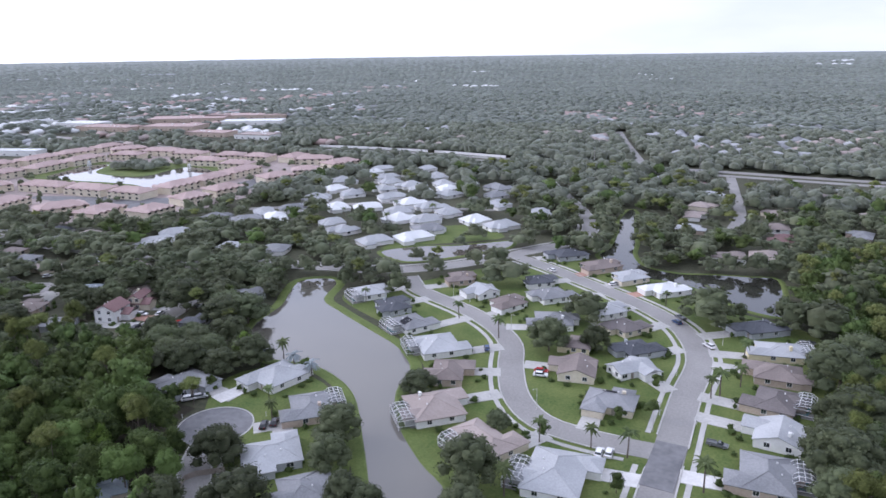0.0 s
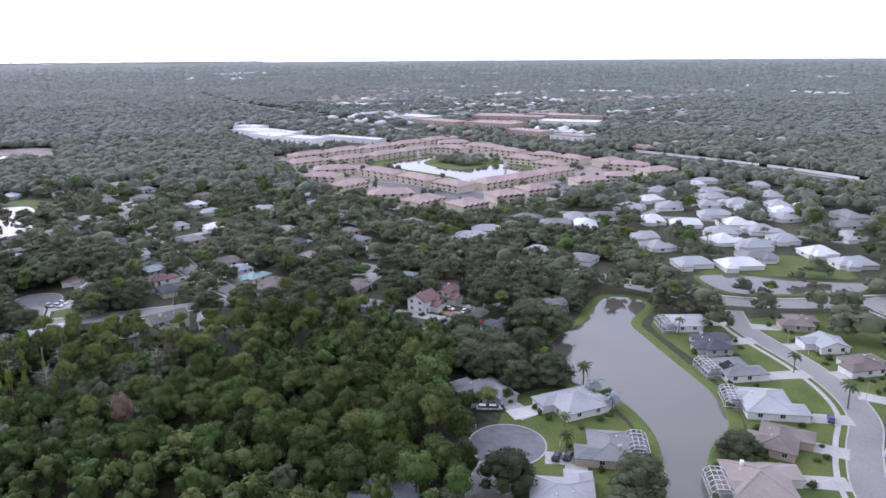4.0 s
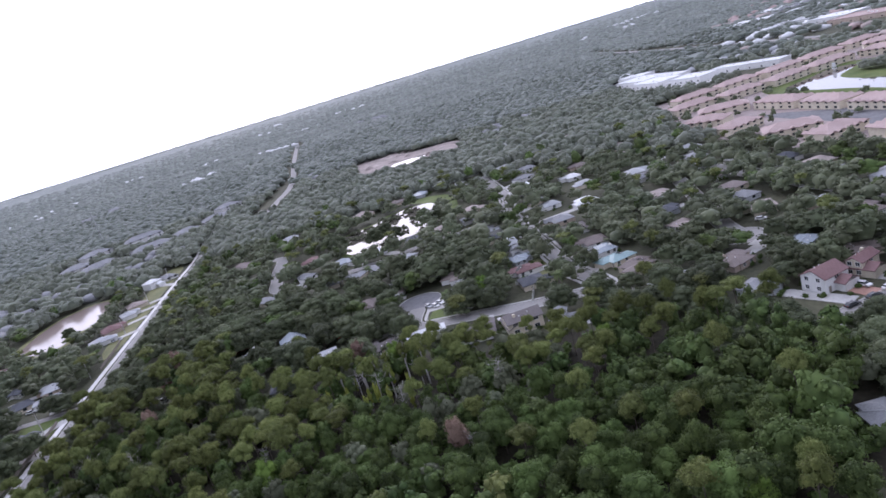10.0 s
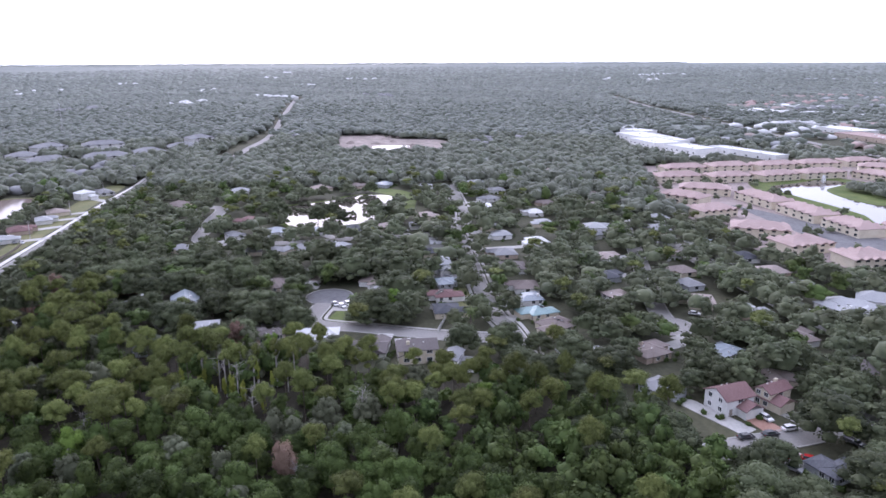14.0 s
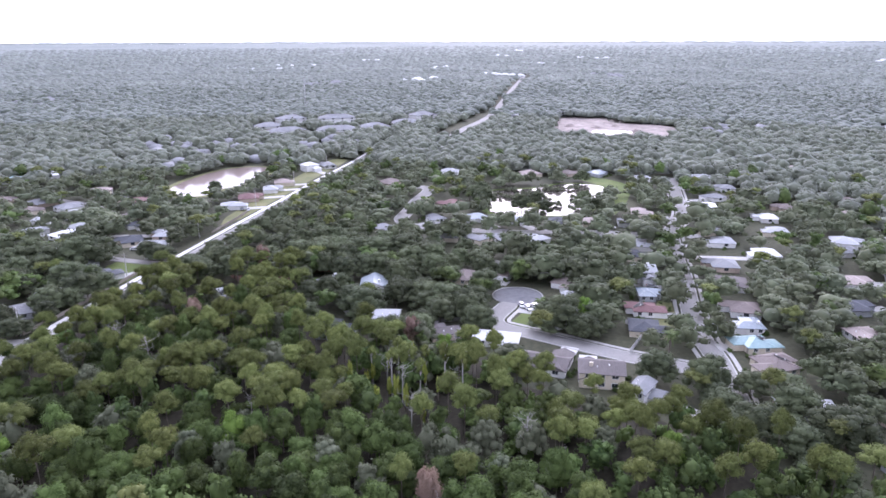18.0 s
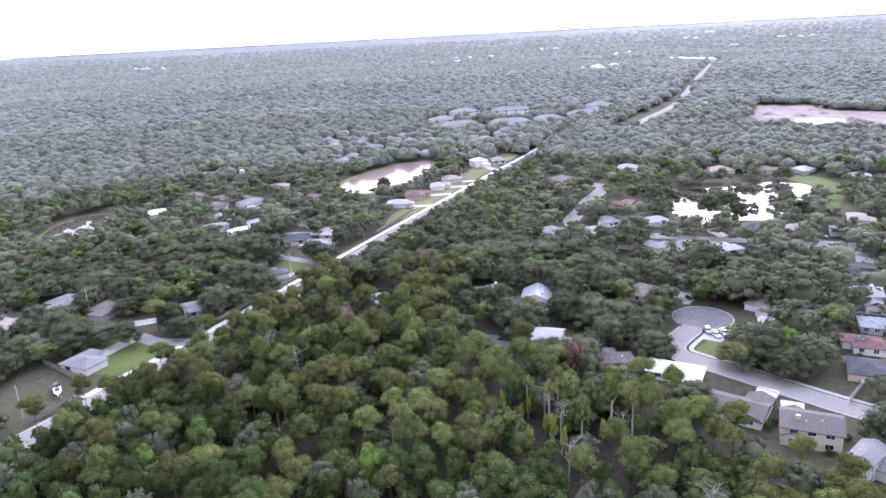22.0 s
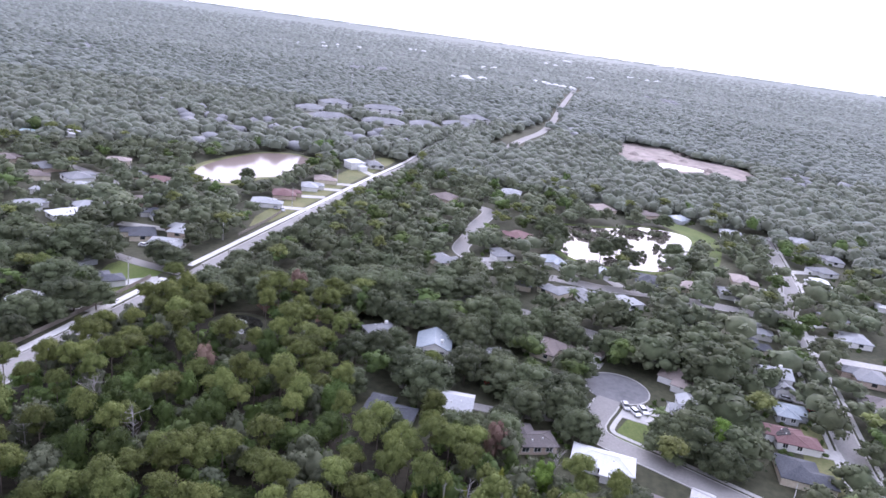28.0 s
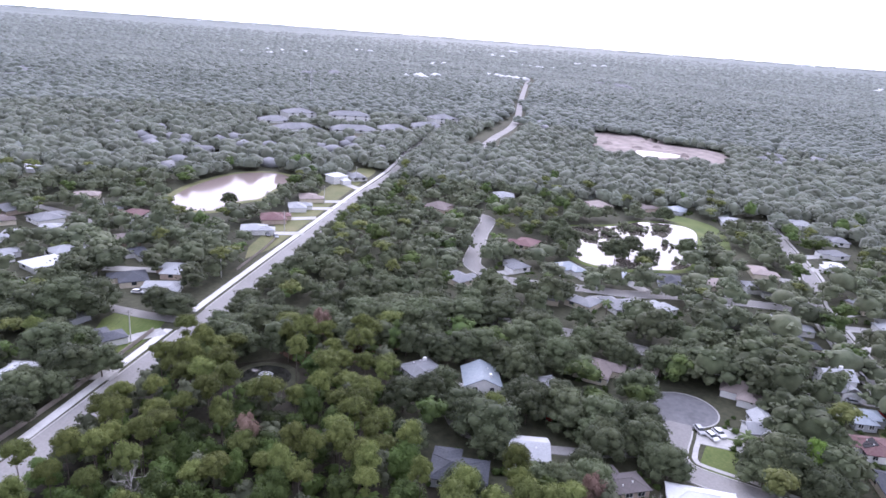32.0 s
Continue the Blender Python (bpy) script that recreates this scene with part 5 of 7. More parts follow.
TOWNHOUSES = []
for x, y, ang, l in ((-663, 323, 96, 41), (-671, 367, 98, 40), (-674, 411, 101, 42), (-680, 455, 92, 40), (-619, 301, 94, 40), (-616, 342, 96, 37), (-620, 384, 105, 39), (-628, 427, 100, 41), (-612, 466, 20, 32), (-563, 300, 67, 37), (-535, 273, 39, 33), (-489, 273, 107, 28), (-524, 325, 10, 41), (-480, 331, 7, 38), (-440, 336, 7, 32), (-437, 279, 67, 32), (-403, 284, 102, 28), (-375, 300, 94, 24), (-430, 368, 94, 32), (-432, 403, 95, 34), (-436, 441, 95, 37), (-508, 471, 13, 33), (-466, 467, 12, 30), (-513, 505, 24, 29), (-480, 510, 7, 30), (-448, 524, 94, 28), (-420, 519, 29, 35), (-384, 512, 78, 34), (-386, 466, 42, 24), (-387, 431, 72, 29), (-387, 374, 82, 27), (-384, 340, 82, 24), (-650, 496, 60, 36), (-602, 500, 17, 45), (-560, 498, 15, 34), (-690, 500, 95, 34)):
    TOWNHOUSES += [(x + math.cos(radians(ang)) * q * l, y + math.sin(radians(ang)) * q * l) for q in (-0.35, 0, 0.35)]
    block("townhouse", x, y, ang, l, 18.5, 2, "pink", "cream", "two-storey cream townhouse row under pink tile roofs", "townhouse", bays=5, see=16)
for x, y, ang, l, w, storeys in ((-816, -326, 128, 32, 24, 1), (-872, -326, 140, 34, 24, 2), (-892, -274, 120, 46, 24, 2), (-781, -284, 135, 42, 24, 1), (-808, -237, 121, 46, 24, 1), (-843, -206, 128, 34, 24, 1), (-889, -183, 118, 36, 24, 1), (-952, -181, 135, 30, 24, 2), (-1047, -486, 134, 34, 18, 1), (-594.2, -152.5, 130, 11, 16, 1)):
    block("apartment_building", x, y, ang, l, w, storeys, "grey", "white", f"{('one', 'two')[storeys - 1]}-storey white apartment building with a broad grey hip roof", "apartment building", bays=max(2, l // 11), see=40)
lawn([(-1072.6, 357.9), (-1027.4, 412.0), (-934.7, 418.0), (-841.2, 404.9), (-775.6, 416.1), (-742.2, 364.6), (-841.0, 332.1), (-934.4, 335.7)], CONCRETE, 0.03, "pale concrete yard between white sheds")
for x, y, ang, l, w, roof in ((-1040.9, 379.4, 30, 60, 34, "white"), (-985.8, 388.6, 30, 40, 30, "white"), (-929.9, 374.9, 15, 62, 40, "white"), (-864.7, 368.7, 10, 60, 36, "white"), (-803.7, 386.1, 20, 50, 30, "white"), (-879.1, 394.8, 10, 46, 20, "white"), (-765.7, 430.7, 20, 90, 18, "white"), (-1227.2, 822.5, 40, 130, 50, "white"), (-1138.2, 924.9, 40, 110, 50, "white"), (-889.0, 791.4, 35, 120, 60, "pink"), (-839.5, 866.6, 35, 130, 50, "pink"), (-885.7, 649.3, 10, 90, 40, "pink"), (-807.0, 691.9, 20, 80, 50, "pink"), (-974.8, 670.9, 10, 70, 40, "white"), (-1085.0, 676.6, 10, 90, 40, "pale"), (-1023.0, 758.0, 20, 80, 40, "tan"), (-752.5, 789.6, 30, 90, 40, "white"), (-692.7, 650.9, 10, 60, 30, "pink"), (-1331.4, 731.5, 20, 110, 60, "white"), (-1431.7, 868.4, 30, 120, 60, "white"), (-616.5, 654.0, 10, 50, 30, "tan")):
    block("warehouse", x, y, ang, l, w, 2, roof, "white" if roof != "pink" else "tan", f"long flat-roofed commercial building with a {'pale' if roof != 'pink' else 'pinkish'} roof", "warehouse", flat=True, bays=6, see=60)

# small roofs among the far trees
TAKEN = set()
ROOF_SHAPE = [(np.array(v), f) for v, f in (hip(0.5, 0.38, 0.55, 1.0, 0.5), hip(0.5, 0.5, 0.5, 0.9, 0.5), gable(0.5, 0.4, 0.55, 0.9, 0.5))]
for colour, count, bands in (
        ("white", 230, ((34, 62, 700, 2600), (66, 100, 1900, 4000), (36, 60, 700, 1500), (100, 150, 1500, 3800), (-10, 34, 1500, 3800))),
        ("pale", 140, ((30, 62, 700, 2600), (2, 12, 660, 1000), (30, 64, 900, 3500))),
        ("pink", 240, ((34, 62, 700, 1600), (-8, 16, 1000, 1350), (40, 64, 900, 3000))),
        ("grey", 160, ((-12, 12, 640, 1100), (30, 64, 640, 2200), (66, 150, 700, 2600), (110, 150, 600, 1200))),
        ("tan", 130, ((-12, 12, 640, 900), (30, 64, 640, 2200)))):
    rows, street = [], {}
    for i in range(count):
        lo, hi, near, far = bands[i % len(bands)]
        if i // len(bands) % 6 == 0 or i < 6 * len(bands) and not rows:
            yaw, r = radians(rng.uniform(lo, hi)), near * (far / near) ** rng.random()
            street[i % len(bands)] = (-60 - math.sin(yaw) * r, 20 + math.cos(yaw) * r, rng.uniform(0, 3.14))
        sx, sy, way = street.setdefault(i % len(bands), (-394.4, 883.1, 0.3))
        along, off = (i // len(bands) % 6) * rng.uniform(20, 30), rng.choice((-14, 14)) + rng.uniform(-4, 4)
        x, y = sx + math.cos(way) * along - math.sin(way) * off, sy + math.sin(way) * along + math.cos(way) * off
        r = math.hypot(x + 60, y - 20)
        if at_chart(x, y):
            continue
        big = rng.uniform(12, 17) * (1 + (r > 1500) * rng.uniform(0, 0.5))
        rows.append((x, y, float(swell(r)), big, 7.0 if r < 1500 else 10.0, rng.uniform(0, 3.14), rng.integers(0, 3)))
        for s in (0, 15):
            q = (x, y) + open_side(x, y, s)
            TAKEN.add((round(q[0] / 15), round(q[1] / 15)))
        if r < 950:
            chart_area(circle(x, y, 10, 8))
            chart_area(circle(*((x, y) + open_side(x, y, 12)), 8, 8))
    stuff("far_houses", ROOF_SHAPE, rows, ROOFS[colour], f"small far {colour} roofs among trees", "houses")
def bay_depth(u):
    """How far the bay reaches towards the land, by the compass."""
    return 300 * min(1, max(0, (u - 66) / 10)) + 240 * min(1, max(0, (u - 104) / 10)) * min(1, max(0, (150 - u) / 12)) - 300 * min(1, max(0, (u - 140) / 12))


bay = [(HUB[0] - math.sin(radians(u)) * r, HUB[1] + math.cos(radians(u)) * r, float(swell(r)) + 9.5) for r in (4300, 4660) for u in range(66, 152, 2) for r in ((4660 - bay_depth(u)) if r == 4300 else 4662,)]
k = len(bay) // 2
tagged(mesh_ob("water", bay, [(i, i + 1, k + i + 1, k + i) for i in range(k - 1)], WATER), "bright bay along the horizon", "water", kind="structure")


# ---- planting ----
WOODS = np.array([(-58.8, -96.5), (-198.8, -98.5), (-260.7, -100.8), (-328.0, -104.0), (-320.2, -90.1), (-343.1, -62.3), (-348.3, -45.4), (-323.6, -40.4), (-289.2, -28.5), (-282.7, 19.5), (-283.9, 39.5), (-269.9, 49.5), (-262.7, 89.7), (-246.0, 119.9), (-222.6, 153.2), (-195.2, 154.2), (-178.0, 144.3), (-169.9, 132.4), (-151.8, 132.4), (-149.8, 120.5), (-135.7, 108.6), (-123.6, 94.8), (-94.6, 70.2), (-59.7, 65.7), (0, 40), (19.5, -34.4)])
tagged(sheet("woodland_floor", WOODS, 0.004, WOODS_FLOOR), "dark brown floor sheet under the woods", "ground", kind="structure")
EAST = np.array([(15.1, 65.3), (14.0, 243.8), (7.8, 273.2), (-0.2, 285.0), (-4.3, 294.8), (-2.9, 351.7), (55.7, 380.6), (134.7, 379.1), (158.9, 105.5)])
LINE = np.array([(0, 0), (-40, 58), (-75, 83), (-110, 77), (-150, 14)], float)


def off_line(x, y):
    best = 1e9
    for a, b in zip(LINE[:-1], LINE[1:]):
        d = b - a
        s = min(1, max(0, ((x - a[0]) * d[0] + (y - a[1]) * d[1]) / (d @ d)))
        best = min(best, math.hypot(x - a[0] - s * d[0], y - a[1] - s * d[1]))
    return best


FRONT = np.array([(28.7, 155.5), (-0.9, 155.2), (-40.3, 133.1), (-74.7, 117.0), (-109.5, 99.8), (-149.6, 96.6), (-179.8, 89.5), (-205.8, 49.6), (-205.6, 9.5), (-184.1, -35.4), (-163.9, -58.5), (-224.1, -68.1), (-253.9, -85.0), (-284.2, -30.5)], float)


def off_front(x, y):
    """How far a tree stands from the edge of the woods that faces the open plots."""
    best = 1e9
    for a, b in zip(FRONT[:-1], FRONT[1:]):
        d = b - a
        s = min(1, max(0, ((x - a[0]) * d[0] + (y - a[1]) * d[1]) / (d @ d)))
        best = min(best, math.hypot(x - a[0] - s * d[0], y - a[1] - s * d[1]))
    return best + (150 if off_line(x, y) < 45 and y < 60 else 0)


def seen_side(x, y):
    """The half of the land that lies ahead of the walk."""
    yaw = math.degrees(math.atan2(-(x + 60), y - 20))
    return -45 < yaw < 172


def in_area(line, x, y):
    return bool(inside(line, np.array([x]), np.array([y]))[0])


TOWN = np.array([(-600, 560), (-560, 700), (-640, 1000), (-1500, 1150), (-1650, 820), (-1300, 560), (-1130, 470), (-1080, 380), (-760, 345), (-720, 520)])
singles = {"oak": [], "broadleaf": [], "pine": []}
mids = {"oak": [], "broadleaf": [], "pine": [], "grey": []}
fars = []
cell = 6.1
for gx in np.arange(-345, 150, cell):
    for gy in np.arange(-100, 385, cell):
        x, y = gx + rng.uniform(-2.3, 2.3), gy + rng.uniform(-2.3, 2.3)
        w, e = in_area(WOODS, x, y), in_area(EAST, x, y)
        if not (w or e) or at_chart(x, y):
            continue
        dusky = w and y < -35 and x > -268
        if rng.random() < (0.04 if w else 0.0):
            continue
        chance = rng.random()
        pines = 0.2 if e else (0.45 if x < -215 else 0.2) if dusky else 0.62 if x < -262 else 0.6 if x < -240 and y > -40 else 0.35 if x < -225 else 0.1
        moss = 0.15 if dusky else 0.10 if w and x < -205 and y < 75 else 0.03
        kind = "pine" if chance < pines else ("broadleaf" if chance < 1 - moss else ("grey" if w else "oak"))
        h = {"pine": rng.uniform(12.5, 18.5), "broadleaf": rng.uniform(7, 14), "grey": rng.uniform(9, 13), "oak": rng.uniform(10, 15)}[kind]
        wd = {"pine": rng.uniform(6, 9), "broadleaf": rng.uniform(6.5, 12), "grey": rng.uniform(7, 10), "oak": rng.uniform(10, 15)}[kind]
        (singles[kind] if kind in singles and seen_side(x, y) and off_line(x, y) > 28 else mids[kind]).append((x, y, 0.0, wd, h, rng.uniform(0, 6.28), 0))
cell = 9.2
for gx in np.arange(-970, 860, cell):
    for gy in np.arange(-890, 930, cell):
        x, y = gx + rng.uniform(-3.8, 3.8), gy + rng.uniform(-3.8, 3.8)
        if math.hypot(x + 60, y - 20) > 905 or not seen_side(x, y) or at_chart(x, y):
            continue
        d = off_line(x, y)
        if d < 40 or in_area(WOODS, x, y) or in_area(EAST, x, y):
            continue
        built = -540 < x < -390 and 0 < y < 165
        villas = -350 < x < -165 and 310 < y < 545
        if rng.random() < (0.28 if villas else 0.24 if built else 0.5 if in_area(TOWN, x, y) else 0.06):
            continue
        h, wd = rng.uniform(7.5, 12.5), rng.uniform(10, 15.5)
        if d > 500:
            fars.append((x, y, -0.5, wd, h, rng.uniform(0, 6.28), rng.integers(0, 8)))
        else:
            kind = "oak" if rng.random() < 0.82 else rng.choice(["pine", "broadleaf"])
            if kind == "pine":
                wd, h = wd * 0.7, h * 1.2
            (singles[kind] if d < 250 else mids[kind]).append((x, y, 0.0, wd, h, rng.uniform(0, 6.28), 0))
# the trees of the house plots
for x, y, r in ((-102.5, 136.1, 7), (-97.1, 125.3, 6), (-85.6, 115.8, 5), (-123.1, 113.7, 7), (-64.1, 135.7, 7.8), (-68.1, 161.4, 3.6), (-71.9, 253.0, 5.5), (-74.5, 217.1, 7.4), (-32.6, 273.2, 8.5), (-112.8, 273.9, 8.7), (-126.8, 283.8, 6.4), (-166.5, 255.3, 7.7), (-152.4, 243.5, 6), (-194.9, 188.5, 7.5), (-204.5, 226.7, 5.8), (-120.2, 339.7, 9), (-150.6, 274.1, 6.5), (-65.6, 323.8, 4.2), (-20.8, 274.2, 4.6), (10.4, 204.5, 5.4), (10.1, 238.9, 7.2), (-41.3, 256.2, 3.3), (-196.7, 271.3, 7), (-217.9, 271.1, 6.5), (-108.3, 348.5, 6.1), (-103.5, 377.8, 9), (-161.9, 320.5, 4.4), (-166.7, 285.0, 5.5), (-176.6, 265.3, 6), (-138.9, 302.6, 6), (-22.4, 337.0, 7), (-47.1, 346.5, 8), (-76.7, 365.8, 8)):
    singles["oak"].append((x, y, 0.0, 2 * r, r * 1.5 + 1.5, r, 0))
# oaks round the courts and by the long road
PLOT_OAKS = ((13.7, 176.9, 9.7), (9.6, 185.8, 6.7), (17.4, 203.5, 9.6), (12.2, 228.0, 10.6), (17.9, 242.8, 9.9), (-29.6, 262.3, 11.0), (-70.8, 246.1, 8.8), (6.8, 269.3, 10.8), (17.3, 304.6, 10.4), (-2.1, 272.3, 7.8), (11.3, 311.5, 10.6), (-60.7, 224.4, 5.4), (-121.7, 272.9, 6.8), (-78.7, 114.9, 4.5), (-103.5, 101.9, 7.4), (-119.5, 93.8, 5.8), (-216.5, 186.9, 9.8), (-253.3, 191.9, 10.8), (-299.0, 201.8, 8.1), (-190.1, 153.2, 7.1), (-109.5, 98.9, 3.8))
for x, y, r in PLOT_OAKS:
    singles["oak"].append((x, y, 0.0, 2 * r, r * 1.1 + 4.0, r, 0))
for x, y, r in ((-143.7, 115.5, 5.5), (-132.6, 102.7, 5.7), (-123.6, 99.8, 4.4), (-132.6, 94.7, 6.1), (-138.6, 91.7, 6.2), (-132.7, 109.6, 3.7), (-153.8, 117.5, 6.3), (-171.9, 126.4, 7.5), (-142.0, 82.6, 6.1), (-157.7, 110.5, 6.9), (-152.6, 95.6, 6.5), (-151.6, 100.6, 6.6)):
    singles["broadleaf"].append((x, y, 0.0, 2 * r, r * 1.4 + 6.0, r, 0))
for x, y, r in ((-31.2, 231.6, 4.1), (-56.2, 163.4, 2.5), (-33.7, 187.1, 2.9), (-40.5, 180.1, 2.5), (-32.5, 148.9, 2.5), (-35.9, 204.8, 2.5), (-161.0, 162.2, 5.4), (-155.9, 143.3, 2.5), (-139.0, 166.2, 2.5)):
    singles["broadleaf"].append((x, y, 0.0, 2 * r, r * 1.6 + 1.5, r, 0))
for x, y, r in ((14.7, 173.0, 6.5), (20.5, 189.7, 6.5), (18.7, 170.1, 6.5), (12.8, 164.1, 6.5), (17.4, 203.5, 6.5), (11.6, 190.7, 6.5), (22.1, 224.1, 6.5)):
    singles["oak"].append((x, y, 0.0, 2 * r, r * 1.1 + 4.0, r, 0))
for x, y, r in ((-245, -131, 5), (-234.6, -146, 7), (-221, -152, 6), (-262, -128, 6), (-238, -160, 7), (-205, -150, 7)):
    singles["oak"].append((x, y, 0.0, 2 * r, r * 1.1 + 4.0, r, 0))
COURT_OAKS = ((-363.3, 52.3, 10.4), (-363.1, 37.4, 7.1), (-359.6, 71.3, 11.0), (-333.8, 73.4, 11.0), (-314.8, 63.4, 8.6), (-321.3, 19.5, 7.5), (-324.2, 9.5, 6.5), (-305.2, -8.4, 9.1), (-305.6, 34.5, 6.0), (-308.4, 20.5, 6.1), (-326.1, -0.5, 6.6), (-353.9, 6.5, 6.2), (-390.9, 34.4, 10.0), (-411.8, 57.2, 11.0), (-383.1, 49.3, 8.4), (-407.1, 82.2, 11.0), (-385.3, 70.3, 10.0), (-426.8, 93.1, 10.0), (-383.4, 96.2, 9.4), (-475.2, 119.7, 11.0), (-412.1, -3.6, 9.2), (-436.9, 9.4, 7.5), (-446.1, 34.3, 8.6), (-484.7, 57.1, 8.7), (-488.8, 71.0, 8.8), (-442.6, 89.0, 8.7), (-458.4, 86.0, 7.3), (-447.8, 121.8, 10.0), (-411.2, 115.0, 8.1), (-362.7, -8.5, 7.7), (-352.6, -18.5, 7.5), (-298.5, 16.5, 4.8), (-281.4, -9.4, 5.4), (-287.5, 6.5, 5.5), (-286.6, 14.5, 5.5), (-369.8, -168.9, 9.1), (-344.1, -174.0, 7.9), (-329.5, -154.4, 11.0), (-338.4, -150.4, 8.8), (-303.8, -138.6, 7.8), (-297.0, -122.7, 7.3), (-301.0, -117.8, 6.1), (-283.9, -126.7, 5.9), (-272.2, -118.6, 4.5), (-346.6, -131.7, 5.8), (-371.4, -134.6, 6.2), (-398.2, -134.5, 6.7), (-286.0, -119.7, 4.7))
for x, y, r in COURT_OAKS:
    singles["oak"].append((x, y, 0.0, 2 * r, r * 1.0 + 4.5, r, 0))
for x, y, r in ((-309.9, -8.6, 8), (-344.4, -2.3, 4.8), (-330.2, 8.0, 6), (-313.9, 18.2, 5.4), (-400.8, 30.4, 9), (-382.0, 38.4, 9), (-343.3, 29.5, 7), (-397.0, 55.8, 9), (-368.3, 66.3, 12), (-364.9, 52.3, 10), (-382.8, 79.3, 10), (-429.9, 101.0, 7), (-309.0, 33.5, 5), (-335.4, 70.4, 8), (-317.9, 76.4, 8), (-307.9, 71.5, 6), (-346.5, -31.9, 6.4), (-366.2, -43.4, 8), (-362.0, -53.4, 7.9), (-365.0, 25.5, 6), (-407.8, 55.2, 9), (-412.9, 67.2, 9), (-348.8, -11.5, 6), (-410.1, 100.1, 6)):
    singles["oak"].append((x, y, 0.0, 2 * r, r * 0.9 + 4.5, r, 0))
for x, y, r in ((-280.0, -125.7, 6.9), (-295.9, -126.7, 7), (-303.8, -138.6, 7), (-331.5, -149.3, 9), (-309.8, -137.5, 6), (-340.4, -151.3, 7), (-326.4, -162.3, 9.8), (-331.3, -176.1, 9), (-356.9, -176.9, 8.5), (-400.0, -152.3, 9), (-410.9, -151.3, 9), (-389.1, -211.1, 8), (-427.0, -266.8, 10), (-392.3, -188.4, 6), (-191.3, 182.5, 9), (-233.1, 216.7, 9), (-253.3, 203.0, 8), (-207.4, 195.9, 8), (-269.1, 171.9, 6), (-268.0, 130.8, 7.8), (-257.1, 140.9, 8), (-263.2, 172.9, 6), (-257.4, 232.1, 9.9), (-243.3, 200.4, 7), (-316.8, 118.5, 5), (-185.3, 189.0, 9), (-259.2, 168.0, 6), (-271.0, 149.8, 6), (-228.0, 215.3, 7), (-214.5, 206.9, 7), (-179.1, 160.2, 6.2), (-181.0, 148.2, 7.1), (-199.5, 217.8, 5)):
    singles["oak"].append((x, y, 0.0, 2 * r, r * 0.9 + 4.5, r, 0))

# oaks that lean over the tree-lined streets
for name, share, wanted in (
        ("court_street", 0.85, lambda x, y: x < -312 and y > 170), ("pond_street", 0.75, lambda x, y: y > -10), ("loop_street", 0.8, lambda x, y: True),
        ("cross_road", 0.85, lambda x, y: x < -236 and y < 300), ("elm_court", 0.8, lambda x, y: y > 204), ("side_street", 0.5, lambda x, y: y < -165)):
    for line, h, kerb, walks, ob in [r for r in ROADS if r[4].name.split(".")[0] == name]:
        gone = 0.0
        for p, q in zip(line[:-1], line[1:]):
            gone += np.linalg.norm(q - p)
            if gone < 10.5:
                continue
            gone = rng.uniform(-2, 2)
            across = np.array((-(q - p)[1], (q - p)[0])) / np.linalg.norm(q - p)
            for side in (-1, 1):
                x, y = p + across * side * (h + rng.uniform(0.9, 2.2)) + rng.uniform(-2, 2, 2) * 0.5
                if wanted(x, y) and rng.random() < share and all(math.hypot(x - a, y - b) > c + 1 for a, b, c in HOUSES):
                    singles["oak"].append((x, y, 0.0, rng.uniform(12, 17), rng.uniform(9, 12.5), rng.uniform(0, 6.28), 0))
# oaks between the plots of the tree-lined streets
for _ in range(150):
    x, y = rng.uniform(-400, -205), rng.uniform(118, 262)
    if all(math.hypot(x - a, y - b) > c + 4 and math.hypot(x - a - q[0], y - b - q[1]) > c + 3 for a, b, c in HOUSES for q in (open_side(a, b, 9.0),)):
        singles["oak"].append((x, y, 0.0, rng.uniform(10, 15), rng.uniform(8.5, 12), rng.uniform(0, 6.28), 0))
# low oaks along the near verge of the long road
for x in np.arange(-600, -300, 8.0):
    if rng.random() < 0.7:
        y = np.interp(x, (-642, -553, -477, -404, -356, -308), (-137.5, -131.7, -125.4, -119.1, -114.8, -110.6))
        mids["oak"].append((x + rng.uniform(-2, 2), y + rng.uniform(7.5, 9.0), 0.0, rng.uniform(7, 10), rng.uniform(6, 8.5), rng.uniform(0, 6.28), 0))
# oaks that close over the far end of the long road
for x in np.arange(-850, -638, 8.0):
    y = -141 + (x + 634) * 0.09
    for off in (8.5, 16, -9):
        mids["oak"].append((x + rng.uniform(-3, 3), y + off + rng.uniform(-1.5, 1.5), 0.0, rng.uniform(11, 15), rng.uniform(9, 12.5), rng.uniform(0, 6.28), 0))
# trees on the green tongue of land in the townhouses' pond
for _ in range(34):
    x, y = rng.uniform(-578, -524), rng.uniform(405, 456)
    if y > 405 + abs(x + 545) * 0.5:
        mids["oak"].append((x, y, 0.0, rng.uniform(8, 12), rng.uniform(6, 9), rng.uniform(0, 6.28), 0))

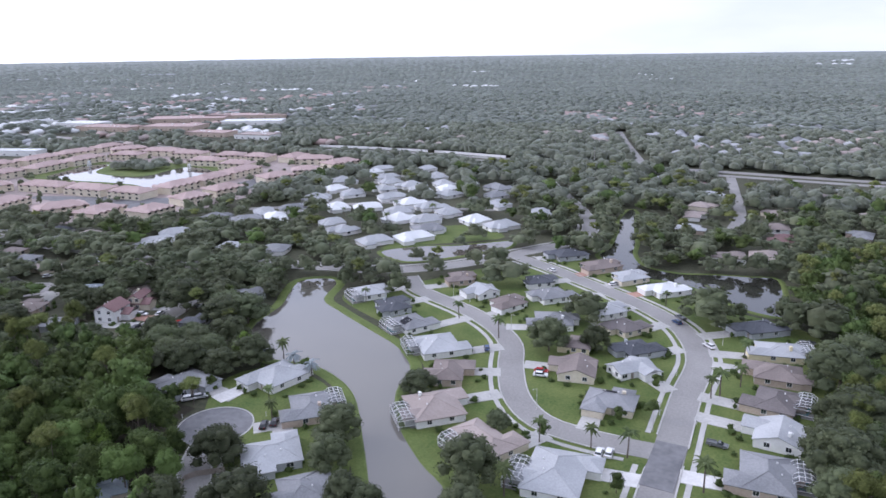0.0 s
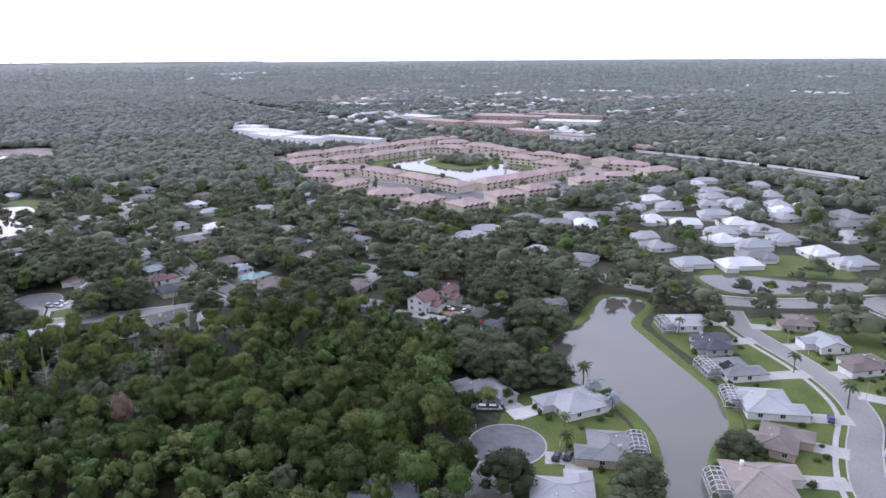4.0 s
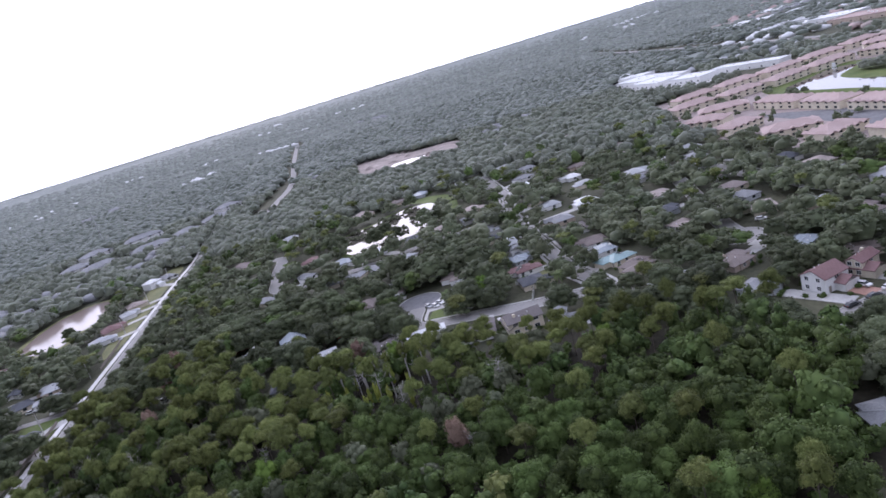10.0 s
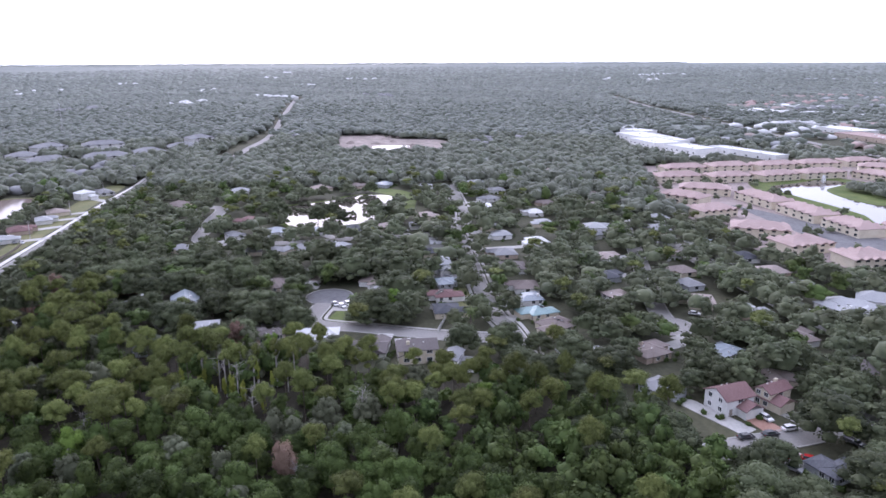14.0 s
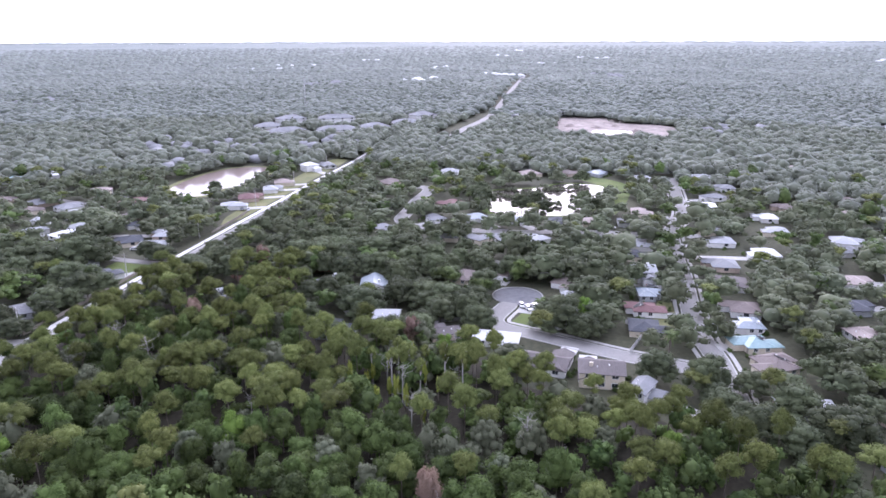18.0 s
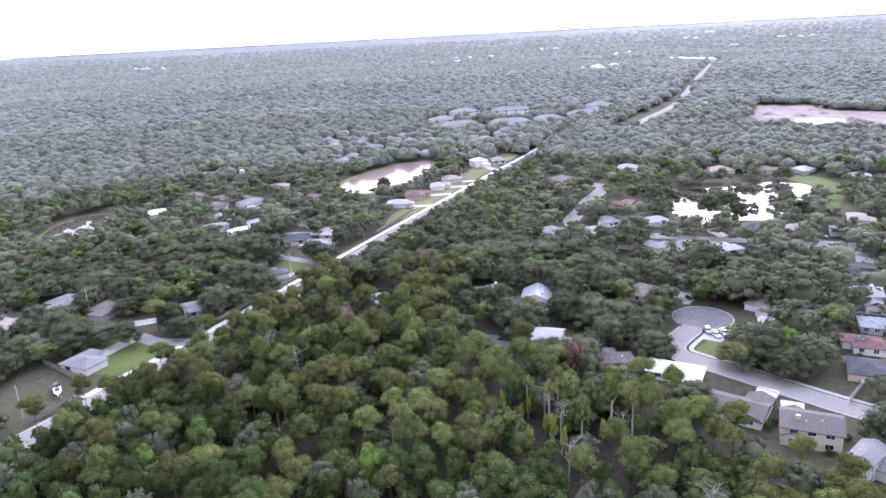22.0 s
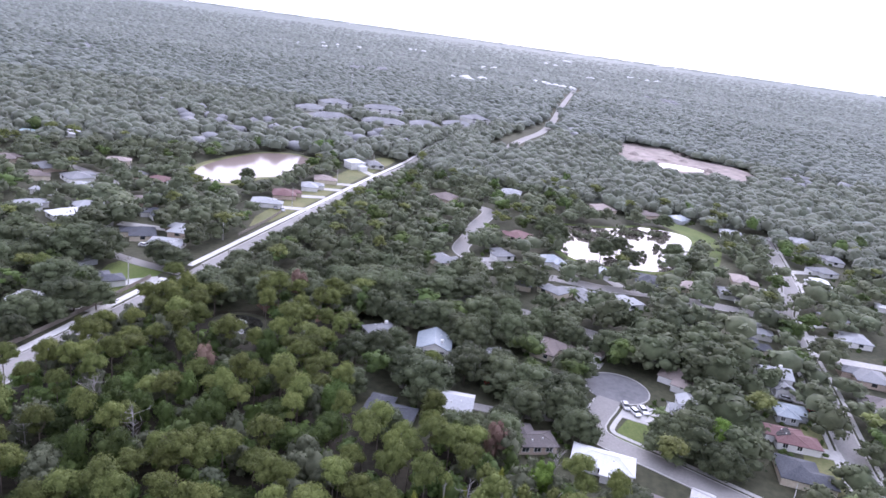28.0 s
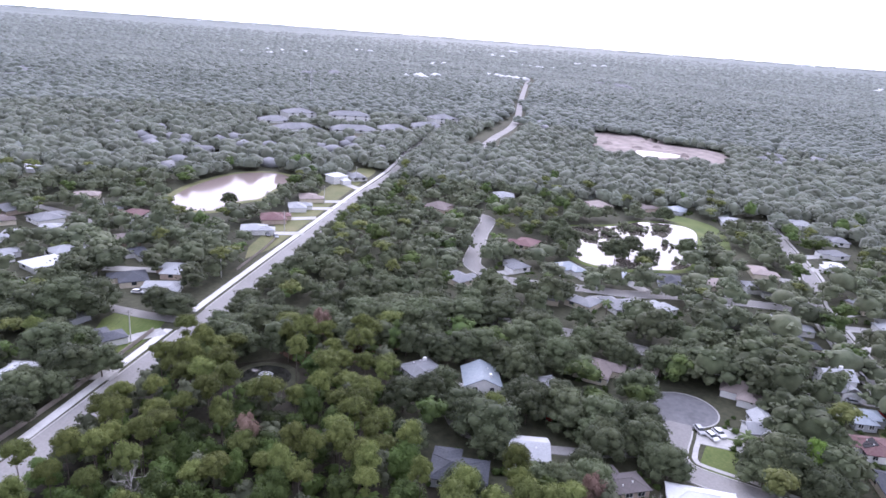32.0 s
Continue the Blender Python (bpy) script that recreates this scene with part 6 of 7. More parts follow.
LABELS = {"oak": "broad dark green oak with a rounded crown", "broadleaf": "leafy green woodland tree with an uneven crown", "pine": "tall slim pine with flat olive-green tufts"}
NAMES = {"oak": "oak_tree", "broadleaf": "woodland_tree", "pine": "pine_tree"}
for kind in singles:
    singles[kind] = [q for q in singles[kind] if all(h < 2.6 or np.min(np.hypot(*(line - q[:2]).T)) > h + 0.6 for line, h, *_r in ROADS) and all(math.hypot(q[0] - x, q[1] - y) > r + 1 for x, y, r in BULBS)]
for kind, rows in singles.items():
    rows.sort(key=lambda q: off_front(q[0], q[1]))
    protos = [make_tree(NAMES[kind], kind, LEAVES[kind], 10, 10, rng, label=LABELS[kind]) for _ in range(6)]
    for i, (x, y, z, w, h, turn, _) in enumerate(rows[:300]):
        proto = protos[i % 6]
        ob = proto if i < 6 else copy_thing(proto, Matrix())
        ob.matrix_basis = Matrix.LocRotScale((x, y, z), Euler((0, 0, turn)), (w / 10, w / 10, h / 10))
    mids[kind] += rows[300:]
for kind, rows in mids.items():
    shape_kind = "oak" if kind == "grey" else kind
    near = [(*q[:6], rng.integers(0, 5)) for q in rows if off_front(q[0], q[1]) < 150]
    rest = [(*q[:6], rng.integers(0, 5)) for q in rows if 150 <= off_front(q[0], q[1]) < 320]
    past = [(*q[:6], rng.integers(0, 5)) for q in rows if off_front(q[0], q[1]) >= 320]
    many = LEAVES[{"oak": "oaks", "broadleaf": "greens", "pine": "pines", "grey": "grey"}[kind]]
    word = {"oak": "oaks", "broadleaf": "green woodland trees", "pine": "pines", "grey": "grey mossy woodland trees"}[kind]
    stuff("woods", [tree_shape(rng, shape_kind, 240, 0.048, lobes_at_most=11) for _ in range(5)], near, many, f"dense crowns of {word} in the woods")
    # oak crowns pale by distance, haze put into their colour
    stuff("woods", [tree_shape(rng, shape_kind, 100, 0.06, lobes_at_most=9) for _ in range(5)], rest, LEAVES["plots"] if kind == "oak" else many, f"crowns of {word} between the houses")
    # the farthest oaks take the leaf colour paled for haze
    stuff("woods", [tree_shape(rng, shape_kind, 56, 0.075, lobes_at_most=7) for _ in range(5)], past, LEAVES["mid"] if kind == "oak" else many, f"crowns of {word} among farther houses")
# far woods in haze-paled leaf colour, ever coarser towards the horizon, over one low uneven canopy
FLAT_DOMES = [(np.array([(0.5 * math.cos(a), 0.5 * math.sin(a), 0.32) for a in np.arange(6) * math.tau / 6] + [(0.3 * math.cos(a), 0.3 * math.sin(a), 0.66 + 0.2 * rng.random()) for a in np.arange(4) * math.tau / 4]), [[0, 1, 6], [1, 2, 7, 6], [2, 3, 7], [3, 4, 8, 7], [4, 5, 9, 8], [5, 0, 6, 9], [6, 7, 8, 9]]) for _ in range(6)]
rows, r = [], 905.0
while r < 2100:
    step = 12.5 + (r - 905) * 0.005
    for k in range(int(math.radians(217) * r / step)):
        yaw = math.radians(-45) + (k + rng.uniform(-0.4, 0.4)) * step / r
        q = r + rng.uniform(-5, 5)
        x, y = -60 - math.sin(yaw) * q, 20 + math.cos(yaw) * q
        if at_chart(x, y) == 1 or rng.random() < (0.45 if x < -550 and in_area(TOWN, x, y) else 0.1) or (round(x / 15), round(y / 15)) in TAKEN:
            continue
        rows.append((x, y, 0.0, rng.uniform(15, 21), rng.uniform(8.5, 11.5) - (q - 905) * 0.0015, rng.uniform(0, 6), rng.integers(0, 6)))
    r += step * 0.85
HIGHWAY = [ROADS[k][0] for k in range(len(ROADS)) if ROADS[k][4].name.startswith(("highway", "far_road"))]


def on_highway(x, y, reach=17):
    return any(np.min(np.hypot(*(line - (x, y)).T)) < reach for line in HIGHWAY)


# sheet added below the far crowns to lighten the dark gaps between them
deck, u_all = [], np.arange(-46, 174.1, 0.5)
ring_r = [560 * 1.03**i for i in range(74)]
for r in ring_r:
    for u in u_all:
        x, y = -60 - math.sin(radians(u)) * r, 20 + math.cos(radians(u)) * r
        low = r == 560 or any(at_chart(x + a, y + b) for a in (-24, 0, 24) for b in (-24, 0, 24)) or (r < 2400 and on_highway(x, y, 34))
        deck.append((x, y, float(swell(r)) + (-0.6 if low else 4.6 - 1.4 * min(1, max(0, (r - 1000) / 600)) + rng.uniform(-0.8, 0.8))))
k = len(u_all)
deck_faces = []
for i in range(len(ring_r) - 1):
    for j in range(k - 1):
        x, y, _ = deck[i * k + j]
        if not at_chart(x, y) and not (ring_r[i] < 2400 and on_highway(x, y)):
            deck_faces.append((i * k + j + 1, i * k + j, (i + 1) * k + j, (i + 1) * k + j + 1))
tagged(mesh_ob("far_woods", deck, deck_faces, LEAVES["far"]), "low leaf-coloured sheet filling the gaps between far crowns", "woods", kind="stuff")
rows = [q for q in rows if not on_highway(q[0], q[1])]
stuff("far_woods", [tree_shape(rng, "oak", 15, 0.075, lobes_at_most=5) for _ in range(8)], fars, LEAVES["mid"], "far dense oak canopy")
nearer = [q for q in rows if math.hypot(q[0] + 60, q[1] - 20) < 1320 + (q[5] * 7919) % 420]
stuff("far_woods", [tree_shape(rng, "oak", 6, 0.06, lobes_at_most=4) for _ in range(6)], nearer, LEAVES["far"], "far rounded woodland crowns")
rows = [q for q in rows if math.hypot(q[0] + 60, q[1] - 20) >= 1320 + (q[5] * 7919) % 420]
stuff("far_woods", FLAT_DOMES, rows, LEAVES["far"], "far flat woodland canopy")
rows, r = [], 2100.0
while r < 4480:
    step = 21 + (r - 2100) * 0.010
    for k in range(int(math.radians(217) * r / step)):
        yaw = math.radians(-45) + (k + rng.uniform(-0.4, 0.4)) * step / r
        q = r + rng.uniform(-9, 9)
        if (4670 - bay_depth(math.degrees(yaw)) < q < 4670 and 66 < math.degrees(yaw) < 152) or (round((-60 - math.sin(yaw) * q) / 15), round((20 + math.cos(yaw) * q) / 15)) in TAKEN:
            continue
        rows.append((-60 - math.sin(yaw) * q, 20 + math.cos(yaw) * q, float(swell(q)), rng.uniform(22, 36), rng.uniform(9.5, 14) * max(0.5, 1 - max(0, q - 2600) / 3600), rng.uniform(0, 6), rng.integers(0, 6)))
    r += step * 0.95
for u in np.arange(68, 150, 0.22):
    q = 4690 + rng.uniform(-6, 6)
    rows.append((HUB[0] - math.sin(radians(u)) * q, HUB[1] + math.cos(radians(u)) * q, float(swell(q)) + 5.0, rng.uniform(24, 34), rng.uniform(9, 13), rng.uniform(0, 6), rng.integers(0, 6)))
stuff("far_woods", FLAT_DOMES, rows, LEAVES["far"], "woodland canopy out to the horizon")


# ---- single trees of note ----
def place(ob, x, y, turn=0.0, size=1.0):
    ob.matrix_basis = Matrix.LocRotScale((x, y, 0), Euler((0, 0, turn)), (size, size, size))
    return ob


def grove(make, spots, size=(0.85, 1.2)):
    first = None
    for x, y in spots:
        ob = make() if first is None else copy_thing(first, Matrix())
        first = first or ob
        place(ob, x, y, rng.uniform(0, 6.28), rng.uniform(*size))


grove(lambda: make_tree("woodland_tree", "broadleaf", LEAVES["russet"], 7.5, 15.5, rng, label="rust-red half-dead woodland tree"), [(-201.9, 47.2), (-282.2, 18.3), (-277.9, -60.2), (-343.0, -70.2)], (0.9, 1.05))
grove(lambda: make_tree("woodland_tree", "broadleaf", LEAVES["bright"], 8.5, 13, rng, label="bright yellow-green woodland tree"), [(-193.0, -56.5), (-213.2, -6.1), (-273.9, 31.2), (-160.2, 161.7), (-149.6, 100.6), (-232.7, 97.7), (-317.9, 71.4)], (0.8, 1.1))
grove(lambda: make_tree("vine_tree", "broadleaf", LEAVES["yellow"], 2.6, 12, rng, leaves=300, leaf=0.05, label="slim trunk hung with yellow-green vines"), [(-250, 15), (-257, 14), (-249, 22), (-262, 17), (-243, 29), (-268, 23), (-257, 30), (-266, 28), (-252, 9), (-246, 25), (-260, 24), (-239, 22), (-254, 35), (-236, 36), (-245, 7)], (0.7, 1.0))
grove(lambda: bare_tree(rng, 13), [(-227.9, -9.3), (-230.6, 64.0), (-233.4, 33.6), (-280.9, 33.2), (-220.7, 73.5), (-226.5, -45.4), (-239.3, -62.2), (-245.6, -54.2), (-235.1, -73.1), (-251.2, -70.1), (-198.9, 50.6), (-255.0, 39.6), (-250.0, 25.6), (-256.9, 18.6), (-60.7, 225.4)], (0.7, 1.1))
grove(lambda: make_tree("pine_tree", "pine", LEAVES["pine"], 4.5, 17, rng, leaves=600, bark=PALE_BARK, label="tall pine with a bare pale trunk and a small crown"), [(-254.0, 29.6), (-256.9, 25.6), (-253.0, 21.6), (-258.9, 35.5), (-256.1, 41.6), (-259.9, 29.6), (-257.9, 13.6), (-261.8, 20.6)], (0.85, 1.1))
grove(lambda: make_tree("mossy_tree", "oak", LEAVES["grey"], 8, 11, rng, leaves=900, label="grey moss-hung woodland tree with thin leaves"), [(-222.7, 72.9), (-231.6, 65.0), (-235.7, 81.9), (-207.4, -14.1), (-228.2, -61.2), (-228.6, 54.3), (-217.7, 59.6), (-338.0, -96.0), (-349.8, -98.0), (-328.1, -92.0), (-359.8, -94.0), (-298.4, -84.1), (-239.8, -30.4), (-212.6, 19.5)], (0.8, 1.15))
grove(lambda: palm(rng, 6.5, LEAVES["palm"], "green palm with arching fronds"), [(-149.9, 168.8), (-133.8, 144.1), (-126.2, 136.9), (-43.5, 164.9), (-34.1, 164.8), (-18.4, 209.6), (-20.5, 206.7), (-15.1, 239.7), (-13.8, 218.5), (-56.3, 161.4), (-115.9, 230.1), (-55.0, 135.8), (-14.8, 158.5), (-48.5, 279.3), (-158.3, 228.6), (-94.4, 219.6), (-366.9, -58.4), (-351.0, 12.5), (-300.3, 99.5), (-403.5, 19.4), (-319.7, 55.4), (-246.3, 205.0), (-291.7, 333.0), (-261.5, 352.6), (-226.2, 347.6), (-241.4, 382.2), (-211.2, 377.0), (-307.0, 382.5), (-427.8, -5.6), (-496.4, -12.4)], (0.75, 1.3))
grove(lambda: palm(rng, 4.6, LEAVES["silver"], "silver-blue fan palm by the lake", 2.6), [(-156.4, 165.2), (-143.3, 166.6), (-134.5, 164.6)], (0.9, 1.15))

# shrubs and hedges along the house fronts
rows = []
for x, y, r in HOUSES[:110]:
    for _ in range(9):
        t = rng.uniform(0, 6.28)
        rows.append((x + math.cos(t) * (r + rng.uniform(0.6, 3)), y + math.sin(t) * (r + rng.uniform(0.6, 3)), -0.3, rng.uniform(1.2, 2.6), rng.uniform(1.0, 2.4), t, rng.integers(0, 4)))
rows = [q for q in rows if all(np.min(np.hypot(*(line - q[:2]).T)) > h + 1.5 for line, h, *_r in ROADS)]
stuff("shrubs", [tree_shape(rng, "oak", 60, 0.12, lobes_at_most=7) for _ in range(4)], rows, LEAVES["broadleaf"], "clipped shrubs and small bushes round the houses", "shrubs")
rows = []
for x, y, r in ((-540, 6, 6), (-532, 18, 6), (-546, 30, 6), (-520, 10, 5), (-507, 18, 5), (-556, 46, 5), (-531.2, 19.3, 7), (-516.7, 29.2, 8), (-551.1, 37.1, 6), (-502.2, 39.2, 6), (-526.9, 49.1, 5), (-556, 26, 4), (-522, 2, 5)):
    for _ in range(14):
        rows.append((x + rng.normal() * r * 0.45, y + rng.normal() * r * 0.45, 0.0, rng.uniform(1.6, 3.4), rng.uniform(1.0, 3.4), rng.uniform(0, 6), rng.integers(0, 4)))
stuff("reeds", [tree_shape(rng, "broadleaf", 60, 0.12, lobes_at_most=6) for _ in range(4)], rows, LEAVES["grey"], "reedy green islets in the pond", "reeds")
for x, y, r in ((-507, 57, 6.5), (-490, 66, 6.5), (-498, 29, 6.5), (-484, 22, 7), (-478, 36, 6), (-492, -2, 7.5), (-503, -10, 7), (-515, -9, 7), (-580, 50, 6), (-487.0, -186.4, 5)):
    ob = make_tree("oak_tree", "oak", LEAVES["oak"], 2 * r, r * 1.7, rng, label="broad oak leaning over the pond's edge")
    place(ob, x, y)

# small trees between the townhouse rows
rows = []
for _ in range(420):
    x, y = rng.uniform(-700, -366), rng.uniform(262, 536)
    if in_area(np.array(ESTATE), x, y) and not any(math.hypot(x - a, y - b) < 13 for a, b in TOWNHOUSES) and not (-620 < x < -455 and 360 < y < 455):
        rows.append((x, y, -0.2, rng.uniform(3.5, 7.5), rng.uniform(3.5, 7), rng.uniform(0, 6), rng.integers(0, 4)))
stuff("street_trees", [tree_shape(rng, "oak", 40, 0.12, lobes_at_most=6) for _ in range(4)], rows, LEAVES["plots"], "small trees along the townhouse drives", "trees")

# low green undergrowth on the floor of the woods
rows = []
for _ in range(1300):
    x, y = rng.uniform(-345, -140), rng.uniform(-98, 150)
    if in_area(WOODS, x, y) and not at_chart(x, y):
        rows.append((x, y, -0.4, rng.uniform(3, 6), rng.uniform(2.5, 5), rng.uniform(0, 6), rng.integers(0, 4)))
stuff("undergrowth", [tree_shape(rng, "broadleaf", 36, 0.14, lobes_at_most=5) for _ in range(4)], rows, LEAVES["broadleaf"], "low leafy undergrowth on the woodland floor", "undergrowth")


# ---- cars ----
def tyre(parent, x, y, mat):
    bm = bmesh.new()
    bmesh.ops.create_cone(bm, cap_ends=True, segments=14, radius1=0.33, radius2=0.33, depth=0.22, matrix=Matrix.Translation((x, y, 0.33)) @ Matrix.Rotation(math.pi / 2, 4, "X"))
    w = part("wheel", bm, RUBBER, parent)
    bm = bmesh.new()
    bmesh.ops.create_cone(bm, cap_ends=True, segments=10, radius1=0.19, radius2=0.19, depth=0.24, matrix=Matrix.Translation((x, y, 0.33)) @ Matrix.Rotation(math.pi / 2, 4, "X"))
    part("rim", bm, mat, w)


RUBBER = surface("black_rubber", (0.012, 0.012, 0.012), (0.03, 0.03, 0.03), rough=0.9, bump=0.0)
STEEL = surface("grey_metal", (0.35, 0.35, 0.36), (0.5, 0.5, 0.51), rough=0.35, metal=0.8, bump=0.0)
LAMP = surface("lamp_glass", (0.6, 0.6, 0.58), (0.75, 0.75, 0.72), rough=0.1, bump=0.0)
REAR = surface("red_lamp_glass", (0.25, 0.01, 0.01), (0.4, 0.02, 0.02), rough=0.15, bump=0.0)


def car(colour, paint, truck=False):
    ob = new("pickup_truck" if truck else "car")
    L = 5.4 if truck else 4.6
    bm = bmesh.new()
    section = [(-L / 2, 0.35), (-L / 2, 0.85), (-L / 2 + 0.15, 0.98), (L / 2 - 0.9, 0.95), (L / 2 - 0.15, 0.8), (L / 2, 0.6), (L / 2, 0.35)]
    rows_ = []
    for y, k in ((-0.92, 0.94), (-0.8, 1.0), (0.8, 1.0), (0.92, 0.94)):
        rows_.append([bm.verts.new((x * (0.99 if k < 1 else 1), y, 0.35 + (z - 0.35) * k)) for x, z in section])
    for p, q in zip(rows_, rows_[1:]):
        for i in range(len(section) - 1):
            bm.faces.new((p[i], q[i], q[i + 1], p[i + 1]))
        bm.faces.new((p[-1], q[-1], q[0], p[0]))
    bm.faces.new(rows_[0])
    bm.faces.new(rows_[-1][::-1])
    bmesh.ops.recalc_face_normals(bm, faces=bm.faces)
    part("body", bm, paint, ob)
    x0, x1 = (-0.1, 1.6) if truck else (-1.9, 1.25)
    bm = bmesh.new()
    low = [bm.verts.new(q) for q in ((x0, -0.84, 0.93), (x1, -0.84, 0.9), (x1, 0.84, 0.9), (x0, 0.84, 0.93))]
    top = [bm.verts.new(q) for q in ((x0 + 0.35, -0.68, 1.45), (x1 - 0.75, -0.68, 1.45), (x1 - 0.75, 0.68, 1.45), (x0 + 0.35, 0.68, 1.45))]
    for i in range(4):
        bm.faces.new((low[i], low[(i + 1) % 4], top[(i + 1) % 4], top[i]))
    bm.faces.new(top)
    bmesh.ops.recalc_face_normals(bm, faces=bm.faces)
    part("glasshouse", bm, GLASS, ob, "dark tinted glass")
    bm = bmesh.new()
    box(bm, (x0 + x1 - 0.4) / 2, 0, 1.44, x1 - x0 - 1.05, 1.38, 0.06, 0.02)
    part("roof", bm, paint, ob)
    if truck:
        bm = bmesh.new()
        for y in (-0.8, 0.8):
            box(bm, -1.45, y, 0.9, 2.4, 0.12, 0.35)
        box(bm, -2.6, 0, 0.9, 0.1, 1.6, 0.35)
        part("load_bed", bm, paint, ob)
    for x, y in ((-L * 0.3, -0.85), (-L * 0.3, 0.85), (L * 0.31, -0.85), (L * 0.31, 0.85)):
        tyre(ob, x, y, STEEL)
    for y in (-0.65, 0.65):
        bm = bmesh.new()
        box(bm, L / 2 - 0.05, y, 0.58, 0.12, 0.35, 0.14, 0.02)
        part("headlight", bm, LAMP, ob)
        bm = bmesh.new()
        box(bm, -L / 2, y, 0.68, 0.08, 0.3, 0.16, 0.02)
        part("tail_light", bm, REAR, ob)
    return tagged(ob, f"parked {colour} {'pickup truck' if truck else 'car'} on pale pavement", "car", group="parked cars")


PAINTS = {"white": (0.7, 0.7, 0.7), "silver": (0.4, 0.41, 0.42), "black": (0.015, 0.015, 0.018), "red": (0.32, 0.02, 0.02), "blue": (0.03, 0.06, 0.14), "grey": (0.12, 0.125, 0.13)}
CARS = {}
for colour, spots in (
    ("white", ((-157.0, 135.0, 50), (-40.7, 162.8, 95), (-38.4, 163.8, 95), (-26.8, 244.8, 140), (-74.1, 295.2, 52), (-223.5, 180.0, 104), (-229.5, 176.3, 20), (-311.8, 189.6, 60), (-332.6, 51.6, 30), (-358.5, -148.7, 110), (-105.0, 302.4, 150), (-451.1, 52.4, 95), (-70.0, 197.7, 14), (-330.1, 49.4, 35))),
    ("silver", ((-155.1, 137.4, 50), (-72.3, 297.4, 52), (-204.7, 170.6, 40), (-332.4, 46.5, 20), (-458.9, 75.5, 90), (-367.6, 95.2, 90), (6.1, 242.0, 10), (-445.7, -137.5, 40))),
    ("black", ((-213.6, -124.5, 50), (-126.3, 133.7, 120), (-124.8, 136.3, 120), (-219.8, 166.0, 100), (-220.9, 173.3, 100), (-383.5, -28.3, 80), (-310.3, 168.4, 60), (-324.8, 8.9, 8))),
    ("red", ((-70.7, 200.2, 14), (-332.6, -26.9, 50), (-324.5, 5.9, 8), (-210.8, 170.5, 30), (-208.1, 177.0, 60), (-361.6, 102.1, 5))),
    ("blue", ((-93.9, 208.6, 120), (-40.8, 262.1, 135))),
    ("grey", ((-40.6, 267.5, 135), (2.8, 262.5, 20), (-99.6, 287.6, 50), (-215.3, 193.0, 30), (-446.5, -142.3, 40), (-15.0, 180.5, 0)))):
    paint = surface(f"{colour}_car_paint", PAINTS[colour], tuple(min(0.8, v * 1.1 + 0.005) for v in PAINTS[colour]), grain=2, patch=0.5, rough=0.25, bump=0.0, gloss=0.6)
    first = None
    for i, (x, y, ang) in enumerate(spots):
        if first is None:
            first = ob = car(colour, paint, truck=colour == "grey")
        else:
            ob = copy_thing(first, Matrix())
        ob.matrix_basis = pose(x, y, 0.15, 0, 0, ang)


# ---- poles, wires, mast, fountains, small things ----
def pole(x, y, h=10.5, turn=0.0, far=False):
    ob = new("utility_pole")
    bm = bmesh.new()
    limb(bm, (0, 0, -0.3), (0, 0, h), 0.2, 0.13, 8)
    part("post", bm, CONCRETE, ob)
    bm = bmesh.new()
    box(bm, 0, 0, h - 1.0, 2.4, 0.14, 0.16, 0.02)
    part("cross_arm", bm, TIMBER, ob)
    for dx in (-1.0, 0.0, 1.0):
        bm = bmesh.new()
        bmesh.ops.create_cone(bm, cap_ends=True, segments=8, radius1=0.08, radius2=0.05, depth=0.3, matrix=Matrix.Translation((dx, 0, h - 0.7)))
        part("insulator", bm, STEEL, ob)
    ob.matrix_world = pose(x, y, 0, 0, 0, turn)
    return tagged(ob, "pale concrete utility pole with a cross arm", "utility pole", group="utility poles")


POLES = [(-198.7, -116.6), (-260.4, -118.8), (-323.8, -125.7), (-386.0, -131.1), (-456.2, -138.2), (-519.0, -143.9), (-586.6, -149.7), (-653.9, -156.3), (-720.5, -165.8), (-791.7, -176.6)]
for x, y in POLES:
    pole(x, y, turn=84)
for x, y in ((-435.5, -224.4), (-322.3, -159.7), (-185.3, 629.4), (-15.1, 636.9), (-257.9, -171.5), (-94.3, 635.5), (72.2, 634.7)):
    pole(x, y, 11)
for k, dz in enumerate((-1.0, 0.0, 1.0)):
    verts, edges = [], []
    cu = bpy.data.curves.new("power_line", "CURVE")
    cu.dimensions, cu.bevel_depth, cu.bevel_resolution = "3D", 0.025, 0
    sp = cu.splines.new("POLY")
    pts = []
    for (x, y), (u, v) in zip(POLES, POLES[1:]):
        for i in range(8):
            t = i / 8
            pts.append((x + (u - x) * t + dz * 0.1, y + (v - y) * t + dz, 9.9 - 4 * t * (1 - t) * 0.9, 1))
    sp.points.add(len(pts) - 1)
    sp.points.foreach_set("co", np.array(pts).ravel())
    cu.materials.append(RUBBER)
    tagged(new("power_line", cu), "thin black sagging power line between poles", "power line", group="power lines")


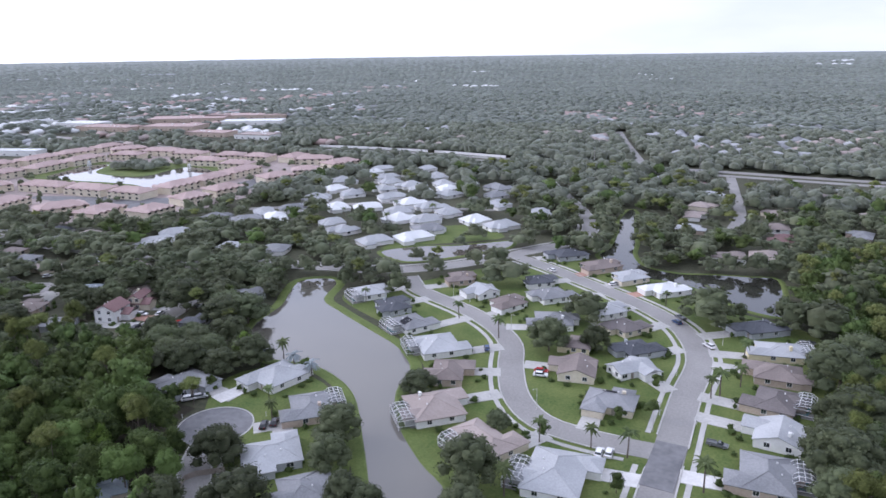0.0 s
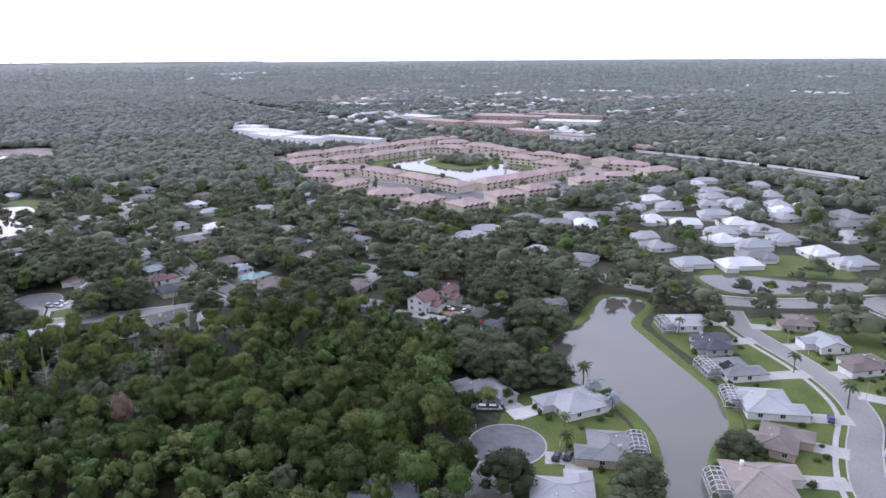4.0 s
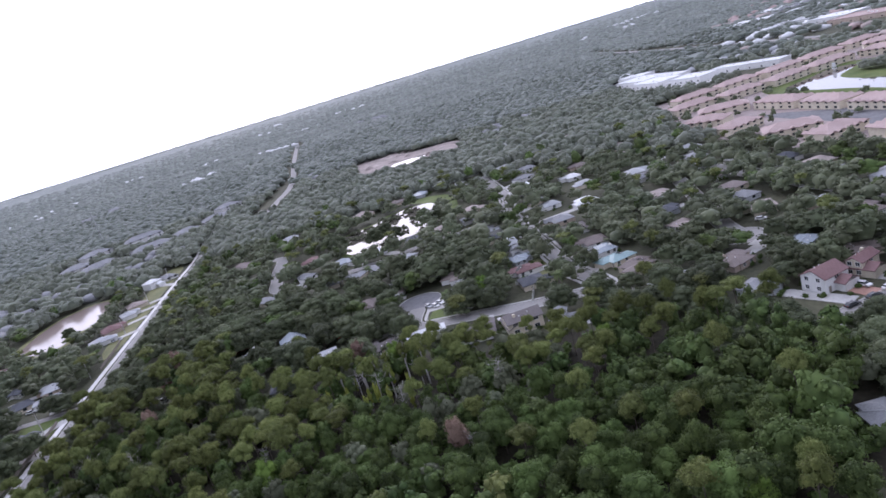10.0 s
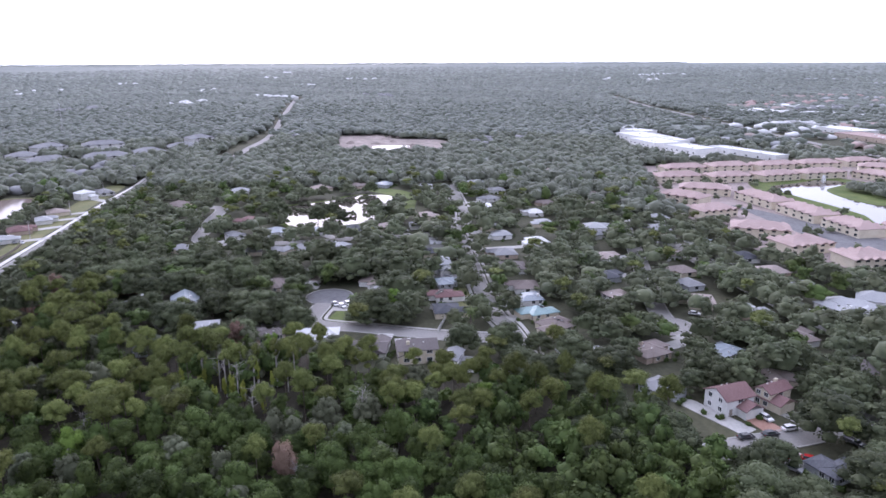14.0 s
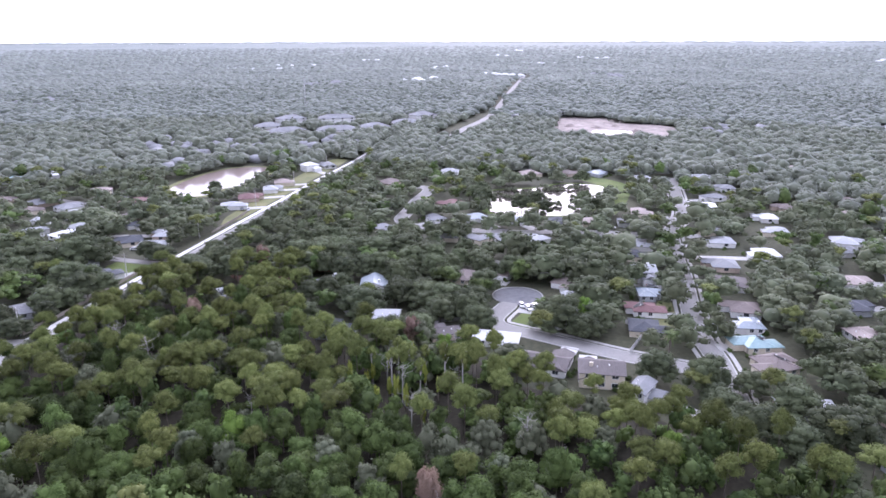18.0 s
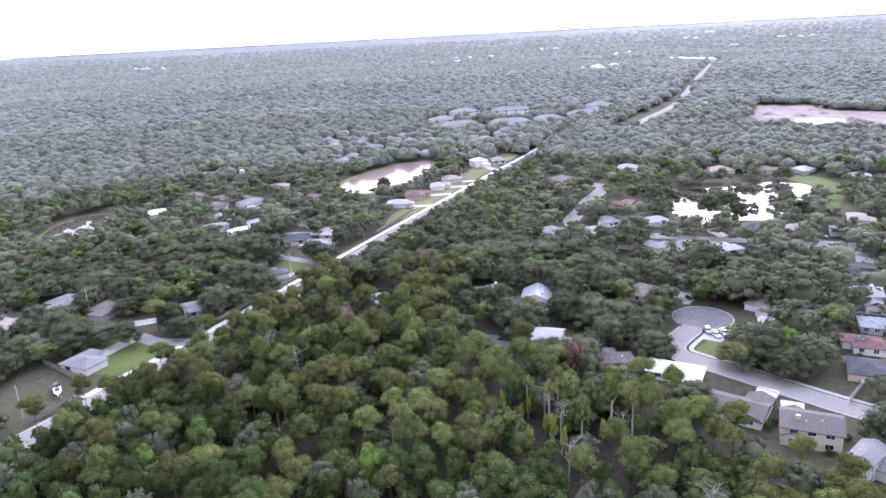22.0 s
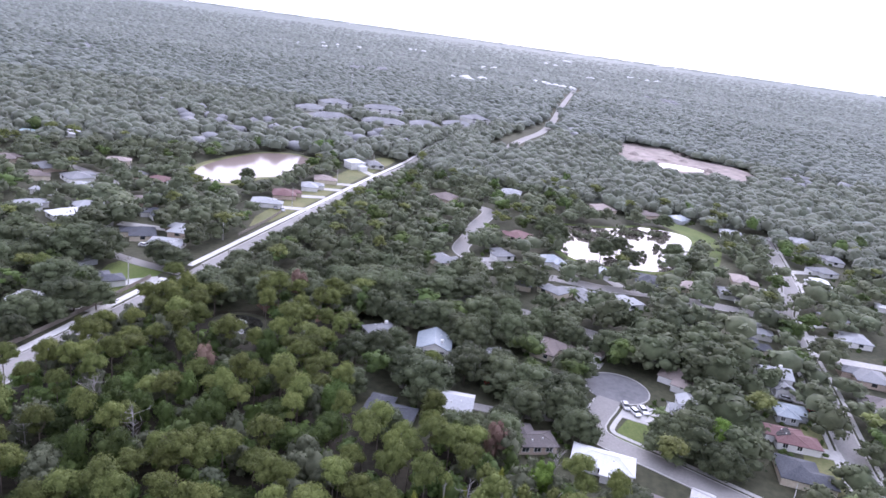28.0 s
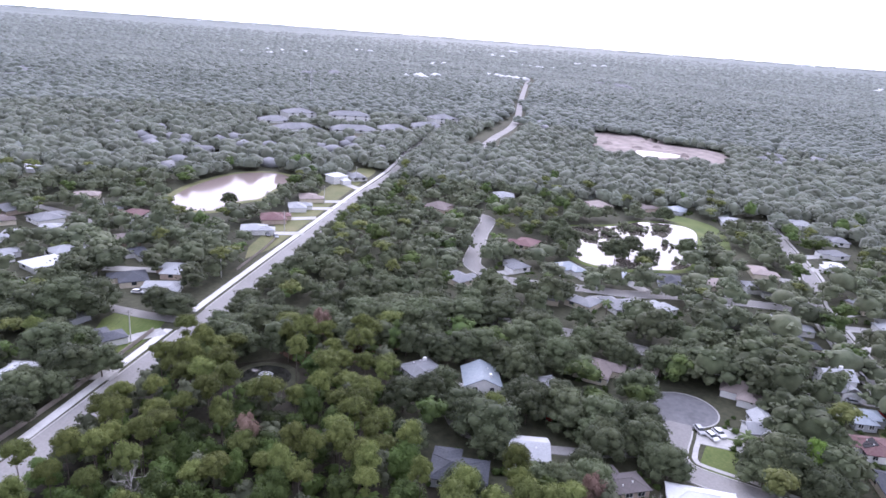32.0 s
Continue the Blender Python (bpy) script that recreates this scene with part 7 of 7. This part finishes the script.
def mast(x, y, h):
    ob = new("radio_mast")
    for dx, dy in ((-1, -0.6), (1, -0.6), (0, 1.1)):
        bm = bmesh.new()
        limb(bm, (dx * 1.6, dy * 1.6, 0), (dx * 0.4, dy * 0.4, h), 0.16, 0.1, 5)
        part("leg", bm, STEEL, ob)
    for i in range(12):
        z = h * (i + 0.5) / 12
        s = 1.6 - 1.2 * z / h
        bm = bmesh.new()
        limb(bm, (-s, -0.6 * s, z), (s, -0.6 * s, z + h / 16), 0.07, 0.07, 4)
        limb(bm, (s, -0.6 * s, z), (0, 1.1 * s, z + h / 16), 0.07, 0.07, 4)
        limb(bm, (0, 1.1 * s, z), (-s, -0.6 * s, z + h / 16), 0.07, 0.07, 4)
        part("brace", bm, STEEL, ob)
    ob.location = (x, y, 0)
    return tagged(ob, "tall grey lattice radio mast above the trees", "radio mast")


mast(-985.7, -361.7, 46)


def fountain(x, y, h, spread=1.7):
    ob = new("fountain")
    bm = bmesh.new()
    bmesh.ops.create_cone(bm, cap_ends=True, segments=12, radius1=0.9, radius2=0.7, depth=0.4, matrix=Matrix.Translation((0, 0, 0.2)))
    part("float", bm, STEEL, ob)
    bm = bmesh.new()
    for i in range(14):
        a = i * math.tau / 14
        p = Vector((0, 0, 0.4))
        for s in range(1, 6):
            t = s / 5
            q = Vector((math.cos(a) * spread * t, math.sin(a) * spread * t, 0.4 + h * (1.9 * t - 1.85 * t * t) * 2))
            limb(bm, p, q, 0.09, 0.09, 4)
            p = q
    part("jet", bm, SPRAY, ob, "white water jets")
    ob.location = (x, y, 0.1)
    return tagged(ob, "white fountain spraying from a pond", "fountain", group="fountains")


SPRAY = surface("white_spray", (0.7, 0.72, 0.74), (0.85, 0.87, 0.88), grain=3, patch=1, rough=0.6, bump=0.0)
fountain(-600, 414, 6)
fountain(-497, 440, 6)
fountain(-317.8, -76.1, 0.7, 2.2)


def fence(pts, h, mat, label, gap=2.4):
    """Posts and boards along a line."""
    line = smooth_line(pts, gap)
    ob = new("fence")
    for p, q in zip(line, line[1:]):
        mid, d = (p + q) / 2, q - p
        m = Matrix.Translation((mid[0], mid[1], 0)) @ Matrix.Rotation(math.atan2(d[1], d[0]), 4, "Z")
        bm = bmesh.new()
        box(bm, 0, 0, 0.08, np.hypot(*d) - 0.08, 0.05, h - 0.1, m=m)
        part("panel", bm, mat, ob)
        bm = bmesh.new()
        box(bm, -np.hypot(*d) / 2, 0, 0, 0.12, 0.12, h + 0.08, 0.02, m=m)
        part("post", bm, mat, ob)
    return tagged(ob, label, "fence", group="fences")


fence([(-290.9, 51.5), (-289.1, 59.5), (-287.1, 69.5)], 1.8, PAINT, "white board fence behind a house")
fence([(-300.2, 87.5), (-318.0, 91.4), (-325.9, 85.4)], 1.8, PAINT, "white board fence behind a house")
fence([(-311.8, 61.4), (-321.8, 69.4), (-331.7, 71.4)], 1.8, PAINT, "white board fence between gardens")
fence([(-351.1, 25.5), (-345.2, 28.5), (-337.3, 30.5)], 1.8, PAINT, "white board fence beside a turning circle")
fence([(-260.4, -117.7), (-283.1, -118.7), (-312.9, -121.7), (-332.7, -123.8)], 1.6, TIMBER, "low weathered fence along a garden")
fence([(-395.3, -129.6), (-426.7, -133.3), (-442.4, -136.2)], 1.4, TIMBER, "low weathered fence along the verge")
fence([(-119.7, 112.7), (-125.6, 105.7), (-117.5, 96.8)], 1.6, TIMBER, "brown timber fence behind a house")


for run in ([(-492, 618), (-416, 626), (-360, 628)], [(-352, 628), (-324, 628), (-270, 622)]):
    wall_run = smooth_line(run, 12)
    tagged(sweep("wall_highway", wall_run, [(-0.15, -0.2), (-0.15, 2.4), (0.15, 2.4), (0.15, -0.2)], PAINT), "long white wall beside the highway", "wall", kind="structure")
fence([(-223, -146), (-221, -130), (-219, -118)], 1.9, TIMBER, "brown board fence round a yard")
fence([(-218.5, -117.6), (-214, -113), (-208, -111.5), (-196, -112.5)], 1.9, TIMBER, "brown board fence round a yard")


def boat(x, y, turn):
    """A small white motor boat on its trailer."""
    ob = new("boat")
    bm = bmesh.new()
    keel = [(-3.0, 1.0, 0.9), (-3.0, 1.1, 1.5), (1.0, 1.1, 1.55), (2.2, 0.7, 1.6), (3.2, 0.05, 1.75)]
    rows_ = []
    for x0, half, z in keel[1:]:
        rows_.append([bm.verts.new(v) for v in ((x0, -half, z), (x0 * 0.95, -half * 0.35, 0.75), (x0 * 0.95, half * 0.35, 0.75), (x0, half, z))])
    for p, q in zip(rows_, rows_[1:]):
        for i in range(3):
            bm.faces.new((p[i], p[i + 1], q[i + 1], q[i]))
        bm.faces.new((p[3], p[0], q[0], q[3]))
    bm.faces.new(rows_[0])
    bmesh.ops.recalc_face_normals(bm, faces=bm.faces)
    part("hull", bm, PAINT, ob)
    bm = bmesh.new()
    box(bm, -0.6, 0, 1.5, 1.4, 1.2, 0.7, 0.12)
    part("windscreen", bm, GLASS, ob)
    bm = bmesh.new()
    box(bm, -3.15, 0, 0.8, 0.35, 0.45, 1.1, 0.08)
    part("outboard_motor", bm, RUBBER, ob)
    bm = bmesh.new()
    for y0 in (-0.7, 0.7):
        box(bm, 0.3, y0, 0.45, 6.4, 0.1, 0.12)
    box(bm, -0.8, 0, 0.4, 0.1, 2.0, 0.1)
    part("trailer", bm, STEEL, ob)
    for y0 in (-1.0, 1.0):
        bm = bmesh.new()
        bmesh.ops.create_cone(bm, cap_ends=True, segments=14, radius1=0.3, radius2=0.3, depth=0.2, matrix=Matrix.Translation((-0.8, y0, 0.3)) @ Matrix.Rotation(math.pi / 2, 4, "X"))
        part("wheel", bm, RUBBER, ob)
    ob.matrix_world = pose(x, y, 0.02, 0, 0, turn)
    return tagged(ob, "small white motor boat on a trailer in a yard", "boat")


boat(-211.5, -120, 60)


def mailbox(x, y, turn):
    ob = new("mailbox")
    bm = bmesh.new()
    box(bm, 0, 0, 0, 0.12, 0.12, 1.05, 0.01)
    part("post", bm, PAINT, ob)
    bm = bmesh.new()
    box(bm, 0, 0, 1.05, 0.5, 0.22, 0.28, 0.06)
    part("letter_box", bm, STEEL, ob)
    ob.matrix_world = pose(x, y, 0, 0, 0, turn)
    return tagged(ob, "small roadside mailbox on a white post", "mailbox", group="mailboxes")


for x, y in ((-31.6, 190.1), (-32.3, 217.8), (-21.5, 189.3), (-22.0, 217.0), (-78.2, 177.7), (-91.9, 206.8), (-104.5, 239.4), (-120.5, 248.3), (-76.1, 292.3), (-150.3, 126.5), (-129.8, 138.4)):
    mailbox(x, y, rng.uniform(0, 360))


def street_lamp(x, y, turn):
    ob = new("street_lamp")
    bm = bmesh.new()
    limb(bm, (0, 0, 0), (0, 0, 6.5), 0.09, 0.06, 8)
    limb(bm, (0, 0, 6.4), (1.4, 0, 6.8), 0.05, 0.04, 6)
    part("post", bm, CONCRETE, ob)
    bm = bmesh.new()
    box(bm, 1.6, 0, 6.72, 0.6, 0.26, 0.14, 0.04)
    part("lamp_head", bm, STEEL, ob)
    ob.matrix_world = pose(x, y, 0.1, 0, 0, turn)
    return tagged(ob, "slim concrete street lamp at the kerb", "street lamp", group="street lamps")


for x, y, a in ((-31.3, 180.2, 0), (-23.0, 248.6, 180), (-63.3, 177.2, 250), (-93.0, 227.5, 330), (-71.2, 290.3, 300), (-128.5, 249.3, 300), (-128.2, 116.6, 150), (-359.8, 104.3, 90), (-419.1, 112.0, 270), (-316.3, 115.5, 270)):
    street_lamp(x, y, a)


# ---- the building site ----
def mound(x, y, r, h):
    n, verts, faces = 14, [], []
    for k in range(4):
        for i in range(n):
            a, q = i * math.tau / n, r * (1 - k / 4) * rng.uniform(0.85, 1.15)
            verts.append((math.cos(a) * q, math.sin(a) * q, -0.1 + h * (1 - (1 - k / 4) ** 2) * rng.uniform(0.9, 1.1)))
    verts.append((0, 0, h))
    for k in range(3):
        faces += [(k * n + i, k * n + (i + 1) % n, (k + 1) * n + (i + 1) % n, (k + 1) * n + i) for i in range(n)]
    faces += [(3 * n + i, 3 * n + (i + 1) % n, 4 * n) for i in range(n)]
    ob = mesh_ob("dirt_mound", verts, faces, SAND)
    ob.location = (x, y, 0.08)
    tagged(ob, "heap of pale sandy soil on the building site", "mound", group="soil heaps")


mid_lot = clearing.mean(0)
for i in range(9):
    mound(mid_lot[0] + rng.uniform(-70, 50), mid_lot[1] + rng.uniform(-50, 40), rng.uniform(4, 9), rng.uniform(1.5, 4))
